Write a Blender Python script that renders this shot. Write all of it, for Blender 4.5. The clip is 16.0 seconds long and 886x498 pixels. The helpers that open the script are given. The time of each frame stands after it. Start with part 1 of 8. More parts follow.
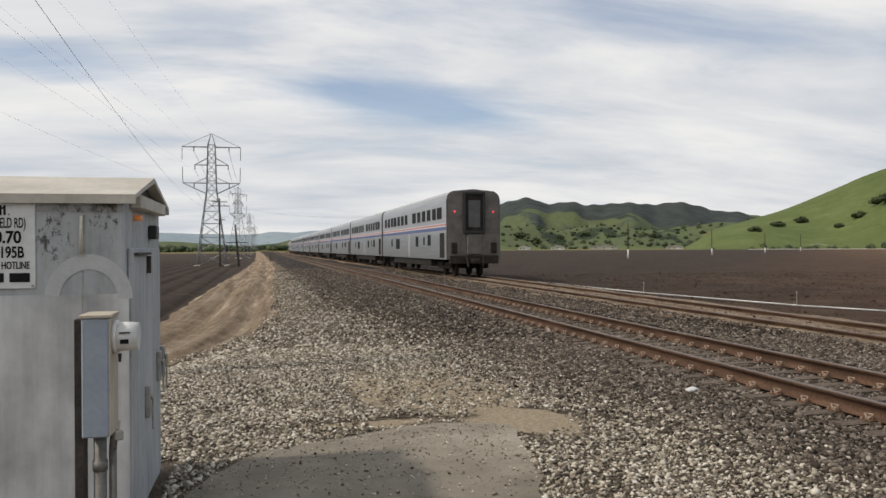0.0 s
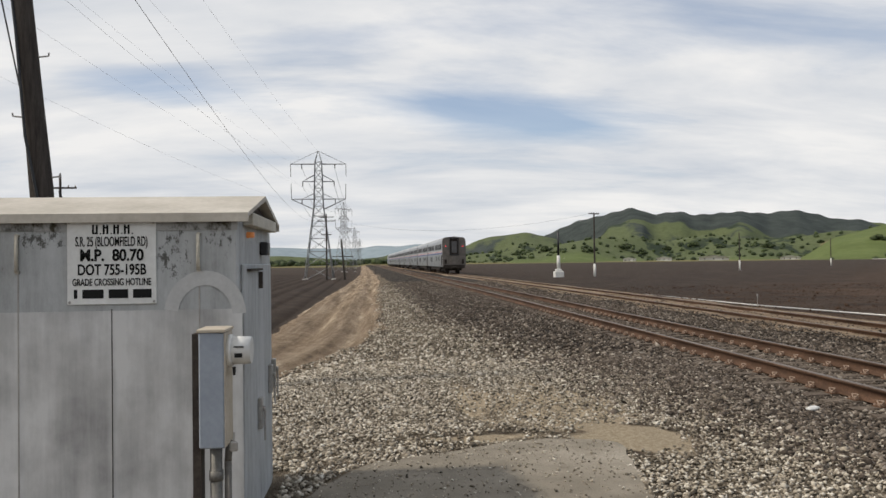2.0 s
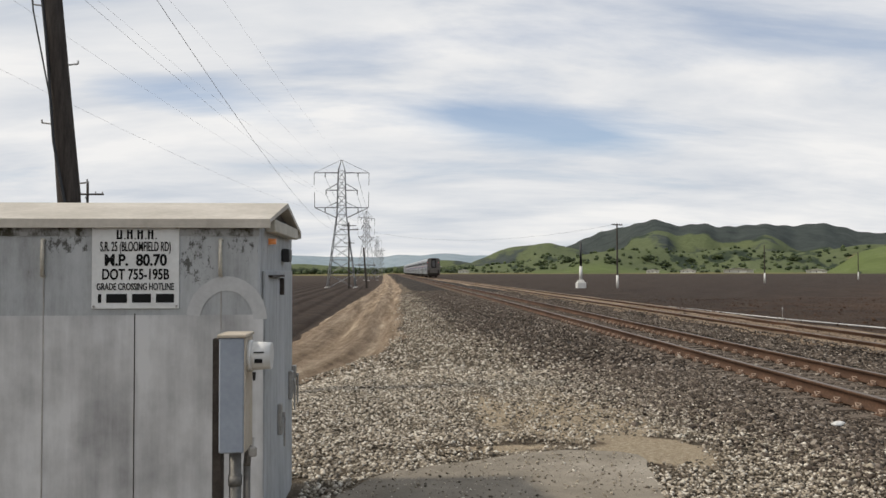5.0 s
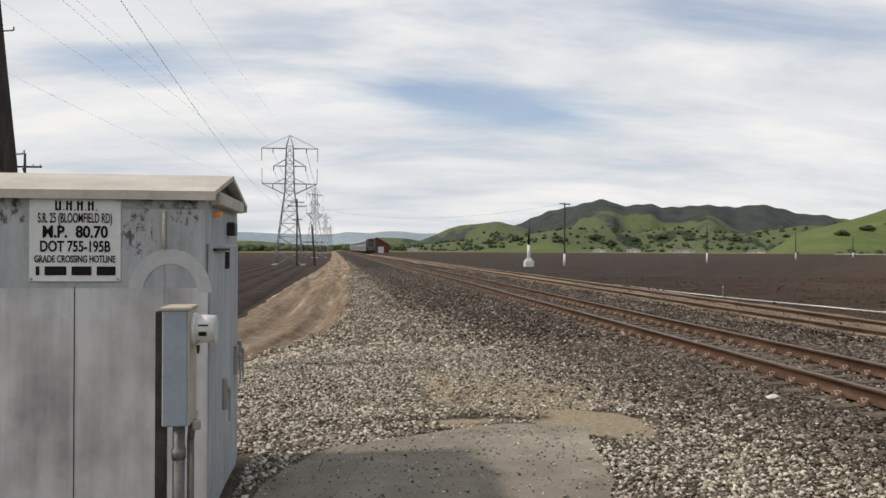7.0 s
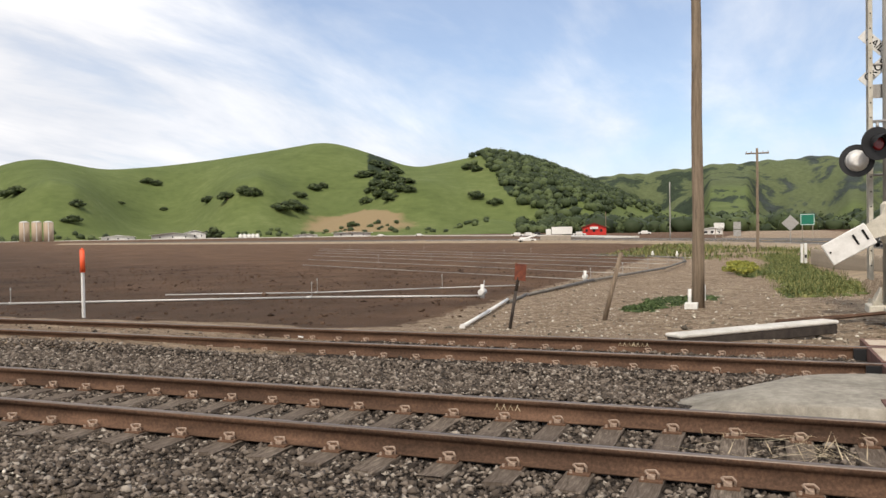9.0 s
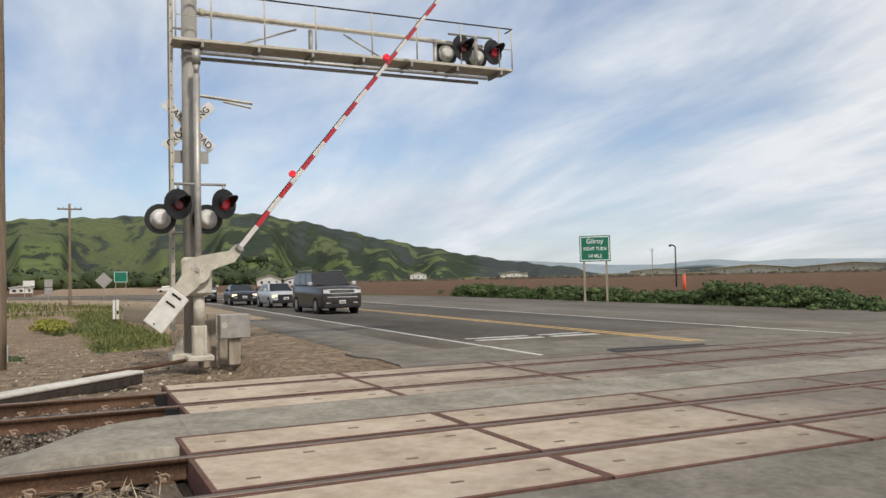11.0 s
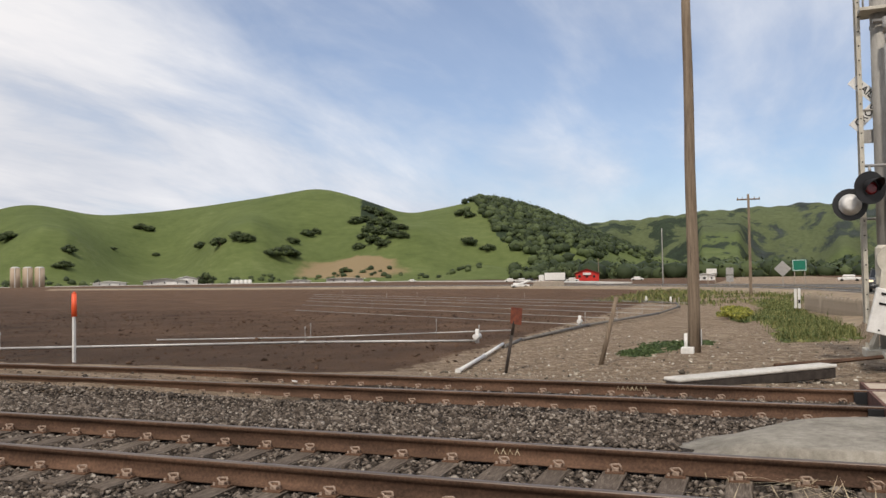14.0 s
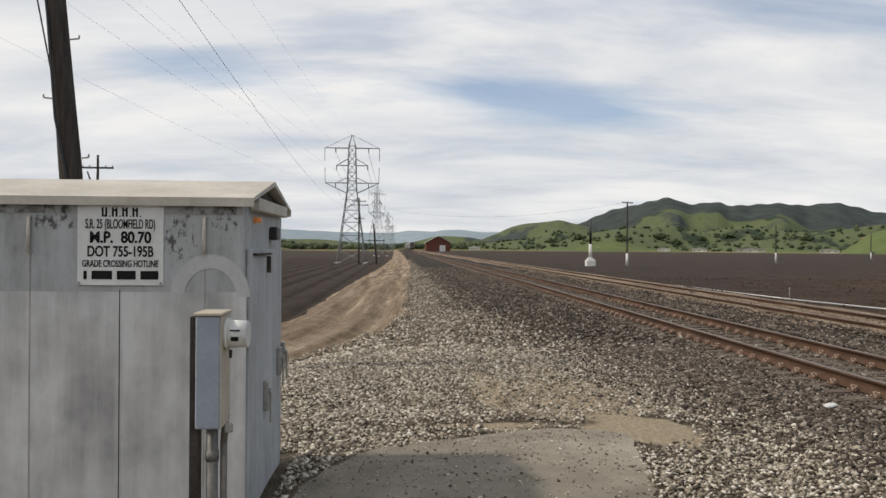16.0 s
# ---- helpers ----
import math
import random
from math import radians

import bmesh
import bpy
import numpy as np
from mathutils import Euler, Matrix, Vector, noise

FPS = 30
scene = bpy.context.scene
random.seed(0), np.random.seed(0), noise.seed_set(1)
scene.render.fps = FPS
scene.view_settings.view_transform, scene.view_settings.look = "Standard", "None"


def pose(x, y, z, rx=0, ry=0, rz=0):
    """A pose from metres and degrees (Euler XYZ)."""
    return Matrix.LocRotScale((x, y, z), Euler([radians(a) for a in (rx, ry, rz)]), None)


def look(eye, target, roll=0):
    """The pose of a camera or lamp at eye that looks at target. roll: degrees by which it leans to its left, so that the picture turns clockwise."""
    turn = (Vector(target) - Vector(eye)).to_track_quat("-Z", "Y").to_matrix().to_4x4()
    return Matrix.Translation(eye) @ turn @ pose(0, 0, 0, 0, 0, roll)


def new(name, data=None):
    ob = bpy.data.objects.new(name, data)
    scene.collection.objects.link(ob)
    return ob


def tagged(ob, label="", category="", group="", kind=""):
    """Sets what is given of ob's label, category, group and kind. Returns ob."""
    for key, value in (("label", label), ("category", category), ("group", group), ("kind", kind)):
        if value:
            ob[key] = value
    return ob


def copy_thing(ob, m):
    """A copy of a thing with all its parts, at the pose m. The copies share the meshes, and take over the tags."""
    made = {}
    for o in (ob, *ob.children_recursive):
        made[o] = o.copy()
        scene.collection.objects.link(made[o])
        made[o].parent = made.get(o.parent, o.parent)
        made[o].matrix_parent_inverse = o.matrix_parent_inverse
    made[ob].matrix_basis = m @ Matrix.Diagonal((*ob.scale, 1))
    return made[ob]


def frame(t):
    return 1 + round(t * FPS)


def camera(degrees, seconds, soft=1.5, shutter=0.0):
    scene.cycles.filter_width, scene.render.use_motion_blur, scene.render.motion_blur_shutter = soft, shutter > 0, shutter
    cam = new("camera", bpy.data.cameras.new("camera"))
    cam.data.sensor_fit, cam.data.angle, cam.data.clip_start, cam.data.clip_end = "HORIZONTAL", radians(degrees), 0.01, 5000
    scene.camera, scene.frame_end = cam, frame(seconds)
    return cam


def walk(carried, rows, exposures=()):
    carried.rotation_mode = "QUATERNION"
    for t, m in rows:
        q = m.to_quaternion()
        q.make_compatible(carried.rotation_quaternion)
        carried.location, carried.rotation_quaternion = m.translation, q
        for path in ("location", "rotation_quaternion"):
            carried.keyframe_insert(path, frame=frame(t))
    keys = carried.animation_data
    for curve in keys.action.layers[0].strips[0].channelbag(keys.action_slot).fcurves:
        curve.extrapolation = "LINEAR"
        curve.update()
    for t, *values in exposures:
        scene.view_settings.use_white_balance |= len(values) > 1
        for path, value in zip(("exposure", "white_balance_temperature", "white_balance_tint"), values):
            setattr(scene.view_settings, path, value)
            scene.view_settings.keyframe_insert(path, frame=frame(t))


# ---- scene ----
cam = camera(57.13, 16.0)
PATH = [
    (0, (-0.171, 0.036, 1.665), (1.960, 9.806, 1.653), -0.30),
    (0.5, (-0.192, 0.038, 1.668), (1.361, 9.916, 1.541), -0.34),
    (1, (-0.188, 0.061, 1.671), (1.073, 9.981, 1.597), -0.60),
    (1.5, (-0.184, 0.049, 1.677), (0.911, 9.988, 1.699), -0.56),
    (2, (-0.179, 0.066, 1.675), (0.712, 10.025, 1.830), -0.76),
    (2.5, (-0.172, 0.068, 1.673), (0.545, 10.040, 1.907), -1.00),
    (3, (-0.164, 0.053, 1.675), (0.392, 10.031, 2.012), -1.27),
    (5.5, (-0.171, 0.068, 1.660), (0.576, 10.038, 1.874), 0.61),
    (6, (-0.150, 0.058, 1.637), (0.869, 10.006, 1.657), 0.95),
    (6.5, (-0.155, 0.045, 1.635), (0.951, 9.984, 1.590), 0.88),
    (7, (-0.160, 0.049, 1.646), (1.084, 9.971, 1.650), 0.27),
    (7.5, (-0.143, 0.064, 1.640), (1.517, 9.925, 1.578), -0.58),
    (8, (-0.134, 0.024, 1.648), (2.742, 9.600, 1.480), -1.01),
    (8.5, (-0.030, -0.073, 1.620), (6.526, 7.472, 1.326), -0.97),
    (9, (0.022, -0.135, 1.656), (9.327, 3.523, 1.444), -0.93),
    (9.5, (-0.046, -0.148, 1.545), (9.953, -0.011, 1.465), -1.65),
    (10, (-0.049, -0.238, 1.557), (9.689, -2.510, 1.638), -1.81),
    (12.5, (-0.020, -0.277, 1.577), (8.858, -4.861, 1.994), -1.15),
    (13, (-0.002, -0.251, 1.578), (9.228, -4.071, 2.042), -0.98),
    (13.5, (-0.001, -0.210, 1.562), (9.822, -2.018, 2.056), -0.63),
    (14, (0.056, -0.062, 1.605), (9.391, 3.504, 1.956), -0.90),
    (14.5, (0.099, -0.041, 1.616), (5.248, 8.518, 2.101), -0.15),
    (15, (0.078, -0.005, 1.673), (1.454, 9.895, 1.989), 0.69),
    (15.5, (0.052, 0.006, 1.687), (0.750, 9.981, 1.661), 0.39),
    (16, (0.011, 0.028, 1.693), (0.500, 10.016, 1.675), 0.44),
]
walk(cam, [(t, look(eye, target, roll)) for t, eye, target, roll in PATH],
     exposures=((0, -0.22, 6500, 10), (0.5, -0.06, 6500, 10), (1, -0.05, 6500, 10), (1.5, -0.12, 6500, 10), (2, -0.18, 6500, 10), (3, -0.20, 6500, 10), (5.5, -0.14, 6500, 10), (6.5, -0.15, 6500, 10), (7.5, -0.15, 6500, 10),
                 (8.3, 0.02, 6550, 11), (9.0, 0.18, 6600, 12), (9.6, 0.22, 6600, 12), (10.2, -0.02, 6550, 11), (12.3, -0.16, 6500, 10), (13.0, -0.16, 6500, 10), (13.5, -0.20, 6500, 13), (14.0, -0.12, 6500, 13),
                 (14.5, -0.10, 6550, 11), (15.0, -0.33, 6500, 10), (16, -0.18, 6500, 10)))

# ---- sky, sun ----
world = bpy.data.worlds.new("sky")
scene.world = world
world.use_nodes = True
wt = world.node_tree
wt.nodes.clear()


def wnode(kind, **props):
    n = wt.nodes.new(kind)
    for k, v in props.items():
        n.inputs[k].default_value = v
    return n


def wmath(op, a, b=None):
    n = wt.nodes.new("ShaderNodeMath")
    n.operation = op
    for i, v in enumerate((a, b)):
        if v is None:
            continue
        if isinstance(v, (int, float)):
            n.inputs[i].default_value = v
        else:
            wt.links.new(v, n.inputs[i])
    return n.outputs[0]


SUN_AZ, SUN_EL = -94.0, 48.0          # degrees clockwise from +y, above the horizon
sky = wt.nodes.new("ShaderNodeTexSky")
sky.sky_type = "NISHITA"
sky.sun_disc = False
sky.sun_elevation = radians(SUN_EL)
sky.sun_rotation = radians(SUN_AZ)
sky.air_density, sky.dust_density, sky.ozone_density = 1.0, 0.4, 2.0
coord = wt.nodes.new("ShaderNodeTexCoord").outputs["Generated"]
split = wt.nodes.new("ShaderNodeSeparateXYZ")
wt.links.new(coord, split.inputs[0])
up = wmath("ADD", wmath("MAXIMUM", split.outputs[2], 0.0), 0.20)
flat_xy = wt.nodes.new("ShaderNodeCombineXYZ")
wt.links.new(wmath("DIVIDE", split.outputs[0], up), flat_xy.inputs[0])
wt.links.new(wmath("DIVIDE", split.outputs[1], up), flat_xy.inputs[1])


def cloud_noise(scale, turn, stretch, detail, rough, shift, twist):
    m = wt.nodes.new("ShaderNodeMapping")
    m.inputs["Location"].default_value = shift
    m.inputs["Rotation"].default_value = (0, 0, radians(turn))
    m.inputs["Scale"].default_value = stretch
    wt.links.new(flat_xy.outputs[0], m.inputs[0])
    n = wt.nodes.new("ShaderNodeTexNoise")
    n.inputs["Scale"].default_value = scale
    n.inputs["Detail"].default_value = detail
    n.inputs["Roughness"].default_value = rough
    n.inputs["Distortion"].default_value = twist
    wt.links.new(m.outputs[0], n.inputs[0])
    return n.outputs[0]


broad = cloud_noise(0.75, 12, (0.62, 1.0, 1), 5, 0.5, (1.3, 0.2, 0), 0.25)
fine = cloud_noise(2.0, 14, (0.42, 1.0, 1), 7, 0.58, (0.3, 4.2, 0), 0.3)


def wsmooth(v, lo, hi):
    n = wt.nodes.new("ShaderNodeMapRange")
    n.interpolation_type = "SMOOTHSTEP"
    wt.links.new(v, n.inputs["Value"])
    n.inputs["From Min"].default_value, n.inputs["From Max"].default_value = lo, hi
    return n.outputs["Result"]


def cloud_gap(az, el, along, across, slant):
    """A long break in the cloud sheet, on the flat sheet of the clouds."""
    sa, ca = math.sin(radians(az)), math.cos(radians(az))
    far_r = math.cos(radians(el)) / (math.sin(radians(el)) + 0.20)
    px, py = flat_in.outputs[0], flat_in.outputs[1]
    u = wmath("SUBTRACT", wmath("MULTIPLY", px, ca), wmath("MULTIPLY", py, sa))
    v = wmath("SUBTRACT", wmath("ADD", wmath("MULTIPLY", px, sa), wmath("MULTIPLY", py, ca)), far_r)
    v = wmath("SUBTRACT", v, wmath("MULTIPLY", u, slant))
    u, v = wmath("DIVIDE", u, along), wmath("DIVIDE", v, across)
    return wmath("POWER", 2.718, wmath("MULTIPLY", wmath("ADD", wmath("MULTIPLY", u, u), wmath("MULTIPLY", v, v)), -1.0))


flat_in = wt.nodes.new("ShaderNodeSeparateXYZ")
wt.links.new(flat_xy.outputs[0], flat_in.inputs[0])
level = wmath("SQRT", wmath("MAXIMUM", wmath("SUBTRACT", 1.0, wmath("MULTIPLY", split.outputs[2], split.outputs[2])), 0.01))
heading = wmath("DIVIDE", wmath("ADD", wmath("MULTIPLY", split.outputs[0], 0.9925), wmath("MULTIPLY", split.outputs[1], -0.122)), level)
open_side = wsmooth(heading, 0.52, 0.86)
bias = wmath("SUBTRACT", 0.085, wmath("MULTIPLY", open_side, 0.15))
bias = wmath("SUBTRACT", bias, wmath("MULTIPLY", cloud_gap(11, 9.9, 0.46, 0.22, 0.3), 0.27))
bias = wmath("SUBTRACT", bias, wmath("MULTIPLY", cloud_gap(-14, 11.5, 0.30, 0.14, 0.2), 0.15))
bias = wmath("SUBTRACT", bias, wmath("MULTIPLY", cloud_gap(3, 16.0, 0.5, 0.10, -0.2), 0.10))
cover = wmath("ADD", wmath("ADD", wmath("MULTIPLY", broad, 0.6), wmath("MULTIPLY", fine, 0.4)), bias)
ramp = wt.nodes.new("ShaderNodeValToRGB")
ramp.color_ramp.elements[0].position, ramp.color_ramp.elements[1].position = 0.36, 0.535
ramp.color_ramp.elements[0].color, ramp.color_ramp.elements[1].color = (0.30, 0.30, 0.30, 1), (0.98, 0.98, 0.98, 1)
wt.links.new(cover, ramp.inputs[0])
shade = wt.nodes.new("ShaderNodeValToRGB")
shade.color_ramp.elements[0].position, shade.color_ramp.elements[1].position = 0.35, 0.65
shade.color_ramp.elements[0].color, shade.color_ramp.elements[1].color = (0.64, 0.68, 0.74, 1), (0.95, 0.94, 0.925, 1)
wt.links.new(fine, shade.inputs[0])
blue = wt.nodes.new("ShaderNodeMix")
blue.data_type, blue.blend_type = "RGBA", "MULTIPLY"
blue.inputs["Factor"].default_value = 1.0
wt.links.new(sky.outputs[0], blue.inputs["A"])
blue.inputs["B"].default_value = (0.108, 0.112, 0.120, 1)
veil = wt.nodes.new("ShaderNodeMix")
veil.data_type = "RGBA"
low_haze = wmath("MULTIPLY", wmath("SUBTRACT", 1.0, wsmooth(split.outputs[2], 0.0, 0.20)), 0.7)
wt.links.new(wmath("MAXIMUM", ramp.outputs[0], low_haze), veil.inputs["Factor"])
wt.links.new(blue.outputs["Result"], veil.inputs["A"])
tint = wt.nodes.new("ShaderNodeMix")
tint.data_type, tint.blend_type = "RGBA", "MULTIPLY"
wt.links.new(open_side, tint.inputs["Factor"])
wt.links.new(shade.outputs[0], tint.inputs["A"])
tint.inputs["B"].default_value = (0.86, 0.915, 0.985, 1)
wt.links.new(tint.outputs["Result"], veil.inputs["B"])
back = wt.nodes.new("ShaderNodeBackground")
back.inputs["Strength"].default_value = 1.05
wt.links.new(veil.outputs["Result"], back.inputs[0])
out = wt.nodes.new("ShaderNodeOutputWorld")
wt.links.new(back.outputs[0], out.inputs[0])

sun = new("sun", bpy.data.lights.new("sun", "SUN"))
sun.data.energy, sun.data.angle, sun.data.color = 3.0, radians(3), (1.0, 0.915, 0.79)
sun.matrix_world = look((math.sin(radians(SUN_AZ)) * math.cos(radians(SUN_EL)) * 50, math.cos(radians(SUN_AZ)) * math.cos(radians(SUN_EL)) * 50,
                         math.sin(radians(SUN_EL)) * 50), (0, 0, 0))


# ---- materials ----
class Shader:
    """A small hand for node materials."""

    def __init__(self, name, rough=0.8, metal=0.0):
        self.mat = bpy.data.materials.new(name)
        self.mat.use_nodes = True
        self.nt = self.mat.node_tree
        self.b = self.nt.nodes["Principled BSDF"]
        self.b.inputs["Roughness"].default_value = rough
        self.b.inputs["Metallic"].default_value = metal
        self.b.inputs["Specular IOR Level"].default_value = 0.5 if rough < 0.6 else 0.12
        self.pos = self.nt.nodes.new("ShaderNodeTexCoord").outputs["Object"]

    def put(self, sock, v):
        if isinstance(v, (int, float)):
            sock.default_value = v
        elif isinstance(v, tuple):
            sock.default_value = (*v, 1) if len(v) == 3 and len(sock.default_value) == 4 else v
        else:
            self.nt.links.new(v, sock)

    def noise(self, scale, detail=4, rough=0.55, stretch=(1, 1, 1), world=False, twist=0.0):
        m = self.nt.nodes.new("ShaderNodeMapping")
        m.inputs["Scale"].default_value = stretch
        if world:
            self.nt.links.new(self.nt.nodes.new("ShaderNodeNewGeometry").outputs["Position"], m.inputs[0])
        else:
            self.nt.links.new(self.pos, m.inputs[0])
        n = self.nt.nodes.new("ShaderNodeTexNoise")
        n.inputs["Scale"].default_value, n.inputs["Detail"].default_value, n.inputs["Roughness"].default_value = scale, detail, rough
        n.inputs["Distortion"].default_value = twist
        self.nt.links.new(m.outputs[0], n.inputs[0])
        return n.outputs[0]

    def ramp(self, fac, *stops):
        n = self.nt.nodes.new("ShaderNodeValToRGB")
        e = n.color_ramp.elements
        while len(e) < len(stops):
            e.new(0.5)
        for el, (p, c) in zip(e, stops):
            el.position = p
            el.color = (c, c, c, 1) if isinstance(c, (int, float)) else (*c, 1)
        self.nt.links.new(fac, n.inputs[0])
        return n.outputs[0]

    def mix(self, fac, a, b, blend="MIX"):
        n = self.nt.nodes.new("ShaderNodeMix")
        n.data_type, n.blend_type = "RGBA", blend
        self.put(n.inputs["Factor"], fac)
        self.put(n.inputs["A"], a)
        self.put(n.inputs["B"], b)
        return n.outputs["Result"]

    def math(self, op, a, b):
        n = self.nt.nodes.new("ShaderNodeMath")
        n.operation = op
        self.put(n.inputs[0], a)
        self.put(n.inputs[1], b)
        return n.outputs[0]

    def attr(self, name):
        n = self.nt.nodes.new("ShaderNodeAttribute")
        n.attribute_name = name
        return n.outputs["Fac"]

    def island(self):
        return self.nt.nodes.new("ShaderNodeNewGeometry").outputs["Random Per Island"]

    def chance(self):
        return self.nt.nodes.new("ShaderNodeObjectInfo").outputs["Random"]

    def color(self, c):
        self.put(self.b.inputs["Base Color"], c)
        return self

    def bump(self, h, strength=0.3, dist=0.01):
        n = self.nt.nodes.new("ShaderNodeBump")
        n.inputs["Strength"].default_value, n.inputs["Distance"].default_value = strength, dist
        self.nt.links.new(h, n.inputs["Height"])
        self.nt.links.new(n.outputs[0], self.b.inputs["Normal"])
        return self


def worn(name, dark, light, scale=6, rough=0.75, metal=0.0, bump=0.15, stretch=(1, 1, 1), dist=0.004):
    """Colour between two tones by a coarse and a fine noise."""
    s = Shader(name, rough, metal)
    a = s.noise(scale, 5, 0.6, stretch)
    b = s.noise(scale * 9, 3, 0.6, stretch)
    s.color(s.ramp(s.math("ADD", s.math("MULTIPLY", a, 0.65), s.math("MULTIPLY", b, 0.35)), (0.32, dark), (0.68, light)))
    s.bump(b, bump, dist)
    return s.mat


def plain(name, c, rough=0.5, metal=0.0, glow=0.0):
    s = Shader(name, rough, metal)
    n = s.noise(3, 4)
    s.color(s.ramp(n, (0.3, tuple(v * 0.85 for v in c)), (0.7, tuple(min(1, v * 1.1) for v in c))))
    if glow:
        s.b.inputs["Emission Color"].default_value = (*c, 1)
        s.b.inputs["Emission Strength"].default_value = glow
    return s.mat


def painted_steel():
    """Old grey paint with runs of mould and chalky bloom."""
    s = Shader("cabinet_paint", 0.6)
    runs, blot, small = s.noise(8, 6, 0.7, (1, 1, 0.09)), s.noise(2.4, 6, 0.68, (1, 1, 0.6)), s.noise(24, 5, 0.7, (1, 1, 0.5))
    f = s.math("ADD", s.math("MULTIPLY", runs, 0.42), s.math("ADD", s.math("MULTIPLY", blot, 0.38), s.math("MULTIPLY", small, 0.2)))
    s.color(s.ramp(f, (0.36, (0.15, 0.145, 0.13)), (0.41, (0.30, 0.305, 0.30)), (0.52, (0.40, 0.41, 0.41)), (0.66, (0.50, 0.51, 0.515))))
    xyz = s.nt.nodes.new("ShaderNodeSeparateXYZ")
    s.nt.links.new(s.pos, xyz.inputs[0])
    clean = s.b.inputs["Base Color"].links[0].from_socket
    speck = s.math("MULTIPLY", s.math("SUBTRACT", s.noise(26, 7, 0.78, (1, 1, 0.55)), 0.5), 2.6)
    total = None
    for cx, cz, rx, rz in ((-1.40, 1.76, 0.20, 0.26), (-1.10, 1.84, 0.16, 0.14), (-2.15, 1.85, 0.3, 0.12)):
        dx = s.math("DIVIDE", s.math("SUBTRACT", xyz.outputs[0], cx), rx)
        dz = s.math("DIVIDE", s.math("SUBTRACT", xyz.outputs[2], cz), rz)
        near_it = s.math("SUBTRACT", 1.0, s.math("ADD", s.math("MULTIPLY", dx, dx), s.math("MULTIPLY", dz, dz)))
        total = near_it if total is None else s.math("MAXIMUM", total, near_it)
    mould = s.ramp(s.math("ADD", s.math("MULTIPLY", s.math("MAXIMUM", total, -0.6), 0.55), speck), (0.50, 0.0), (0.66, 0.85))
    s.color(s.mix(mould, clean, (0.045, 0.043, 0.034)))
    s.bump(small, 0.1, 0.003)
    return s.mat


def drip_steel():
    s = Shader("eave_grime", 0.7)
    n = s.noise(11, 7, 0.7, (1, 1, 0.6))
    s.color(s.ramp(n, (0.42, (0.06, 0.055, 0.04)), (0.56, (0.34, 0.34, 0.33))))
    return s.mat


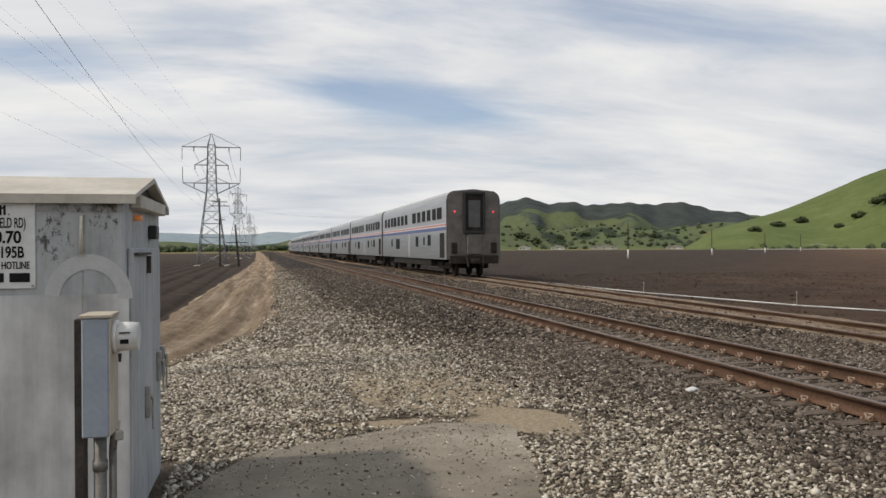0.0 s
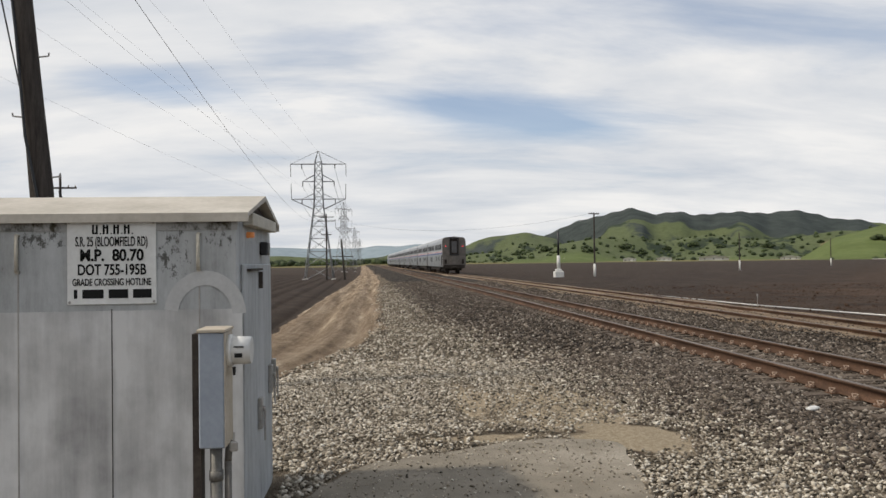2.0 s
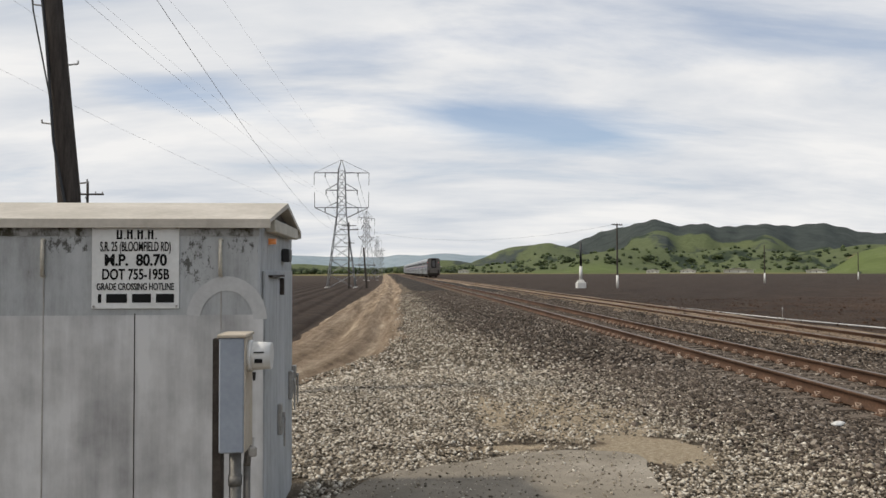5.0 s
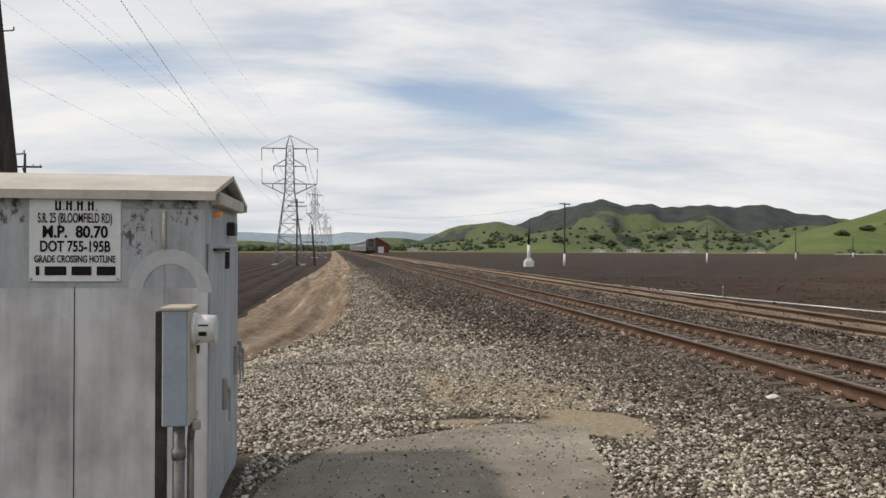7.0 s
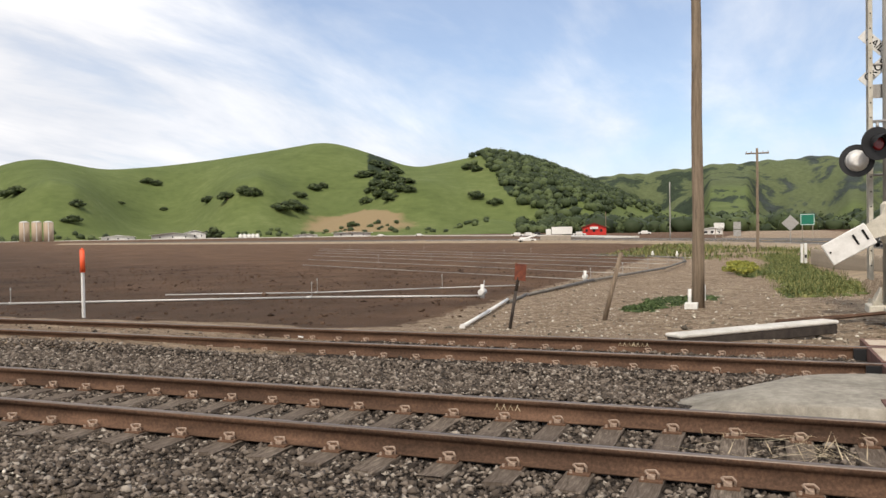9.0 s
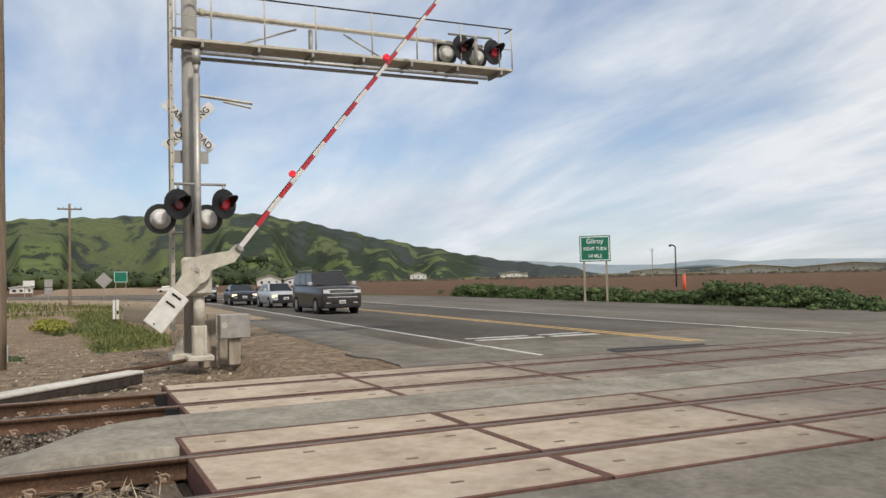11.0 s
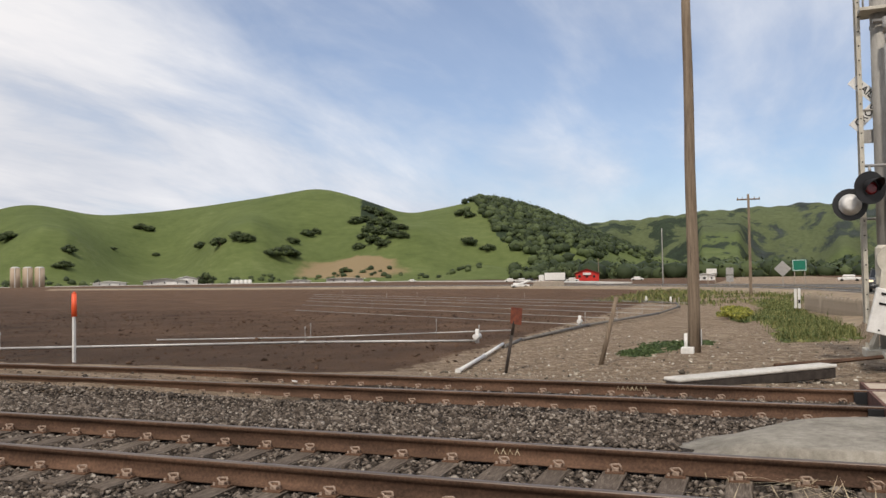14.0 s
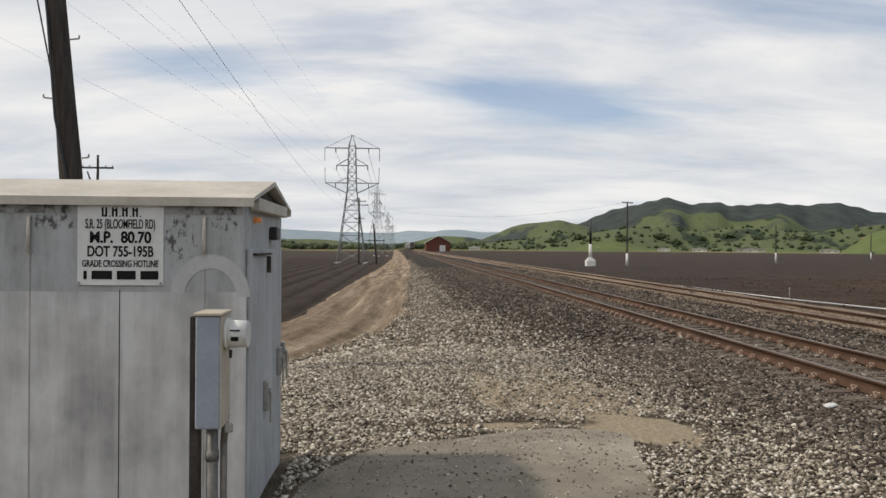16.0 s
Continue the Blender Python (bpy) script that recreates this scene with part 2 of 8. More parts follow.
def ground_material():
    s = Shader("ground", 0.95)
    big = s.noise(0.35, 6, 0.6)
    mid = s.noise(2.2, 6, 0.62)
    grain = s.noise(22, 4, 0.65)
    tiny = s.noise(70, 3, 0.6)

    def region(name, lo=0.42, hi=0.58):
        f = s.math("ADD", s.attr(name), s.math("MULTIPLY", s.math("SUBTRACT", mid, 0.5), 0.7))
        return s.ramp(f, (lo, 0.0), (hi, 1.0))

    clods = s.math("ADD", s.math("MULTIPLY", grain, 0.5), s.math("MULTIPLY", big, 0.5))
    damp = s.ramp(clods, (0.34, (0.026, 0.0195, 0.0155)), (0.52, (0.050, 0.037, 0.029)), (0.7, (0.095, 0.071, 0.055)))
    dry = s.ramp(clods, (0.34, (0.062, 0.037, 0.0235)), (0.52, (0.125, 0.076, 0.047)), (0.7, (0.195, 0.122, 0.077)))
    rows_n = s.noise(0.9, 4, 0.6, (0.02, 1, 1))
    soil = s.mix(s.ramp(s.math("ADD", s.attr("dry"), s.math("MULTIPLY", s.math("SUBTRACT", rows_n, 0.5), 0.6)), (0.1, 0.0), (0.9, 1.0)), damp, dry)
    lane_xyz = s.nt.nodes.new("ShaderNodeCombineXYZ")
    s.put(lane_xyz.inputs[0], s.attr("lane"))
    lane_y = s.nt.nodes.new("ShaderNodeSeparateXYZ")
    s.nt.links.new(s.pos, lane_y.inputs[0])
    s.put(lane_xyz.inputs[1], s.math("MULTIPLY", lane_y.outputs[1], 0.045))
    lane_n = s.nt.nodes.new("ShaderNodeTexNoise")
    lane_n.inputs["Scale"].default_value, lane_n.inputs["Detail"].default_value, lane_n.inputs["Roughness"].default_value = 2.4, 6, 0.62
    s.nt.links.new(lane_xyz.outputs[0], lane_n.inputs[0])
    tracks_n, even_n = lane_n.outputs[0], s.noise(8, 6, 0.7)
    rut = s.mix(s.attr("rut"), even_n, tracks_n)
    dirt = s.ramp(s.math("ADD", s.math("MULTIPLY", rut, 0.55), s.math("ADD", s.math("MULTIPLY", mid, 0.2), s.math("MULTIPLY", grain, 0.25))), (0.40, (0.115, 0.082, 0.055)), (0.48, (0.23, 0.170, 0.116)), (0.55, (0.33, 0.255, 0.18)), (0.61, (0.52, 0.425, 0.315)))
    # Low stops of both gravel ramps paint shade into the gaps between stones.
    pale = s.ramp(s.math("ADD", s.math("MULTIPLY", tiny, 0.6), s.math("MULTIPLY", mid, 0.4)), (0.38, (0.040, 0.031, 0.022)), (0.52, (0.145, 0.115, 0.082)), (0.64, (0.36, 0.305, 0.23)))
    dark = s.ramp(s.math("ADD", s.math("MULTIPLY", tiny, 0.7), s.math("MULTIPLY", mid, 0.3)), (0.40, (0.014, 0.0115, 0.0095)), (0.54, (0.050, 0.041, 0.034)), (0.66, (0.17, 0.146, 0.12)))
    lawn = s.ramp(s.math("ADD", s.math("MULTIPLY", mid, 0.6), s.math("MULTIPLY", grain, 0.4)), (0.35, (0.10, 0.092, 0.036)), (0.65, (0.21, 0.185, 0.075)))
    c = s.mix(region("dirt"), soil, dirt)
    c = s.mix(region("pale"), c, pale)
    c = s.mix(region("dark"), c, dark)
    pale_sand = s.ramp(s.math("ADD", s.math("MULTIPLY", tiny, 0.4), s.math("MULTIPLY", grain, 0.6)), (0.34, (0.24, 0.185, 0.12)), (0.5, (0.40, 0.325, 0.225)), (0.66, (0.56, 0.475, 0.35)))
    c = s.mix(region("sand"), c, pale_sand)
    c = s.mix(region("lawn"), c, lawn)
    s.color(c)
    s.bump(s.math("ADD", s.math("MULTIPLY", grain, 0.6), s.math("MULTIPLY", tiny, 0.4)), 1.0, 0.09)
    return s.mat


def stone_material(name, *stops):
    s = Shader(name, 0.9)
    c = s.ramp(s.island(), *stops)
    s.color(s.mix(s.math("MULTIPLY", s.noise(40, 3), 0.16), c, (0.16, 0.14, 0.115)))
    s.bump(s.noise(90, 2), 0.3, 0.004)
    return s.mat


def asphalt_material(name="asphalt", tones=((0.095, 0.085, 0.071), (0.15, 0.136, 0.116), (0.225, 0.206, 0.178))):
    s = Shader(name, 0.92)
    big, mid, tiny = s.noise(0.4, 5, 0.6, (0.35, 1, 1)), s.noise(3, 5, 0.6), s.noise(130, 2, 0.6)
    f = s.math("ADD", s.math("MULTIPLY", big, 0.5), s.math("ADD", s.math("MULTIPLY", mid, 0.25), s.math("MULTIPLY", tiny, 0.25)))
    c = s.ramp(f, (0.36, tones[0]), (0.52, tones[1]), (0.66, tones[2]))
    s.color(c)
    s.bump(tiny, 0.5, 0.008)
    return s.mat


def concrete_material(name, dark, mid_c, light, scale=1.5):
    s = Shader(name, 0.85)
    big, mid, tiny = s.noise(scale, 5, 0.6, world=True), s.noise(scale * 7, 5, 0.65), s.noise(120, 2)
    f = s.math("ADD", s.math("MULTIPLY", big, 0.45), s.math("ADD", s.math("MULTIPLY", mid, 0.35), s.math("MULTIPLY", tiny, 0.2)))
    s.color(s.ramp(f, (0.36, dark), (0.5, mid_c), (0.66, light)))
    s.bump(mid, 0.25, 0.006)
    return s.mat


def tie_material():
    s = Shader("creosoted_wood", 0.9)
    grain = s.noise(14, 6, 0.65, (0.35, 3.2, 1), twist=0.4)
    c = s.ramp(grain, (0.32, (0.048, 0.037, 0.029)), (0.52, (0.140, 0.112, 0.088)), (0.72, (0.29, 0.245, 0.20)))
    s.color(s.mix(s.math("MULTIPLY", s.chance(), 0.5), c, (0.08, 0.062, 0.05)))
    s.bump(grain, 0.6, 0.012)
    return s.mat


def rust_material():
    s = Shader("rusted_steel", 0.75, 0.25)
    a, b = s.noise(2.5, 6, 0.6, (1, 0.35, 2)), s.noise(40, 4, 0.6)
    s.color(s.ramp(s.math("ADD", s.math("MULTIPLY", a, 0.6), s.math("MULTIPLY", b, 0.4)), (0.34, (0.042, 0.026, 0.018)), (0.5, (0.095, 0.056, 0.037)), (0.66, (0.18, 0.106, 0.069))))
    s.bump(b, 0.3, 0.003)
    return s.mat


def hill_material():
    s = Shader("hill_grass", 0.95)
    big, mid, fine_n, clump = s.noise(0.004, 5, 0.6), s.noise(0.02, 5, 0.6), s.noise(0.35, 4, 0.65), s.noise(0.09, 6, 0.7, (1, 1, 3))
    f = s.math("ADD", s.math("MULTIPLY", big, 0.3), s.math("ADD", s.math("MULTIPLY", mid, 0.3), s.math("MULTIPLY", clump, 0.4)))
    grass = s.ramp(f, (0.36, (0.070, 0.094, 0.028)), (0.52, (0.106, 0.134, 0.044)), (0.68, (0.165, 0.186, 0.074)))
    wood = s.ramp(s.math("ADD", s.math("MULTIPLY", fine_n, 0.6), s.math("MULTIPLY", mid, 0.4)), (0.36, (0.013, 0.021, 0.012)), (0.64, (0.040, 0.056, 0.030)))
    # Dark scrub colour, shifted to blue-grey to carry the haze of distance.
    hazy_chap = s.ramp(s.math("ADD", s.math("MULTIPLY", fine_n, 0.4), s.math("MULTIPLY", mid, 0.6)), (0.36, (0.024, 0.031, 0.030)), (0.64, (0.060, 0.071, 0.064)))
    slope_xyz = s.nt.nodes.new("ShaderNodeCombineXYZ")
    s.put(slope_xyz.inputs[0], s.attr("across"))
    s.put(slope_xyz.inputs[1], s.attr("along"))
    patch_n = s.nt.nodes.new("ShaderNodeTexNoise")
    patch_n.inputs["Scale"].default_value, patch_n.inputs["Detail"].default_value, patch_n.inputs["Roughness"].default_value, patch_n.inputs["Distortion"].default_value = 0.012, 7, 0.64, 0.4
    s.nt.links.new(slope_xyz.outputs[0], patch_n.inputs[0])
    patch = patch_n.outputs[0]
    wf = s.ramp(s.math("ADD", s.attr("wood"), s.math("MULTIPLY", s.math("SUBTRACT", patch, 0.5), 2.2)), (0.46, 0.0), (0.54, 1.0))
    cf = s.ramp(s.math("ADD", s.attr("hazy_chaparral"), s.math("MULTIPLY", s.math("SUBTRACT", patch, 0.5), 1.1)), (0.44, 0.0), (0.56, 1.0))
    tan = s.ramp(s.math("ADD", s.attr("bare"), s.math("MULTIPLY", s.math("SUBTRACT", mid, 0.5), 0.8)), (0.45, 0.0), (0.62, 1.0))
    # Duller green on farther grass stands in for haze.
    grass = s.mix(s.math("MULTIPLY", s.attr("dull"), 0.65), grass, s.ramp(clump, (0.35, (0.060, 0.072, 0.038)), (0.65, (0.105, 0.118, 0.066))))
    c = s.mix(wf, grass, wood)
    c = s.mix(cf, c, hazy_chap)
    c = s.mix(tan, c, (0.24, 0.18, 0.10))
    # Blue-grey haze is painted into the farthest ridge's base colour.
    s.color(s.mix(s.attr("far_haze"), c, s.ramp(mid, (0.3, (0.20, 0.25, 0.28)), (0.7, (0.27, 0.32, 0.35)))))
    s.bump(fine_n, 0.6, 1.2)
    return s.mat


def leaf_material(name, a, b, c):
    s = Shader(name, 0.7)
    s.color(s.ramp(s.island(), (0.0, a), (0.55, b), (1.0, c)))
    s.b.inputs["Specular IOR Level"].default_value = 0.25
    return s.mat


def glass_material(name, c, rough=0.06):
    s = Shader(name, rough)
    s.color(s.ramp(s.noise(1.2, 3), (0.3, tuple(v * 0.7 for v in c)), (0.7, c)))
    s.b.inputs["Specular IOR Level"].default_value = 0.45
    return s.mat


M_GROUND = ground_material()
M_PALE = stone_material("pale_gravel", (0.0, (0.050, 0.043, 0.034)), (0.30, (0.20, 0.170, 0.130)), (0.72, (0.42, 0.366, 0.288)), (1.0, (0.72, 0.67, 0.58)))
M_BALLAST = stone_material("ballast_stone", (0.0, (0.024, 0.019, 0.0155)), (0.5, (0.092, 0.073, 0.058)), (0.88, (0.20, 0.165, 0.135)), (1.0, (0.36, 0.32, 0.27)))
M_ASPHALT = asphalt_material()
M_PATCH = asphalt_material("worn_asphalt_patch", ((0.10, 0.086, 0.066), (0.225, 0.198, 0.158), (0.40, 0.36, 0.30)))
M_APRON = concrete_material("apron_concrete", (0.095, 0.085, 0.071), (0.158, 0.144, 0.122), (0.25, 0.23, 0.198))
def panel_material():
    """Beige concrete, rubbed grey by tyres where the lanes cross."""
    s = Shader("panel_concrete", 0.88)
    big, mid, tiny = s.noise(0.9, 5, 0.6, world=True), s.noise(6, 5, 0.65), s.noise(120, 2)
    f = s.math("ADD", s.math("MULTIPLY", big, 0.45), s.math("ADD", s.math("MULTIPLY", mid, 0.35), s.math("MULTIPLY", tiny, 0.2)))
    beige = s.ramp(f, (0.36, (0.27, 0.215, 0.16)), (0.5, (0.40, 0.33, 0.255)), (0.66, (0.51, 0.44, 0.355)))
    grey = s.ramp(f, (0.36, (0.088, 0.079, 0.069)), (0.5, (0.145, 0.132, 0.116)), (0.66, (0.22, 0.204, 0.182)))
    geo = s.nt.nodes.new("ShaderNodeSeparateXYZ")
    s.nt.links.new(s.nt.nodes.new("ShaderNodeNewGeometry").outputs["Position"], geo.inputs[0])
    rub = s.math("ADD", s.math("MULTIPLY", geo.outputs[1], -0.105), s.math("MULTIPLY", s.math("SUBTRACT", s.noise(0.5, 5, 0.6, (1, 0.4, 1), world=True), 0.5), 1.1))
    s.color(s.mix(s.ramp(rub, (0.40, 0.0), (0.95, 0.9)), beige, grey))
    s.bump(mid, 0.25, 0.006)
    return s.mat


M_PANEL = panel_material()
M_RAMP = concrete_material("ramp_asphalt", (0.135, 0.122, 0.10), (0.235, 0.216, 0.18), (0.37, 0.342, 0.29))
M_CONCRETE = concrete_material("pale_concrete", (0.38, 0.36, 0.32), (0.53, 0.51, 0.47), (0.66, 0.64, 0.60))
M_FRAME = worn("panel_frame_steel", (0.075, 0.045, 0.038), (0.185, 0.10, 0.08), 5, 0.8, 0.2)
M_TIE = tie_material()
M_RUST = rust_material()
M_HEAD = worn("rail_head_steel", (0.10, 0.075, 0.06), (0.21, 0.17, 0.145), 3, 0.52, 0.5, 0.05, (1, 0.2, 1))
M_CLIP = worn("clip_steel", (0.22, 0.155, 0.115), (0.45, 0.355, 0.28), 20, 0.7, 0.1)
M_HILL = hill_material()
M_OAK = leaf_material("oak_leaves", (0.020, 0.031, 0.012), (0.043, 0.060, 0.022), (0.078, 0.102, 0.038))
M_VINE = leaf_material("brown_vines", (0.040, 0.034, 0.022), (0.075, 0.062, 0.042), (0.12, 0.10, 0.068))
M_HEDGE = leaf_material("hedge_leaves", (0.024, 0.042, 0.013), (0.056, 0.088, 0.028), (0.115, 0.155, 0.058))
M_WEED = leaf_material("weed_blades", (0.058, 0.078, 0.022), (0.122, 0.140, 0.042), (0.24, 0.228, 0.085))
M_FLOWER = leaf_material("mustard_blades", (0.10, 0.12, 0.025), (0.21, 0.215, 0.04), (0.36, 0.33, 0.055))
M_STRAW = leaf_material("dry_straw", (0.26, 0.20, 0.12), (0.42, 0.34, 0.22), (0.56, 0.48, 0.34))
M_BARK = worn("bark", (0.05, 0.04, 0.03), (0.13, 0.105, 0.08), 8)
M_POLE = worn("pole_wood", (0.10, 0.075, 0.055), (0.30, 0.235, 0.17), 5, 0.9, 0, 0.5, (4, 4, 0.25), 0.01)
M_DARKPOLE = worn("dark_pole_wood", (0.028, 0.024, 0.022), (0.095, 0.082, 0.072), 5, 0.9, 0, 0.6, (4, 4, 0.25), 0.012)
M_CABINET = painted_steel()
M_EAVE = drip_steel()
M_ROOF = worn("cabinet_roof_paint", (0.36, 0.33, 0.28), (0.55, 0.51, 0.45), 2.5, 0.6, 0, 0.08)
M_BOX = worn("meter_box_paint", (0.22, 0.25, 0.30), (0.31, 0.345, 0.395), 4, 0.5, 0, 0.05)
M_BOXTOP = worn("meter_box_side", (0.36, 0.31, 0.24), (0.52, 0.46, 0.38), 4, 0.6, 0, 0.05)
M_GALV = worn("galvanised_steel", (0.27, 0.26, 0.24), (0.46, 0.44, 0.41), 5, 0.5, 0.55, 0.05)
M_CONDUIT = worn("dull_conduit", (0.12, 0.115, 0.105), (0.24, 0.23, 0.21), 6, 0.6, 0.3, 0.05)
M_GREYPAINT = worn("grey_mast_paint", (0.22, 0.21, 0.19), (0.36, 0.345, 0.315), 3, 0.6, 0.2, 0.05, (1, 1, 0.3))
M_CREAM = worn("cream_casting_paint", (0.36, 0.33, 0.27), (0.60, 0.57, 0.49), 5, 0.6, 0, 0.1)
M_WHITE = worn("white_paint", (0.52, 0.51, 0.48), (0.76, 0.75, 0.72), 5, 0.55, 0, 0.05)
M_SIGNWHITE = worn("sign_white", (0.56, 0.56, 0.54), (0.76, 0.76, 0.74), 3, 0.5, 0, 0.03)
M_BLACK = plain("black_paint", (0.012, 0.012, 0.013), 0.45)
M_INK = plain("black_ink", (0.012, 0.012, 0.012), 0.6)
M_STRIPE_RED = plain("red_reflective", (0.42, 0.025, 0.035), 0.4)
M_STRIPE_WHITE = plain("white_reflective", (0.62, 0.60, 0.58), 0.4)
M_LENS = plain("red_lens", (0.16, 0.008, 0.010), 0.15)
M_LIT = plain("lit_red_lens", (0.42, 0.008, 0.022), 0.2, 0, 0.22)
M_GATELAMP = plain("gate_lamp_red", (0.70, 0.015, 0.03), 0.2, 0, 0.5)
M_AMBER = plain("amber_lamp", (0.55, 0.20, 0.06), 0.3, 0, 0.2)
M_GREENSIGN = plain("green_sign_sheet", (0.004, 0.145, 0.088), 0.4)
M_SIGNTEXT = plain("sign_lettering", (0.72, 0.76, 0.74), 0.5)
M_ORANGE = plain("orange_paint", (0.75, 0.10, 0.03), 0.5)
M_RUSTSIGN = worn("faded_orange_sign", (0.07, 0.03, 0.022), (0.24, 0.075, 0.045), 9, 0.7)
M_DARKSTEEL = worn("dark_steel", (0.03, 0.025, 0.022), (0.09, 0.075, 0.065), 6, 0.7, 0.3)
M_PIPE = worn("aluminium_pipe", (0.36, 0.35, 0.33), (0.56, 0.55, 0.53), 4, 0.45, 0.3, 0.02)
M_HOSE = worn("grey_hose", (0.09, 0.082, 0.072), (0.22, 0.205, 0.185), 4, 0.6)
M_WIRE = plain("wire", (0.30, 0.31, 0.325), 0.6)
M_TOWER = worn("weathered_tower_steel", (0.17, 0.175, 0.18), (0.31, 0.315, 0.32), 0.6, 0.6, 0.4)
M_YELLOW = worn("worn_yellow_line", (0.36, 0.24, 0.11), (0.62, 0.42, 0.17), 6, 0.8)
M_LINE = worn("worn_white_line", (0.30, 0.29, 0.27), (0.66, 0.65, 0.62), 6, 0.8)
M_GLASS = glass_material("dark_glass", (0.02, 0.022, 0.025))
M_TRAINGLASS = plain("dark_tinted_glass", (0.012, 0.013, 0.015), 0.6)
M_TYRE = plain("tyre_rubber", (0.014, 0.014, 0.014), 0.85)
M_RIM = plain("alloy_rim", (0.38, 0.38, 0.39), 0.35, 0.8)
M_CHROME = plain("chrome", (0.70, 0.71, 0.72), 0.28, 0.7)
M_HEADLAMP = plain("headlamp_glass", (0.66, 0.68, 0.70), 0.1)
M_HEADLIT = plain("lit_headlamp", (0.9, 0.74, 0.5), 0.2, 0, 0.9)
M_TRAIN = worn("stainless_fluted_steel", (0.34, 0.345, 0.355), (0.50, 0.505, 0.515), 0.7, 0.30, 0.8, 0.1, (1, 0.3, 6))
M_TRAINEND = worn("grimy_car_end", (0.10, 0.092, 0.085), (0.20, 0.185, 0.17), 2.2, 0.7, 0.1)
M_TRAINROOF = worn("car_roof_metal", (0.36, 0.36, 0.36), (0.50, 0.50, 0.50), 1.2, 0.45, 0.5)
M_BLUEBAND = plain("blue_band", (0.06, 0.085, 0.22), 0.4)
M_REDBAND = plain("red_band", (0.46, 0.13, 0.10), 0.4)
M_WHITEBAND = plain("white_band", (0.62, 0.62, 0.62), 0.4)
M_UNDER = worn("underframe_grime", (0.016, 0.014, 0.013), (0.05, 0.043, 0.038), 3, 0.85)
M_TAIL = plain("red_marker_light", (1.0, 0.03, 0.05), 0.3, 0, 2.5)
M_BARNRED = worn("dull_red_boards", (0.10, 0.038, 0.03), (0.19, 0.075, 0.055), 0.8, 0.85, 0, 0.2, (3, 3, 0.3))
M_SHEETROOF = worn("weathered_sheet_roof", (0.30, 0.29, 0.27), (0.46, 0.45, 0.43), 0.5, 0.6, 0.2)
M_SHED = worn("pale_shed_wall", (0.46, 0.45, 0.42), (0.66, 0.65, 0.62), 0.4, 0.7)
M_SHEDTAN = worn("tan_silo_concrete", (0.33, 0.26, 0.19), (0.50, 0.41, 0.31), 0.25, 0.85, 0, 0.1, (1, 1, 0.2))
M_BRIGHTRED = worn("bright_red_wall", (0.42, 0.03, 0.025), (0.55, 0.05, 0.04), 0.5, 0.6)
M_BOARD = worn("weathered_board", (0.19, 0.16, 0.125), (0.42, 0.36, 0.29), 6, 0.9, 0, 0.4, (1, 1, 0.2))


# ---- mesh helpers ----
def thing(name, at=(0, 0, 0), label="", category="", group="", kind="", turn=0.0):
    ob = new(name)
    ob.matrix_basis = pose(*at, 0, 0, turn)
    ob.empty_display_size = 0.2
    return tagged(ob, label, category, group, kind)


def part(name, bm, material, parent, label=""):
    me = bpy.data.meshes.new(name)
    bm.to_mesh(me)
    bm.free()
    mats = material if isinstance(material, (list, tuple)) else [material]
    for m in mats:
        me.materials.append(m)
    ob = new(name, me)
    ob.parent = parent
    return tagged(ob, label)


def shared(name, me, parent, at=(0, 0, 0), turn=0.0):
    ob = new(name, me)
    ob.parent = parent
    ob.matrix_basis = pose(*at, 0, 0, turn)
    return ob


def box(bm, lo, hi, bevel=0.0, mat=0):
    r = bmesh.ops.create_cube(bm, size=1)
    for v in r["verts"]:
        v.co = Vector([l + (c + 0.5) * (h - l) for c, l, h in zip(v.co, lo, hi)])
    fs = {f for v in r["verts"] for f in v.link_faces}
    for f in fs:
        f.material_index = mat
    if bevel:
        es = list({e for v in r["verts"] for e in v.link_edges})
        for f in bmesh.ops.bevel(bm, geom=es, offset=bevel, segments=1, affect="EDGES")["faces"]:
            f.material_index = mat
    return bm


def tube(bm, p, q, r0, r1=None, seg=10, mat=0, caps=True):
    p, q = Vector(p), Vector(q)
    r1 = r0 if r1 is None else r1
    d = q - p
    res = bmesh.ops.create_cone(bm, cap_ends=caps, segments=seg, radius1=r0, radius2=r1, depth=d.length)
    m = Matrix.Translation((p + q) / 2) @ d.to_track_quat("Z", "Y").to_matrix().to_4x4()
    for v in res["verts"]:
        v.co = m @ v.co
    for f in {f for v in res["verts"] for f in v.link_faces}:
        f.material_index = mat
        f.smooth = seg > 6 and len(f.verts) == 4
    return bm


def limb(bm, pts, radii, seg=10):
    """One bent, tapering round shaft through the points."""
    rings = []
    for p, r in zip(pts, radii):
        rings.append([bm.verts.new((p[0] + r * math.cos(k * 6.28319 / seg), p[1] + r * math.sin(k * 6.28319 / seg), p[2])) for k in range(seg)])
    for a, b in zip(rings, rings[1:]):
        for k in range(seg):
            bm.faces.new((a[k], a[(k + 1) % seg], b[(k + 1) % seg], b[k])).smooth = True
    bm.faces.new(rings[0][::-1])
    bm.faces.new(rings[-1])
    return bm


def beam(bm, p, q, w, h=None, mat=0):
    """A square bar between two points."""
    return tube(bm, p, q, w * 0.7071, w * 0.7071, 4, mat)


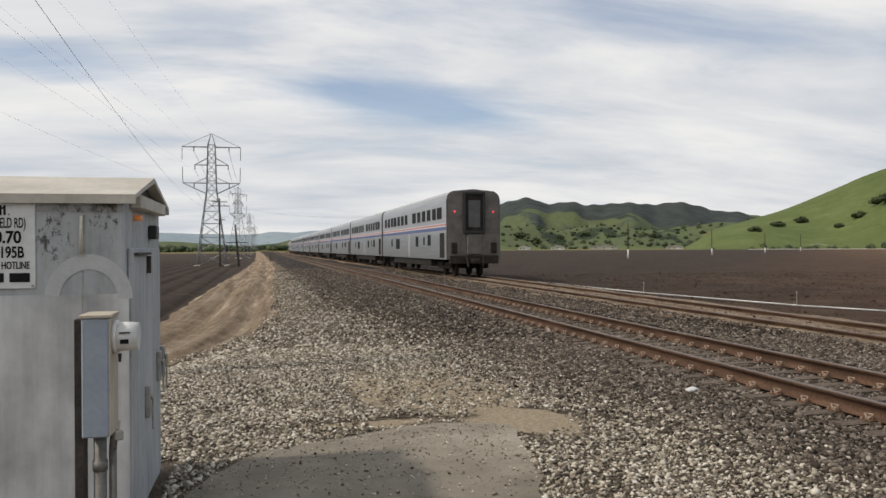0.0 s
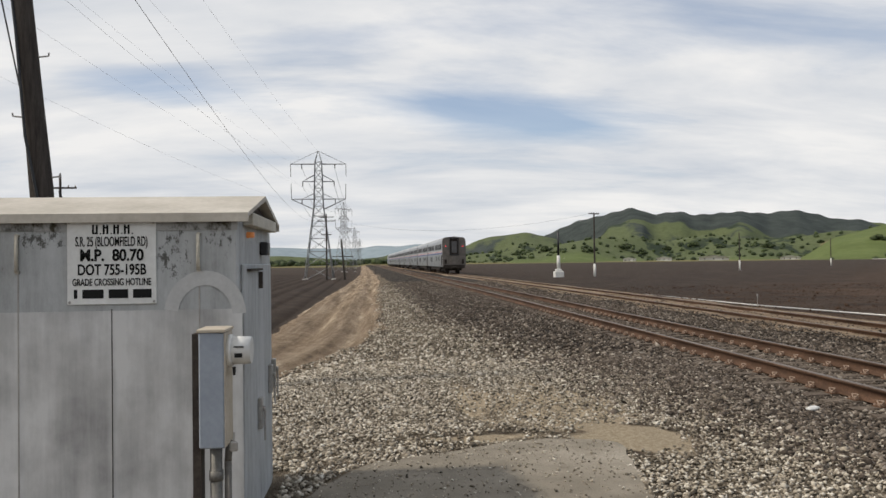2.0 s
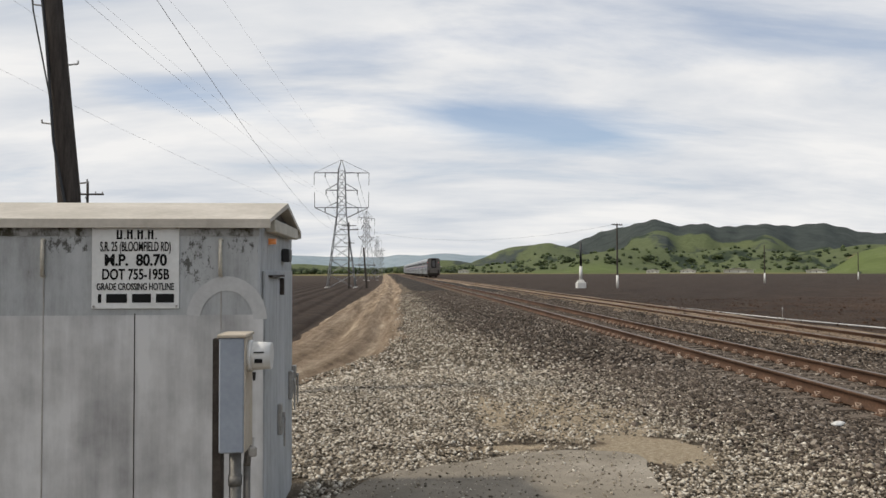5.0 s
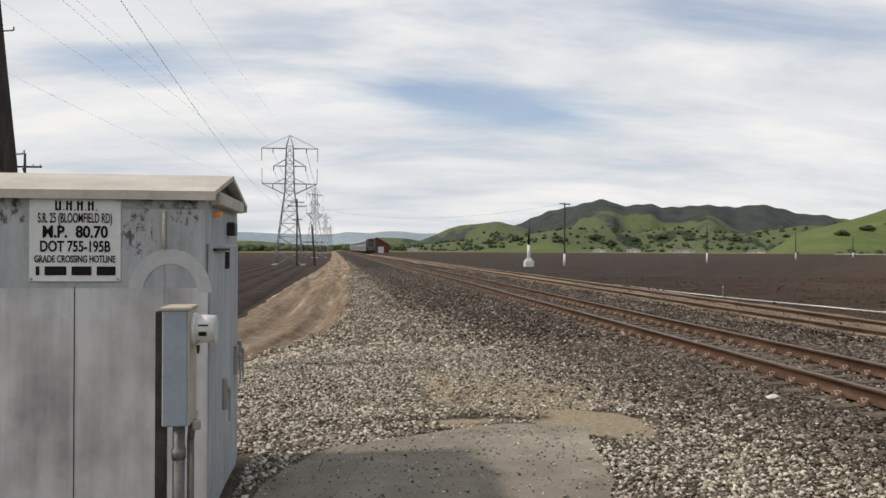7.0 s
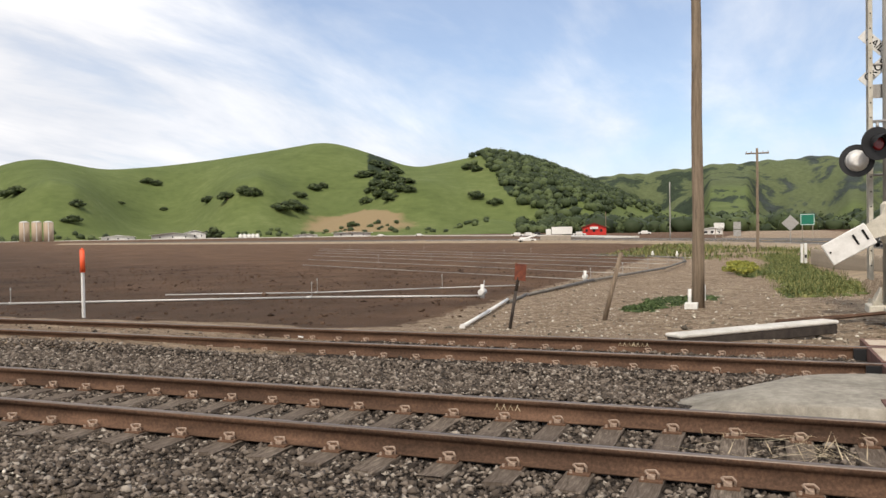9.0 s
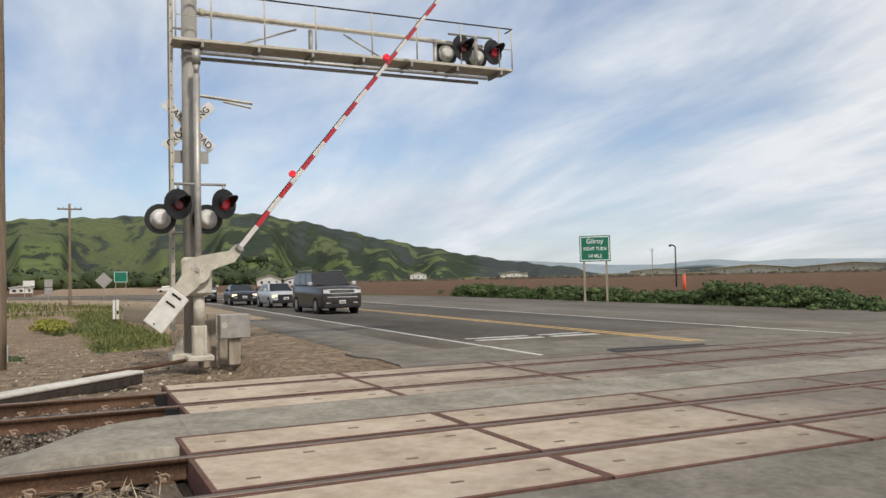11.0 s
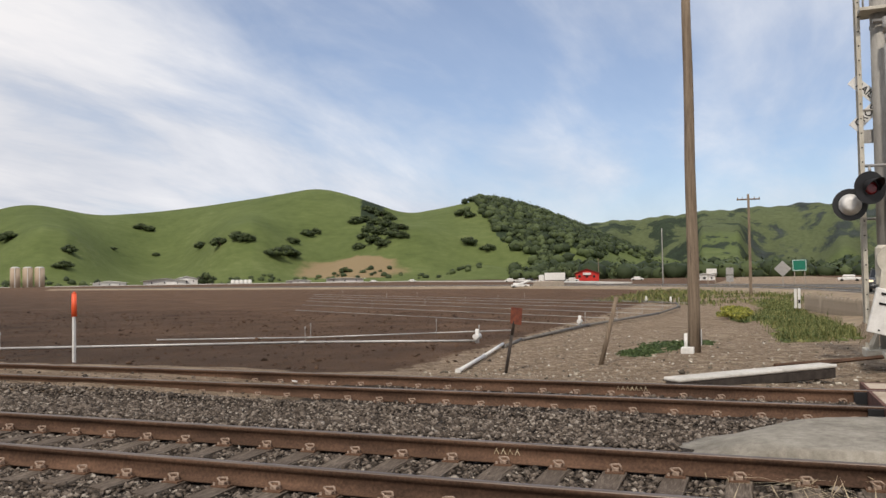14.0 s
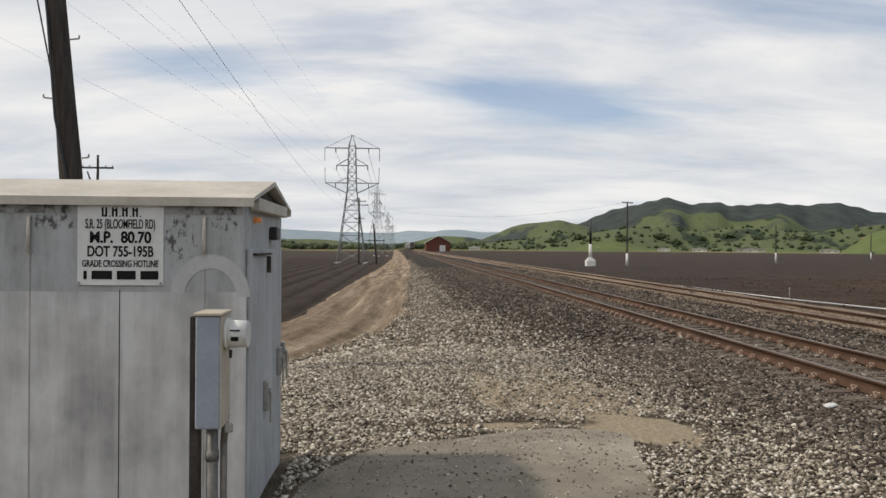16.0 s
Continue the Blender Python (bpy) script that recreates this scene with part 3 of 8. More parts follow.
def prism(bm, outline, axis, a, b, mat=0):
    """A flat outline pushed along an axis from a to b."""
    def at(u, v, w):
        return {"x": (w, u, v), "y": (u, w, v), "z": (u, v, w)}[axis]
    lo = [bm.verts.new(at(u, v, a)) for u, v in outline]
    hi = [bm.verts.new(at(u, v, b)) for u, v in outline]
    n = len(outline)
    fs = [bm.faces.new(lo), bm.faces.new(hi[::-1])]
    for i in range(n):
        fs.append(bm.faces.new((lo[i], hi[i], hi[(i + 1) % n], lo[(i + 1) % n])))
    for f in fs:
        f.material_index = mat
    bmesh.ops.recalc_face_normals(bm, faces=fs)
    return bm


def B():
    return bmesh.new()


def raw_mesh(name, verts, tris, material, attrs=None, smooth=False):
    """A mesh from arrays of places and triangles or quads."""
    verts, tris = np.asarray(verts, np.float32), np.asarray(tris, np.int32)
    me = bpy.data.meshes.new(name)
    k = tris.shape[1]
    me.vertices.add(len(verts))
    me.vertices.foreach_set("co", verts.ravel())
    me.loops.add(tris.size)
    me.loops.foreach_set("vertex_index", tris.ravel())
    me.polygons.add(len(tris))
    me.polygons.foreach_set("loop_start", np.arange(len(tris), dtype=np.int32) * k)
    me.polygons.foreach_set("loop_total", np.full(len(tris), k, np.int32))
    if smooth:
        me.polygons.foreach_set("use_smooth", np.ones(len(tris), bool))
    for key, val in (attrs or {}).items():
        me.attributes.new(key, "FLOAT", "POINT").data.foreach_set("value", np.asarray(val, np.float32).ravel())
    me.update(calc_edges=True)
    me.validate()
    me.materials.append(material)
    return me


def words(text, size, m, material, parent, name="lettering", align="CENTER", squeeze=1.0, bold=0.0):
    cu = bpy.data.curves.new(name, "FONT")
    cu.body, cu.size, cu.align_x, cu.align_y, cu.extrude, cu.offset = text, size, align, "CENTER", 0.0015, bold
    tmp = bpy.data.objects.new(name, cu)
    me = bpy.data.meshes.new_from_object(tmp)
    bpy.data.objects.remove(tmp)
    for v in me.vertices:
        v.co.x *= squeeze
    me.materials.append(material)
    ob = new(name, me)
    ob.parent = parent
    ob.matrix_basis = m
    return ob


def bend(y):
    """How far the line lies off its heading at y."""
    return -0.00286 * np.maximum(np.asarray(y, float) - 40, 0) ** 1.2


def step(v, a, b):
    t = np.clip((np.asarray(v, float) - a) / (b - a), 0, 1)
    return t * t * (3 - 2 * t)


def wavy(x, y, seed=0):
    s = seed * 1.7
    return (np.sin(x * 0.9 + 1.3 * np.sin(y * 0.5 + s) + s) + np.sin(y * 0.75 - 0.9 * np.sin(x * 0.6 - s) + 2 * s) + 0.6 * np.sin(x * 2.3 + y * 1.9 + s)) / 2.6


def gravel_edge(y):
    """Where the gravel ends and the sandy track begins, beside the line."""
    return np.interp(y, (6, 11.5, 14.7, 16.2, 18, 21, 25.5, 32, 45, 90, 140), (-5.2, -2.75, -2.0, -1.55, -1.0, -0.5, -0.1, 0.05, 0.15, 0.9, 1.2))


def field_edge(y):
    """Where the sandy track drops off into the tilled beds."""
    return np.interp(y, (8, 14, 20, 27, 45, 64, 100, 160), (-9.0, -6.4, -4.4, -3.45, -3.3, -2.9, -2.0, -1.2))


def dark_edge(y):
    """Where the pale gravel gives way to dark ballast."""
    return np.interp(y, (6, 9, 13, 18, 25, 40), (4.3, 4.1, 3.55, 3.0, 2.2, 1.9))


def ground_z(x, y):
    """Height of the bare ground."""
    x, y = np.asarray(x, float), np.asarray(y, float)
    u = x - bend(y)
    north = step(y, 8.5, 15)
    z = np.full(u.shape, -0.16)
    road_edge = gravel_edge(y)
    fe = field_edge(y)
    z = z + north * (-0.30 * step(u, road_edge + 1.6, road_edge - 0.5) - 0.16 * step(u, road_edge - 0.4, fe) - 0.80 * step(u, fe + 0.1, fe - 1.5))
    z = z + (1 - north) * (-0.9 * step(u, -9, -14))
    z = z + 0.03 * step(u, 3.4, 4.3) * step(u, 5.2, 4.7) * step(y, -1, 2)
    z = z - 0.066 * step(u, 4.7, 5.3) * step(u, 8.9, 8.4)
    z = z - 0.075 * step(u, 8.6, 9.2) * step(u, 10.6, 10.0)
    z = z - 0.068 * step(u, 10.3, 10.7)
    z = z + 0.085 * step(u, 10.2, 10.6) * step(u, 13.7, 13.2) * step(y, 6, 11)
    z = z - 0.05 * step(u, 13.2, 15.0) - 0.17 * step(u, 14.6, 17.0)
    lane = u - road_edge
    ruts = north * step(u, fe - 0.2, fe + 0.4) * step(lane, 0.5, -0.2)
    z = z + ruts * (0.11 * np.sin(lane * 4.1 + 0.6 + 0.5 * np.sin(y * 0.21)) + 0.05 * np.sin(lane * 9.3 + 0.35 * y * 0.4) + 0.03 * wavy(u * 3, y * 0.9, 6))
    z = z + 0.02 * wavy(x * 2.1, y * 2.1, 3) * step(np.abs(u - 7), 3.0, 5.0) * step(y, -1.0, 2.0)
    z = z + 0.05 * step(x, -1.5, -0.9) * step(x, 3.3, 2.5) * step(y, 9.6, 8.4) * step(y, 2, 4)
    # ditch beside the field by the crossing road
    z = z - 0.25 * step(x, 24, 30) * step(y, -7.4, -4) * step(x, 75, 60) * step(y, 8, 2)
    return z


# ---- ground ----
def spread(fine_lo, fine_hi, step_m, far_lo, far_hi, grow=1.13):
    mid = list(np.arange(fine_lo, fine_hi + 1e-6, step_m))
    lo, d = [fine_lo], step_m
    while lo[-1] > far_lo:
        d *= grow
        lo.append(lo[-1] - d)
    hi, d = [fine_hi], step_m
    while hi[-1] < far_hi:
        d *= grow
        hi.append(hi[-1] + d)
    return np.array(lo[:0:-1] + mid + hi[1:])


def build_ground():
    xs, ys = spread(-8, 26, 0.25, -4200, 4200), spread(-4, 34, 0.25, -4200, 4200)
    X, Y = np.meshgrid(xs, ys)
    x, y = X.ravel(), Y.ravel()
    u = x - bend(y)
    w = wavy(x, y, 1)
    w2 = wavy(x * 0.4, y * 0.4, 2)
    north = step(y + 0.8 * w, 9.5, 13.5)
    ge = gravel_edge(y)
    fe = field_edge(y)
    dirt = north * step(u + 0.22 * w, fe - 0.35, fe + 0.15) * step(u + 0.35 * w, ge + 0.7, ge - 0.1)
    dirt = np.maximum(dirt, step(u + 0.25 * w, 12.7, 13.1) * step(u + 0.35 * w, 15.4, 14.4) * step(y, -2, 0))
    dirt = np.maximum(dirt, 0.85 * step(u + 0.3 * w, 10.0, 10.5) * step(u, 13.2, 12.8) * step(y, 4, 9))
    dirt = np.maximum(dirt, step(x + 1.5 * w2, 13, 14) * step(y + 1.2 * w2 + (x - 16) * 0.06, 8.5, 6.5) * step(y, -9.5, -8) * step(x, 85, 60) * (1 - 0.46 * step(y + 0.8 * w2, 0.8, 2.6) * step(x, 15, 19)))
    dirt = np.maximum(dirt, step(u, -14, -10) * step(y, 9, 6) * step(y, -30, -20) * 0.9)
    sand = 1.1 * np.exp(-((x - 2.5) / 0.6) ** 2 - ((y - 8.05) / 0.85) ** 2) + 0.85 * np.exp(-((x - 0.85) / 0.75) ** 2 - ((y - 8.2) / 0.28) ** 2)
    sand = np.maximum(sand, 0.92 * np.exp(-((x - 2.1) / 1.15) ** 2 - ((y - 10.2) / 2.5) ** 2))
    sand = np.maximum(sand, 0.8 * np.exp(-((x - 1.1) / 0.28) ** 2 - ((y - 10.8) / 2.6) ** 2))
    sand = np.maximum(sand, 0.40 * step(x + w, 14.2, 16) * step(y + 0.8 * w2, -8.5, -6.5) * step(y + 0.8 * w2, 4.5, 2.5) * step(x, 46, 34))
    dirt = np.maximum(dirt, np.clip(sand, 0, 1))
    de = dark_edge(y)
    pale = step(u + 0.5 * w, de + 0.5, de - 0.5) * step(y, -3, 0) * np.where(y > 9.5, step(u + 0.35 * w, ge, ge + 0.7), step(u, -6, -4))
    pale = np.maximum(pale, (1 - north) * step(u, -6, -3) * step(u, 5, 3.5) * step(y, -25, -18))
    pale = pale * (1 - np.clip(sand * 0.8, 0, 1))
    dark = step(u + 0.4 * w, de - 0.4, de + 0.4) * step(u + 0.2 * w, 13.2, 12.8) * (1 - 0.9 * step(u + 0.3 * w, 10.0, 10.5) * step(y, 4, 9))
    lawn = np.zeros(x.shape)
    for cx, cy, rx, ry in ((36, -2.2, 6, 1.3), (48, -1.2, 9, 1.7), (62, -1.2, 9, 1.6), (82, -2.5, 14, 2.5)):
        lawn = np.maximum(lawn, 0.95 * np.exp(-(((x - cx) / rx) ** 2 + ((y + 0.6 * w - cy) / ry) ** 2) ** 1.5))
    lawn = np.maximum(lawn, step(y + 0.6 * w2, -33, -31) * step(y + 0.5 * w2, -26.6, -27.4) * step(x, 8, 14) * step(x, 170, 140) * 0.9)
    lawn = np.maximum(lawn, step(np.hypot(x, y), 560, 640) * step(x, -200, 0))
    z = ground_z(x, y) + np.where((np.abs(y) < 60) & (np.abs(x) < 60), 0.008 * wavy(x * 5, y * 5, 5), 0)
    z = np.where((y < -0.9) & (x < 14.4) & (x > -30), np.minimum(z, -0.22), z)
    z = np.where((y < -7.9) & (y > -28) & (x > 13), np.minimum(z, -0.22), np.where((y < -3.5) & (y > -9) & (x > 13) & (x < 34), -0.16 + 0.085 * step(y, -4, -6.4), z))
    nx = len(xs)
    i = np.arange(len(ys) - 1)[:, None] * nx + np.arange(nx - 1)[None]
    i = i.ravel()
    me = raw_mesh("ground", np.stack([x, y, z], 1), np.stack([i, i + 1, i + nx + 1, i + nx], 1), M_GROUND,
                  {"dirt": dirt, "pale": pale, "dark": dark, "lawn": lawn, "dry": step(x - 0.75 * y + 6 * w2, -35, 45), "lane": u - ge, "sand": np.clip(sand, 0, 1), "rut": np.maximum(north * step(u, 3, 1), 0.7 * step(u, 10, 11) * step(u, 15.5, 14.5) * step(y, 5, 9))}, True)
    tagged(new("ground", me), "bare soil, sand and gravel ground between the fields", "ground", kind="structure")


build_ground()


def ico():
    bm = B()
    bmesh.ops.create_icosphere(bm, subdivisions=1, radius=1)
    v = np.array([p.co[:] for p in bm.verts])
    f = np.array([[p.index for p in q.verts] for q in bm.faces])
    bm.free()
    return v, f


ICO_V, ICO_F = ico()
OCT_V = np.array([(1, 0, 0), (-1, 0, 0), (0, 1, 0), (0, -1, 0), (0, 0, 1), (0, 0, -1)], float)
OCT_F = np.array([(0, 2, 4), (2, 1, 4), (1, 3, 4), (3, 0, 4), (2, 0, 5), (1, 2, 5), (3, 1, 5), (0, 3, 5)])
RNG = np.random.default_rng(7)


def lumps(name, cx, cy, cz, r, material, base_v, base_f, flat=0.6):
    """Many small broken stones in one mesh."""
    n, k = len(cx), len(base_v)
    s = r[:, None] * RNG.uniform(0.6, 1.45, (n, 3))
    s[:, 2] *= flat
    v = base_v[None] * (1 + RNG.uniform(-0.36, 0.36, (n, k, 1))) * s[:, None]
    a = RNG.uniform(0, 6.283, n)
    c, q = np.cos(a)[:, None], np.sin(a)[:, None]
    tilt = RNG.uniform(-0.8, 0.8, n)[:, None]
    x, y, z = v[..., 0], v[..., 1], v[..., 2]
    x, z = x * np.cos(tilt) - z * np.sin(tilt), x * np.sin(tilt) + z * np.cos(tilt)
    v = np.stack([x * c - y * q + cx[:, None], x * q + y * c + cy[:, None], z + cz[:, None]], -1)
    f = base_f[None] + (np.arange(n) * k)[:, None, None]
    return raw_mesh(name, v.reshape(-1, 3), f.reshape(-1, 3), material)


def scatter(n, x0, x1, y0, y1, fall):
    """Places that thin out with y."""
    t = RNG.uniform(0, 1, n) ** fall
    return RNG.uniform(x0, x1, n), y0 + (y1 - y0) * t


PATCH_Y = (-9.0, 5.6, 6.0, 6.6, 7.2, 7.5, 7.8, 7.95)
PATCH_L = (-0.9, -0.85, -0.78, -0.55, -0.28, 0.3, 0.8, 1.25)
PATCH_R = (1.0, 1.72, 1.88, 2.0, 2.1, 2.16, 2.12, 1.85)


def in_patch(x, y):
    """The worn asphalt apron beside the line."""
    e = 0.09 * wavy(x * 3, y * 3, 4)
    return (x > np.interp(y, PATCH_Y, PATCH_L) + e) & (x < np.interp(y, PATCH_Y, PATCH_R) + e) & (y < 7.9 + e)


def wedge_reach(x):
    """How far the poured ramp runs along the rail."""
    return np.interp(x, (8.3, 8.55, 8.9, 9.2, 9.6, 10.0, 10.28), (0.4, 0.75, 0.85, 0.76, 0.45, 0.05, -0.35))


def build_gravel():
    def bare(x, y):
        return (1.25 * np.exp(-((x - 2.5) / 0.62) ** 2 - ((y - 8.05) / 0.8) ** 2) + 1.0 * np.exp(-((x - 0.85) / 0.8) ** 2 - ((y - 8.25) / 0.32) ** 2)
                + 0.6 * np.exp(-((x - 1.1) / 0.25) ** 2) * step(y, 8, 9) * step(y, 14, 12) + 0.82 * np.exp(-((x - 2.1) / 1.05) ** 2 - ((y - 10.2) / 2.3) ** 2))

    def pale(n, y0, y1, fall, size, form, name):
        x, y = scatter(n, -3.0, 5.4, y0, y1, fall)
        w = wavy(x, y, 1)
        u = x - bend(y)
        keep = ~in_patch(x, y) & (u < dark_edge(y) + 0.35 * w + RNG.normal(0, 1, n) * np.interp(y, (7, 11, 30), (0.35, 0.6, 0.55))) & (u > np.where(y > 9.5, gravel_edge(y) + 0.35 * w + RNG.normal(0, 0.15, n), -3)) & ~((x < -0.9) & (y > 5.0) & (y < 7.2))
        keep &= RNG.uniform(0, 1, n) > bare(x, y) * 0.92
        x, y = x[keep], y[keep]
        r = RNG.gamma(7.5, size, len(x)) + 0.006
        tagged(new(name, lumps(name, x, y, ground_z(x, y) + r * 0.5, r, M_PALE, *form)), "loose pale grey-brown crushed gravel beside the track", "gravel", kind="stuff")

    pale(98000, 4.9, 15, 0.95, 0.0016, (OCT_V, OCT_F), "pale_gravel")
    pale(44000, 14, 70, 1.6, 0.0026, (OCT_V, OCT_F), "far_pale_gravel")

    def stones(n, y0, y1, fall, size, form, name):
        x, y = scatter(n, 0.8, 10.6, y0, y1, fall)
        u = x - bend(y)
        w = wavy(x, y, 1)
        keep = (u > dark_edge(y) - 0.3 + 0.35 * w + RNG.normal(0, 1, n) * np.interp(y, (7, 11, 30), (0.3, 0.5, 0.45))) & ~in_patch(x, y) & ~((y < -1.0) & (x > 4)) & ~((np.abs(u - 6.2) < 0.09) | (np.abs(u - 7.7) < 0.09)) & ~((x > 8.3) & (y < wedge_reach(x) - 0.1))
        on_tie = (np.abs((y + 0.95 + 0.265) % 0.53 - 0.265) < 0.125) & (np.abs(u - 6.95) < 1.3)
        keep &= ~(on_tie & (RNG.uniform(0, 1, n) < 0.93))
        x, y, u = x[keep], y[keep], u[keep]
        r = RNG.gamma(8, size, len(x)) + 0.009
        tagged(new(name, lumps(name, x, y, ground_z(x, y) + r * 0.45, r, M_BALLAST, *form)), "dark crushed-stone ballast under the main track", "ballast", kind="stuff")

    stones(108000, -1.2, 15, 0.9, 0.0021, (OCT_V, OCT_F), "dark_ballast")
    stones(52000, 14, 75, 1.55, 0.0031, (OCT_V, OCT_F), "far_dark_ballast")
    x, y = scatter(2600, -0.8, 2.1, 3.5, 7.9, 0.6)
    inside = in_patch(x, y)
    x, y = x[inside], y[inside]
    r = RNG.gamma(2, 0.0024, len(x)) + 0.003
    tagged(new("patch_gravel", lumps("patch_gravel", x, y, np.full(len(x), -0.083) + r * 0.3, r, M_PALE, OCT_V, OCT_F)), "stray gravel strewn over worn asphalt", "gravel", kind="stuff")
    x, y = scatter(34000, 8.8, 13.3, -1.3, 42, 1.5)
    u = x - bend(y)
    keep = ~((np.abs(u - 11.2) < 0.1) | (np.abs(u - 12.7) < 0.1)) & ~((x > 8.0) & (x < 10.3) & (y < wedge_reach(x) - 0.1)) & ((u < 10.2) | (y < 6) | (RNG.uniform(0, 1, len(x)) < 0.12))
    x, y = x[keep], y[keep]
    r = RNG.gamma(4, 0.0042, len(x)) + 0.007
    tagged(new("siding_ballast", lumps("siding_ballast", x, y, ground_z(x, y) + r * 0.3, r, M_BALLAST, OCT_V, OCT_F)), "brown crushed-stone ballast between the two tracks", "ballast", kind="stuff")
    x, y = RNG.uniform(13.4, 34, 5200), RNG.uniform(-8.4, 6.2, 5200)
    keep = RNG.uniform(0, 1, len(x)) < np.exp(-np.abs(x - 17.5) / 7)
    x, y = x[keep], y[keep]
    r = RNG.gamma(2, 0.008, len(x)) + 0.008
    tagged(new("pebbles", lumps("pebbles", x, y, ground_z(x, y) + r * 0.3, r, M_PALE, OCT_V, OCT_F)), "scattered pebbles on tan dirt by the crossing", "pebbles", kind="stuff")
    # clods of tilled soil
    x, y = RNG.uniform(15.5, 46, 9000), RNG.uniform(6.5, 60, 9000)
    r = RNG.gamma(2.2, 0.011, len(x)) + 0.008
    m = Shader("soil_clods", 0.95)
    m.color(m.ramp(m.island(), (0, (0.036, 0.023, 0.016)), (1, (0.11, 0.068, 0.045))))
    tagged(new("soil_clods", lumps("soil_clods", x, y, ground_z(x, y) + r * 0.2, r, m.mat, OCT_V, OCT_F)), "dark clods of freshly tilled field soil", "soil", kind="stuff")


build_gravel()


def build_furrows():
    """Raised planting beds beside the sandy track."""
    t = thing("planting_beds", (0, 0, 0), "long dark raised beds of tilled field soil", "field", kind="structure")
    for k in range(12):
        x = -5.6 - 2.0 * k
        v, f = [], []
        ys = np.concatenate([np.arange(20 if k < 2 else 9, 60, 3.0), np.arange(60, 240, 15.0)])
        for y in ys:
            z = float(ground_z(x + float(bend(y)), y))
            for dx, dz in ((-0.85, -0.05), (-0.5, 0.16), (0.5, 0.16), (0.85, -0.05)):
                v.append((x + float(bend(y)) + dx, y, z + dz + 0.015 * math.sin(y * 1.3 + dx * 4 + k)))
        for n in range(len(ys) - 1):
            for j in range(3):
                f.append((n * 4 + j, n * 4 + j + 1, n * 4 + j + 5, n * 4 + j + 4))
        me = raw_mesh("bed", v, f, M_GROUND)
        ob = new("bed", me)
        ob.parent = t


build_furrows()


# ---- hills ----
def polar(az, r):
    return math.sin(radians(az)) * r, math.cos(radians(az)) * r


# ridges: range, depth of the slope before and behind, then azimuths and elevations of the crest in degrees
RIDGES = (
    (1060, 330, 300, (28, 32, 35, 38, 40, 42, 44, 46, 50, 56, 60.4, 62.5, 66.6, 70, 71.8, 75.3, 77.7, 81.5, 84, 88), (0.6, 1.6, 2.4, 3.65, 4.55, 5.1, 4.8, 4.38, 4.78, 5.6, 6.4, 5.95, 4.55, 5.15, 5.6, 4.8, 3.8, 2.2, 1.3, 0.3)),
    (2250, 700, 600, (66, 74, 78, 81.5, 84, 88.5, 91, 94, 95.5, 98, 101, 105.2, 109, 112.8, 116.5, 120, 126), (1.6, 3.0, 3.6, 3.75, 3.9, 4.25, 4.35, 4.5, 4.25, 4.5, 4.68, 3.95, 3.0, 2.2, 1.45, 0.9, 0.2)),
    (2700, 520, 500, (9.2, 10.4, 11.6, 12.7, 13.7, 14.6, 16.0, 16.9, 18.3, 19.0, 19.5, 20.6, 21.4, 22.1, 24.1, 25.4, 26.3, 27.1, 28.2, 29.0, 29.8, 31.0, 32.0, 34.5, 38), (0.3, 0.89, 1.38, 1.95, 2.36, 2.75, 3.05, 3.26, 3.56, 3.27, 3.05, 3.14, 3.24, 2.93, 3.03, 3.1, 2.93, 2.92, 3.05, 2.96, 2.73, 2.36, 2.36, 1.8, 1.2)),
    (4100, 500, 500, (-40, -24, -14, -8, -4.5, -0.7, 0.5, 2.0, 2.9, 4.1, 5.6, 6.3, 12, 40, 108, 116, 120.5, 126, 129, 132.6, 135, 137.5, 146, 160), (0.6, 0.9, 1.2, 1.22, 1.05, 1.03, 1.22, 1.13, 1.26, 1.3, 1.12, 1.16, 0.8, 0.4, 0.8, 1.2, 1.0, 0.6, 0.55, 0.84, 0.6, 0.72, 0.5, 0.5)),
    (1450, 260, 300, (-14, -6, -1, 1.7, 4.1, 6.5, 8.9, 11.8, 13.7, 15.6, 17, 18.3, 19.7, 20.6, 22.0, 23.3, 24.6, 26.1, 28.2, 29.8, 31, 34, 40), (0.5, 0.6, 0.25, 0.1, 0.26, 0.49, 0.7, 0.86, 1.25, 1.55, 1.5, 1.6, 1.32, 1.26, 1.53, 1.68, 1.49, 1.27, 1.23, 1.53, 1.7, 1.6, 1.3)),
    (2050, 380, 300, (3.0, 4.1, 6.5, 7.5, 8.4, 9.9, 11.1, 11.6, 12.8, 14.2, 16), (0.1, 0.2, 1.02, 1.51, 1.77, 1.91, 2.07, 1.86, 1.66, 1.3, 0.6)),
    (1900, 250, 300, (-3, 0.8, 2.4, 4.6, 6.1, 9), (0.1, 0.44, 0.88, 0.82, 0.53, 0.1)),
)
KNOLLS = ((64.0, 1.75, 700, 4.6, 75), (72.0, 1.0, 630, 3.0, 50), (77.5, 0.6, 620, 3.0, 45))


def crest(az, stops, heights, soft=0.9):
    """A rounded crest line through a few stops."""
    out_h = np.zeros(az.shape)
    for d in (-1, -0.5, 0, 0.5, 1):
        out_h += 0.2 * np.interp(az + d * soft, stops, heights)
    return out_h


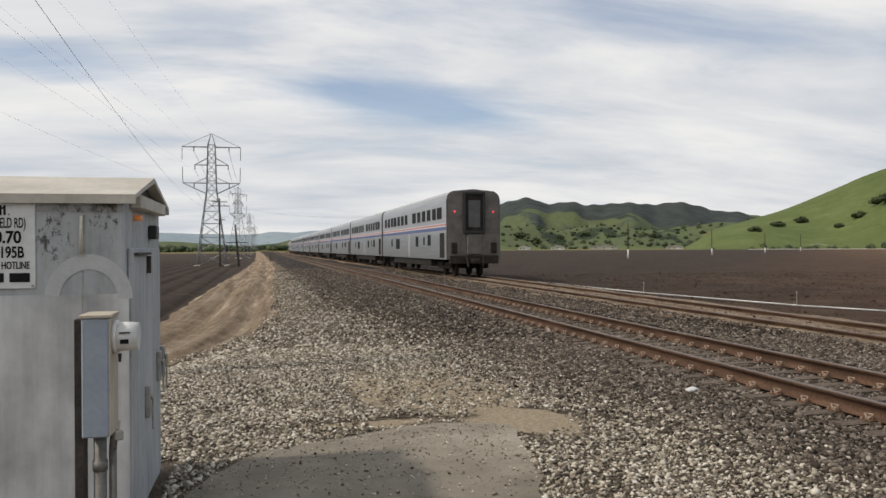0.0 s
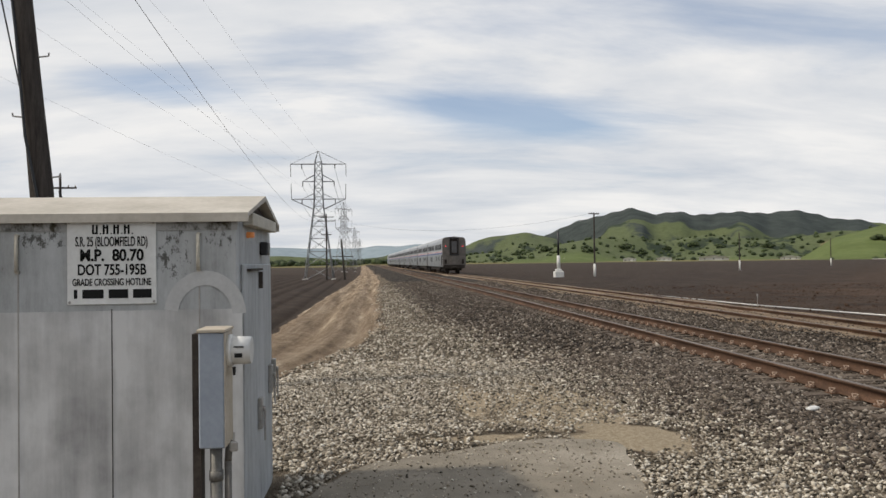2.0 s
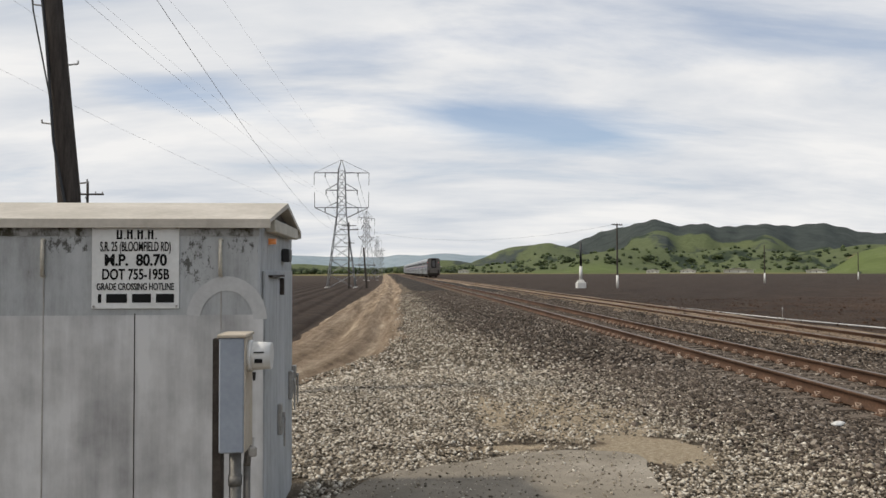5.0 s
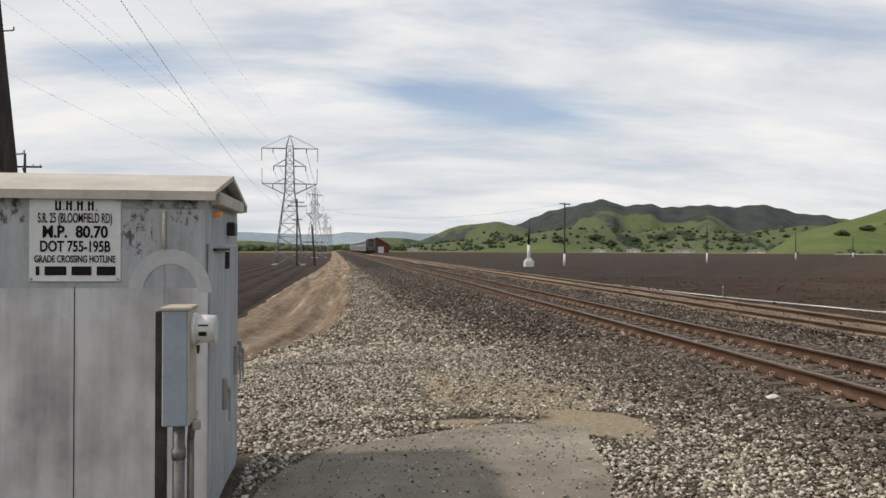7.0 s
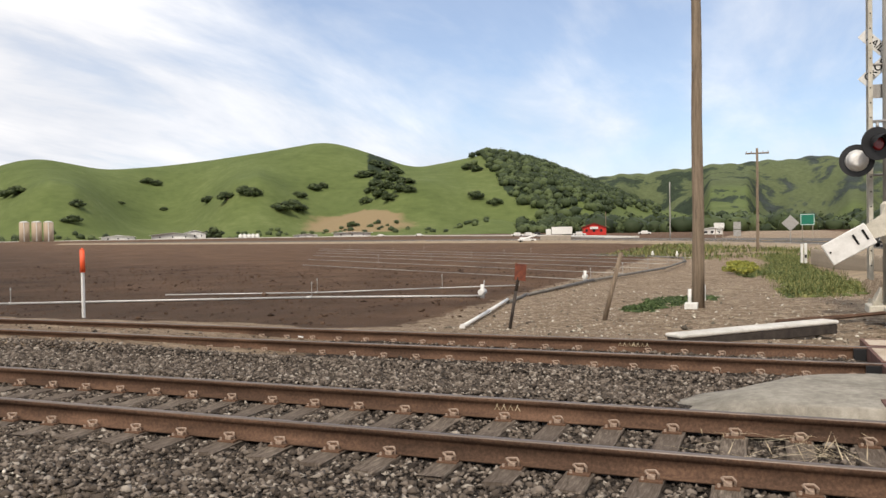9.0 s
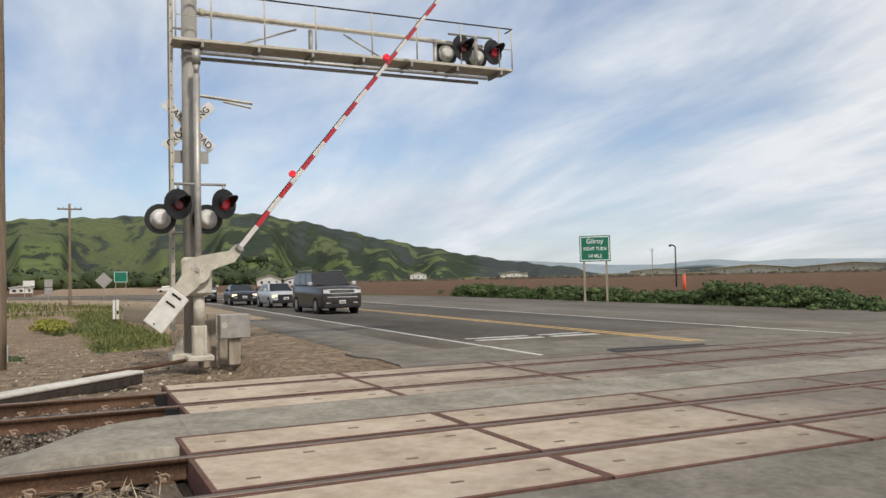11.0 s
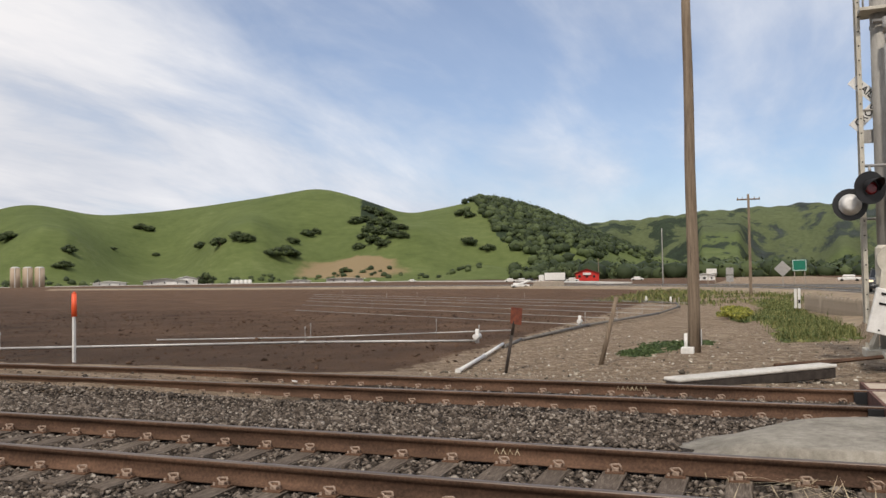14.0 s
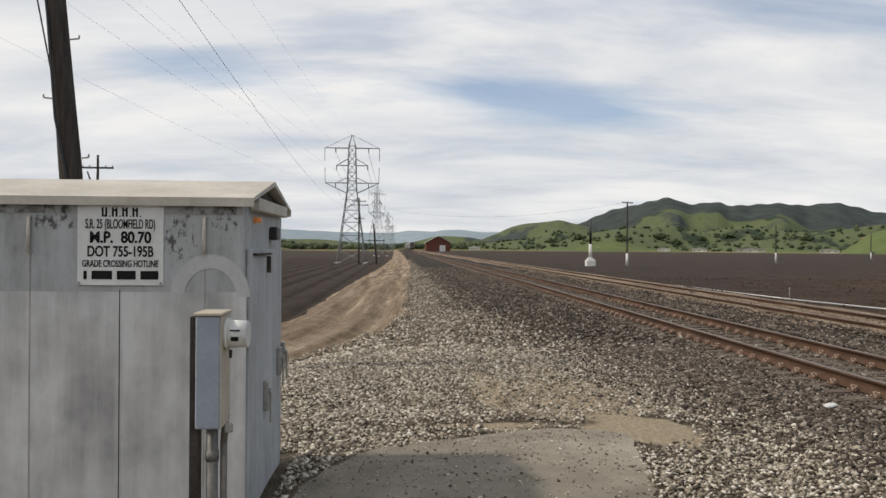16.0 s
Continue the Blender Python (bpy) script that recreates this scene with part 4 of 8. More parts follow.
def hill_h(az, r):
    """Height of the rolling hills at azimuth and range."""
    out_h = np.zeros(az.shape)
    for k, (d, before, behind, stops, heights) in enumerate(RIDGES):
        ridge_d = d * (1 + 0.07 * np.sin(np.radians(az * 9 + 40 * k)) + 0.03 * np.sin(np.radians(az * 23 + 70 * k)))
        el = crest(az, np.array(stops), np.array(heights), 0.9 if k < 2 else 0.3) + 0.05 * np.sin(az * 2.1 + k) * (k == 1) + 0.04 * np.sin(az * 5.3) * (k in (1, 2))
        h = np.tan(np.radians(el)) * ridge_d + 1.6
        t = np.where(r < ridge_d, (ridge_d - r) / before, (r - ridge_d) / behind)
        folds = 0.35 * np.sin(np.radians(az * 31 + 50 * k)) + (0.30 * np.sin(np.radians(az * 52 + 40)) + 0.16 * np.sin(np.radians(az * 97)) if k in (1, 2, 5) else 0)
        spur = 1 + np.maximum(folds, -0.33) * np.clip(t, 0, 1) * (r < ridge_d)
        fall = np.exp(-(np.clip(t * spur, 0, None)) ** 1.7 * 1.25)
        fade = step(az, stops[0], stops[0] + 3) * step(az, stops[-1], stops[-1] - 3)
        out_h = np.maximum(out_h, h * fall * fade * step(r, 585, 760))
    for a, el, d, wa, wd in KNOLLS:
        out_h = np.maximum(out_h, (math.tan(radians(el)) * d + 1.6) * np.exp(-((az - a) / wa) ** 2) * np.exp(-((r - d) / wd) ** 2))
    return out_h


def build_hills():
    az = np.arange(-40, 160.01, 0.2)
    r = np.concatenate([np.arange(560, 1500, 16.0), np.geomspace(1500, 4700, 70)])
    A, R = np.meshgrid(az, r)
    a, d = A.ravel(), R.ravel()
    x, y = np.sin(np.radians(a)) * d, np.cos(np.radians(a)) * d
    h = hill_h(a, d)
    rough = (np.sin(x * 0.011 + 1.7 * np.sin(y * 0.008)) + np.sin(y * 0.017 + 1.1 * np.sin(x * 0.013)) + 0.5 * np.sin(x * 0.045 + y * 0.03)) / 2.5
    z = h * (1 + 0.012 * rough) - 1.9
    near = step(d, 1450, 1300) * step(a, 89, 84)
    el = np.degrees(np.arctan2(z - 1.65, d))
    wood = near * (0.06 + 1.0 * step(el - 1.2 * np.clip(74.4 - a, 0, 9) + 0.8 * wavy(a * 2.2, d * 0.03, 1), 1.3, 2.1) * step(a, 70.0, 71.2) * step(a, 88, 83) * step(z, 4, 14) + 0.75 * np.exp(-((a - 64.4) / 1.0) ** 2) * step(z, 35, 50))
    wood = np.maximum(wood, (1 - near) * step(a, 60, 75) * (0.44 + 0.17 * step(a, 95, 104)))
    wood = np.maximum(wood, step(a, 35, 33) * step(d, 1150, 1250) * 0.37)
    hazy_chap = step(a, 34, 32) * step(d, 2100, 2300) * (0.42 + 0.58 * step(a, 10, 13.5) + 0.3 * step(a, 0, -6))
    hazy_chap = np.maximum(hazy_chap, step(a, 114, 119) * 0.9)
    # Scrub tone on the foothills also paints haze over the bright grass.
    hazy_chap = np.maximum(hazy_chap, step(a, 36, 33) * step(d, 1550, 1700) * step(d, 2150, 2100) * 0.47)
    bare = np.exp(-((a - 62.5) / 4.2) ** 2) * step(d, 755, 715) * 0.95 * step(el, 1.75, 1.45) * step(el, -0.1, 0.15)
    bare = np.maximum(bare, 0.7 * np.exp(-((a - 30.5) / 1.0) ** 2) * np.exp(-((d - 1350) / 60) ** 2))
    n = len(az)
    i = (np.arange(len(r) - 1)[:, None] * n + np.arange(n - 1)[None]).ravel()
    hazy_chap = np.maximum(hazy_chap, 0.46 * step(a, 84, 91) * step(a, 125, 112) * step(d, 1400, 1600))
    # The last two masks mute and tint the slopes with painted haze.
    me = raw_mesh("hills", np.stack([x, y, z], 1), np.stack([i, i + n, i + n + 1, i + 1], 1), M_HILL, {"wood": wood, "hazy_chaparral": hazy_chap, "across": np.radians(a) * 2000, "along": 0.22 * d + 0.6 * z, "bare": bare, "dull": np.maximum(step(a, 36, 32) * step(d, 850, 1100), 0.95 * step(a, 70, 84) * step(d, 1400, 1600)), "far_haze": step(d, 3200, 3500) * step(np.abs(a - 60), 30, 45)}, True)
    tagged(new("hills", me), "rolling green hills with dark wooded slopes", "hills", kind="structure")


build_hills()


def hill_place(az, r):
    x, y = polar(az, r)
    a, d = np.array([az], float), np.array([r], float)
    return x, y, float(hill_h(a, d)[0]) - 2.6


def leaf_cloud(name, centres, radii, per, size, material, squash=0.8, core=0.86):
    """Lumpy crowns, each a broken core in a coat of leaf sprays, in one mesh."""
    cs, rs = np.asarray(centres, float), np.asarray(radii, float)
    n = len(cs)
    vs, fs, base = [], [], 0
    if core:
        v = ICO_V[None] * (1 + RNG.uniform(-0.26, 0.2, (n, len(ICO_V), 1))) * rs[:, None, None] * core * (1, 1, squash) + cs[:, None]
        vs.append(v.reshape(-1, 3))
        fs.append((ICO_F[None] + (np.arange(n) * len(ICO_V))[:, None, None]).reshape(-1, 3))
        base = n * len(ICO_V)
    d = RNG.normal(size=(n, per, 3))
    d /= np.linalg.norm(d, axis=2)[..., None]
    p = cs[:, None] + d * rs[:, None, None] * RNG.uniform(0.7, 1.1, (n, per, 1)) * (1, 1, squash)
    a, b = RNG.normal(size=(2, n, per, 3))
    a /= np.linalg.norm(a, axis=2)[..., None]
    b /= np.linalg.norm(b, axis=2)[..., None]
    s = size * RNG.uniform(0.6, 1.4, (n, per, 1))
    q = np.stack([p - a * s, p + b * s * 0.7, p + a * s, p - b * s * 0.7], 2).reshape(-1, 3)
    i = base + np.arange(n * per)[:, None] * 4
    vs.append(q)
    fs.append(np.concatenate([i + np.array([[0, 1, 2]]), i + np.array([[0, 2, 3]])]))
    return raw_mesh(name, np.concatenate(vs), np.concatenate(fs), material)


def oak(seed, spread_m, tall):
    """A broad oak: trunk with limbs, and a ragged crown of leaf sprays."""
    rnd = random.Random(seed)
    t = thing("oak_tree", (0, 0, 0), "dark green rounded oak tree on a grassy slope", "tree", "oaks on the slopes")
    bm = B()
    tube(bm, (0, 0, -1.5), (0.1, 0, tall * 0.4), 0.5, 0.3, 7)
    for k in range(5):
        a = k * 1.256 + rnd.random()
        tube(bm, (0.05, 0, tall * 0.3), (math.cos(a) * spread_m * 0.32, math.sin(a) * spread_m * 0.32, tall * (0.55 + 0.15 * rnd.random())), 0.24, 0.1, 5)
    part("trunk", bm, M_BARK, t)
    cs, rs = [], []
    for k in range(17):
        a, q = rnd.uniform(0, 6.283), math.sqrt(rnd.random())
        cs.append((math.cos(a) * q * spread_m * 0.40, math.sin(a) * q * spread_m * 0.40, tall * (0.22 + 0.52 * rnd.random() * (1.2 - q))))
        rs.append(spread_m * rnd.uniform(0.12, 0.21))
    ob = new("crown", leaf_cloud("crown", cs, rs, 90, spread_m * 0.032, M_OAK))
    ob.parent = t
    return t


OAK_SPOTS = ((41.1, 3.0, 1.5), (44.4, 2.15, 1.1), (47.0, 2.38, 0.6), (48.7, 3.72, 1.5), (49.3, 3.6, 1.2), (44.1, 1.15, 1.1), (49.65, 1.95, 0.8), (52.5, 2.42, 1.3), (53.8, 2.6, 1.5), (55.0, 3.0, 1.5), (55.6, 2.85, 1.3),
             (57.4, 1.85, 1.5), (58.0, 1.95, 1.7), (58.5, 1.85, 1.4), (58.65, 2.7, 1.2), (59.7, 3.25, 1.4), (60.2, 3.4, 1.1), (70.8, 2.55, 1.3), (72.2, 2.0, 1.3), (71.0, 4.4, 1.1), (70.5, 4.6, 1.2), (62.3, 0.68, 0.9),
             (36.1, 1.75, 1.1), (38.2, 1.4, 0.8), (39.4, 2.0, 1.2), (40.4, 2.8, 1.2), (40.9, 2.95, 1.1), (63.8, 5.0, 1.2), (64.2, 4.8, 1.3), (64.9, 4.55, 1.4), (65.4, 4.3, 1.4), (63.0, 4.05, 1.4), (63.6, 4.2, 1.3),
             (64.4, 4.0, 1.5), (65.2, 3.8, 1.5), (66.0, 3.6, 1.3), (63.9, 3.5, 1.4), (64.7, 3.3, 1.5), (65.5, 3.1, 1.4), (63.5, 3.0, 1.3), (64.2, 2.7, 1.4), (65.0, 2.5, 1.2), (63.3, 2.3, 1.2), (66.3, 3.0, 1.1),
             (34.6, 1.5, 1.0), (33.2, 1.2, 1.0), (30.0, 1.1, 1.0), (27.0, 0.8, 1.6), (24.0, 0.9, 1.2), (20.5, 0.8, 1.3), (17.6, 0.9, 1.6), (15.2, 0.7, 1.3), (12.3, 0.8, 1.5), (10.5, 0.6, 1.3), (22.2, 1.0, 1.6), (18.8, 0.5, 1.5))


def slope_place(az, el):
    """The place on the near slope that stands at this elevation."""
    d = np.arange(600.0, 1700.0, 3.0)
    z = hill_h(np.full(d.shape, az), d) - 1.9
    up_at = np.nonzero(np.degrees(np.arctan2(z - 1.65, d)) >= el)[0]
    k = int(up_at[0]) if len(up_at) else 130
    return (*polar(az, d[k]), float(z[k]) - 0.8)


oaks = [oak(n, 12 + n, 8 + 0.6 * n) for n in range(3)]
for k, (az, el, size) in enumerate(OAK_SPOTS):
    x, y, z = slope_place(az, el - 0.22)
    ob = oaks[k] if k < 3 else copy_thing(oaks[k % 3], pose(x, y, z, 0, 0, k * 67))
    ob.matrix_basis = pose(x, y, z, 0, 0, k * 67) @ Matrix.Diagonal((size, size, 0.8 * size, 1))
# one by the roadside store
x, y = polar(77.4, 300)
copy_thing(oaks[0], pose(x, y, -1.2)).matrix_basis = pose(x, y, -1.2) @ Matrix.Diagonal((0.75, 0.75, 1.05, 1))
# one close to the farm
x, y = polar(52.8, 590)
copy_thing(oaks[1], pose(x, y, -1.8)).matrix_basis = pose(x, y, -1.8) @ Matrix.Diagonal((1.15, 1.15, 1.3, 1))


def woods(name, az0, az1, r0, r1, n, size, label, zmin=3, thin=None, leaves=None):
    cs, rs = [], []
    while len(cs) < n:
        az, r = RNG.uniform(az0, az1), RNG.uniform(r0, r1)
        x, y, z = hill_place(az, r)
        if z < zmin or (thin and RNG.uniform() > thin(az, r)):
            continue
        s = size * RNG.uniform(0.6, 1.3)
        cs.append((x, y, z + s * 0.6))
        rs.append(s)
    tagged(new(name, leaf_cloud(name, cs, rs, 26, size * 0.16, leaves or M_OAK)), label, "woods", kind="stuff")


def wooded(az, r):
    """Thins the woods towards their slanting lower edge."""
    h = float(hill_h(np.array([az]), np.array([r]))[0])
    e = math.degrees(math.atan2(h - 3.5, r)) - 1.2 * max(74.4 - az, 0.0) + 0.8 * float(wavy(az * 2.2, r * 0.03, 1))
    return float(step(e, 1.1, 2.3)) + 0.02


woods("hillside_woods", 70.6, 83.6, 640, 1080, 1300, 5.0, "dense dark oak woods on the hillside", 4, wooded)
woods("valley_trees", 74, 104, 560, 720, 420, 6.0, "dark green row of valley trees", -4)
woods("farm_trees", 79, 105, 430, 540, 190, 7.6, "dark trees behind the far road", -4)
woods("low_scrub", 2, 33, 1000, 1480, 430, 3.5, "scattered dark oaks and scrub on foothills", -3)
woods("field_hedgerow", 104, 150, 420, 520, 900, 2.2, "long brown vineyard and hedgerow line", -4, None, M_VINE)
woods("left_scrub", -12, 4, 900, 1300, 240, 5.5, "dark trees at the foot of far hills", -4)
woods("base_scrub", 33, 72, 600, 640, 130, 2.6, "low bushes along the farm road", -4)


# ---- tracks ----
def rail_outline(c):
    return [(c - 0.075, -0.192), (c + 0.075, -0.192), (c + 0.075, -0.180), (c + 0.016, -0.158), (c + 0.010, -0.055), (c + 0.035, -0.042), (c + 0.037, -0.008), (c + 0.028, 0.0),
            (c - 0.028, 0.0), (c - 0.037, -0.008), (c - 0.035, -0.042), (c - 0.010, -0.055), (c - 0.016, -0.158), (c - 0.075, -0.180)]


RAIL_YS = np.unique(np.concatenate([np.arange(-60, 60, 6.0), np.arange(60, 240, 15.0), np.arange(240, 960, 40.0)]))


def rail_mesh(c, z):
    ring = rail_outline(0.0)
    v = [(c + bend(y) + p, y, z + q) for y in RAIL_YS for p, q in ring]
    n, f = len(ring), []
    for k in range(len(RAIL_YS) - 1):
        for j in range(n):
            f.append((k * n + j, k * n + (j + 1) % n, (k + 1) * n + (j + 1) % n, (k + 1) * n + j))
    me = raw_mesh("rail", v, f, M_RUST)
    me.materials.append(M_HEAD)
    idx = np.zeros(len(f), np.int32)
    idx[7::n] = 1
    idx[6::n] = 1
    idx[8::n] = 1
    me.polygons.foreach_set("material_index", idx)
    return me


def one_mesh(bm, name, *mats):
    me = bpy.data.meshes.new(name)
    bm.to_mesh(me)
    bm.free()
    for m in mats:
        me.materials.append(m)
    return me


def clip_mesh():
    """Tie plate with a spring clip on each side of the rail's foot."""
    bm = B()
    box(bm, (-0.17, -0.085, -0.172), (0.17, 0.085, -0.157), 0.0, 1)
    for s in (-1, 1):
        p = [(0.10, -0.05, -0.155), (0.12, -0.055, -0.115), (0.085, -0.03, -0.10), (0.085, 0.03, -0.105), (0.125, 0.045, -0.10), (0.135, 0.0, -0.135)]
        for a, b in zip(p, p[1:]):
            tube(bm, (a[0] * s, a[1], a[2]), (b[0] * s, b[1], b[2]), 0.009, 0.009, 5)
        box(bm, (s * 0.105 - 0.03, -0.03, -0.158), (s * 0.105 + 0.03, 0.03, -0.13), 0.004)
        tube(bm, (s * 0.15, 0.06, -0.16), (s * 0.15, 0.06, -0.135), 0.012, 0.012, 6)
    for v in bm.verts:
        v.co.z -= 0.023
    return one_mesh(bm, "rail_clip", M_CLIP, M_RUST)


def tie_meshes():
    out_l = []
    for k in range(4):
        rnd = random.Random(k)
        bm = B()
        box(bm, (-1.28, -0.115, -0.36), (1.28, 0.115, -0.194), 0.012)
        for v in bm.verts:
            v.co += Vector((rnd.uniform(-0.03, 0.03), rnd.uniform(-0.012, 0.012), rnd.uniform(-0.006, 0.004)))
        out_l.append(one_mesh(bm, "tie", M_TIE))
    return out_l


def build_track(c0, z0, y_from, label, clip_to, near_to, seed):
    rnd = random.Random(seed)
    t = thing("railway_track", (0, 0, 0), label, "railway track", "tracks")
    for c in (c0 - 0.75, c0 + 0.75):
        ob = new("rail", rail_mesh(c, z0))
        ob.parent = t
    ties, clip = tie_meshes(), clip_mesh()
    y, far = y_from, []
    while y < 330:
        x = c0 + float(bend(y)) + rnd.uniform(-0.04, 0.04)
        turn = rnd.uniform(-0.8, 0.8)
        if y < near_to:
            shared("tie", ties[rnd.randrange(4)], t, (x, y, z0), turn)
            if y < clip_to:
                for s in (-0.75, 0.75):
                    shared("rail_clip", clip, t, (c0 + float(bend(y)) + s, y, z0), 1.0)
        else:
            far.append((x, y))
        y += 0.53
    cube_v = np.array([(a, b, c) for a in (-1.28, 1.28) for b in (-0.115, 0.115) for c in (-0.36, -0.194)])
    cube_f = np.array([(0, 1, 3, 2), (4, 6, 7, 5), (0, 4, 5, 1), (2, 3, 7, 6), (1, 5, 7, 3)])
    v = np.concatenate([cube_v + (x, y, z0) for x, y in far])
    f = np.concatenate([cube_f + 8 * k for k in range(len(far))])
    ob = new("far_ties", raw_mesh("far_ties", v, f, M_TIE))
    ob.parent = t
    tagged(ob, kind="stuff")
    return t


main_track = build_track(6.95, 0.0, -0.95, "rusty main line track on weathered wooden ties", 30, 62, 1)
siding = build_track(11.95, -0.04, -1.15, "rusty siding track on sunken wooden ties", 9, 62, 2)

# chalk marks on the webs of the rails
for x, y, z in ((7.675, 2.35, -0.085), (12.665, 1.75, -0.12), (12.665, 1.95, -0.12)):
    bm = B()
    for k in range(4):
        y0 = y - k * 0.07
        tube(bm, (x + float(bend(y)), y0, z - 0.03), (x + float(bend(y)), y0 - 0.03, z + 0.03), 0.004, 0.004, 4)
        tube(bm, (x + float(bend(y)), y0 - 0.05, z - 0.03), (x + float(bend(y)), y0 - 0.02, z + 0.02), 0.004, 0.004, 4)
    part("chalk_mark", bm, M_STRAW, main_track if x < 9 else siding)

# straw caught between the rails by the crossing
def straw_heap(cx, cy, cz, n, wx, wy):
    p = np.stack([RNG.normal(cx, wx, n), RNG.normal(cy, wy, n), cz + RNG.uniform(0, 0.10, n)], 1)
    a = RNG.uniform(0, 6.28, n)
    d = np.stack([np.cos(a), np.sin(a), RNG.uniform(-0.2, 0.25, n)], 1) * RNG.uniform(0.1, 0.34, (n, 1))
    q = np.stack([-np.sin(a), np.cos(a), np.zeros(n)], 1) * 0.005
    v = np.stack([p - d, p - d * 0.2 + q, p + d, p - d * 0.2 - q], 1).reshape(-1, 3)
    tagged(new("dry_straw", raw_mesh("dry_straw", v, np.arange(len(v)).reshape(-1, 4), M_STRAW)), "heap of dry straw caught between rails", "straw", kind="stuff")


straw_heap(7.15, -0.45, -0.19, 70, 0.32, 0.30)


# ---- crossing surface, road, asphalt ----
M_SLOT = worn("slot_dirt", (0.10, 0.078, 0.058), (0.22, 0.175, 0.13), 12)


def panel_mesh(w, l, thick):
    bm = B()
    e = 0.05
    box(bm, (e, -l + e, -thick), (w - e, -e, 0.0), 0.006)
    for px in (0.22, 0.78):
        for py in ((0.13, 0.61, 0.88) if px < 0.5 else (0.36, 0.86)):
            if w > 1.2 or px < 0.5:
                cx, cy = w * (px if w > 1.2 else 0.5), -l * py
                box(bm, (cx - 0.022, cy - 0.055, -0.03), (cx + 0.022, cy + 0.055, 0.0045), 0.0, 1)
    return one_mesh(bm, "panel", M_PANEL, M_SLOT)


def frame_mesh(w, l, thick):
    bm = B()
    e = 0.047
    for lo, hi in (((0, -l, -thick), (e, 0, 0.006)), ((w - e, -l, -thick), (w, 0, 0.006)), ((e, -e, -thick), (w - e, 0, 0.004)), ((e, -l, -thick), (w - e, -l + e, 0.004))):
        box(bm, lo, hi, 0.004)
    return one_mesh(bm, "edge_frame", M_FRAME)


def build_crossing():
    t = thing("crossing_surface", (0, 0, 0), "beige concrete crossing panels in rusty steel frames", "road crossing")
    l = 2.87
    for rows, y0, z, n in ((((5.20, 6.11), (6.29, 7.61), (7.79, 8.70)), -1.18, 0.0, 8), (((10.32, 11.11), (11.29, 12.61), (12.79, 13.56)), -1.48, -0.035, 8)):
        for a, b in rows:
            me, fr = panel_mesh(b - a, l, 0.26), frame_mesh(b - a, l, 0.26)
            for k in range(n):
                y = y0 - k * l
                ob = shared("panel", me, t, (a + float(bend(y)), y, z - 0.004 + 0.003 * RNG.uniform(-1, 1)), 0.7)
                f = new("edge_frame", fr)
                f.parent = ob
    # rubber flangeway filler beside each rail
    for c, z in ((6.2, 0), (7.7, 0), (11.2, -0.035), (12.7, -0.035)):
        bm = B()
        box(bm, (c - 0.088, -24, z - 0.2), (c - 0.042, -1.3, z - 0.03))
        box(bm, (c + 0.042, -24, z - 0.2), (c + 0.088, -1.3, z - 0.045))
        part("flangeway_filler", bm, M_BLACK, t)


build_crossing()


def sheet(name, x0, x1, y0, y1, top, thick, material, label, edge=0.15, n=0.5, seed=0, slope=None):
    """A poured slab with an uneven outline."""
    bm = B()
    pts = []
    for a, b in (((x0, y0), (x1, y0)), ((x1, y0), (x1, y1)), ((x1, y1), (x0, y1)), ((x0, y1), (x0, y0))):
        k = max(2, int(math.hypot(b[0] - a[0], b[1] - a[1]) / n))
        for i in range(k):
            x, y = a[0] + (b[0] - a[0]) * i / k, a[1] + (b[1] - a[1]) * i / k
            pts.append((x + edge * float(wavy(x * 2.3, y * 2.3, seed)), y + edge * float(wavy(x * 2.1, y * 2.6, seed + 1))))
    prism(bm, pts, "z", top - thick, top)
    if slope:
        for v in bm.verts:
            v.co.z += slope(v.co.x, v.co.y)
    ob = part(name, bm, material, None)
    return tagged(ob, label, name.replace("_", " "), kind="structure")




def asphalt_patch():
    """The worn apron beside the line, broken along its rim."""
    ys = list(np.arange(-9.0, 5.5, 1.0)) + list(np.arange(5.6, 7.91, 0.12))
    rim = [(float(np.interp(y, PATCH_Y, PATCH_R)), y) for y in ys] + [(1.55, 7.98)] + [(float(np.interp(y, PATCH_Y, PATCH_L)), y) for y in ys[::-1]]
    pts = [(x + 0.06 * float(wavy(x * 5, y * 5, 3)), y + 0.05 * float(wavy(x * 4.3, y * 5.2, 4))) for x, y in rim]
    bm = prism(B(), pts, "z", -0.185, -0.085)
    tagged(part("asphalt_patch", bm, M_PATCH, None), "worn grey asphalt patch littered with gravel", "asphalt patch", kind="structure")


asphalt_patch()
sheet("pavement_near", -30, 5.185, -27, -1.0, -0.009, 0.25, M_APRON, "grey road asphalt before the crossing", 0.02, 1.5, 5)
sheet("pavement_between", 8.74, 10.28, -26, -1.2, -0.02, 0.22, M_RAMP, "pale asphalt strip between the two tracks", 0.03, 0.6, 6)
sheet("pavement_far", 13.6, 17.0, -27.5, -5.7, -0.058, 0.22, M_APRON, "pale asphalt strip behind the crossing panels", 0.22, 0.6, 7)


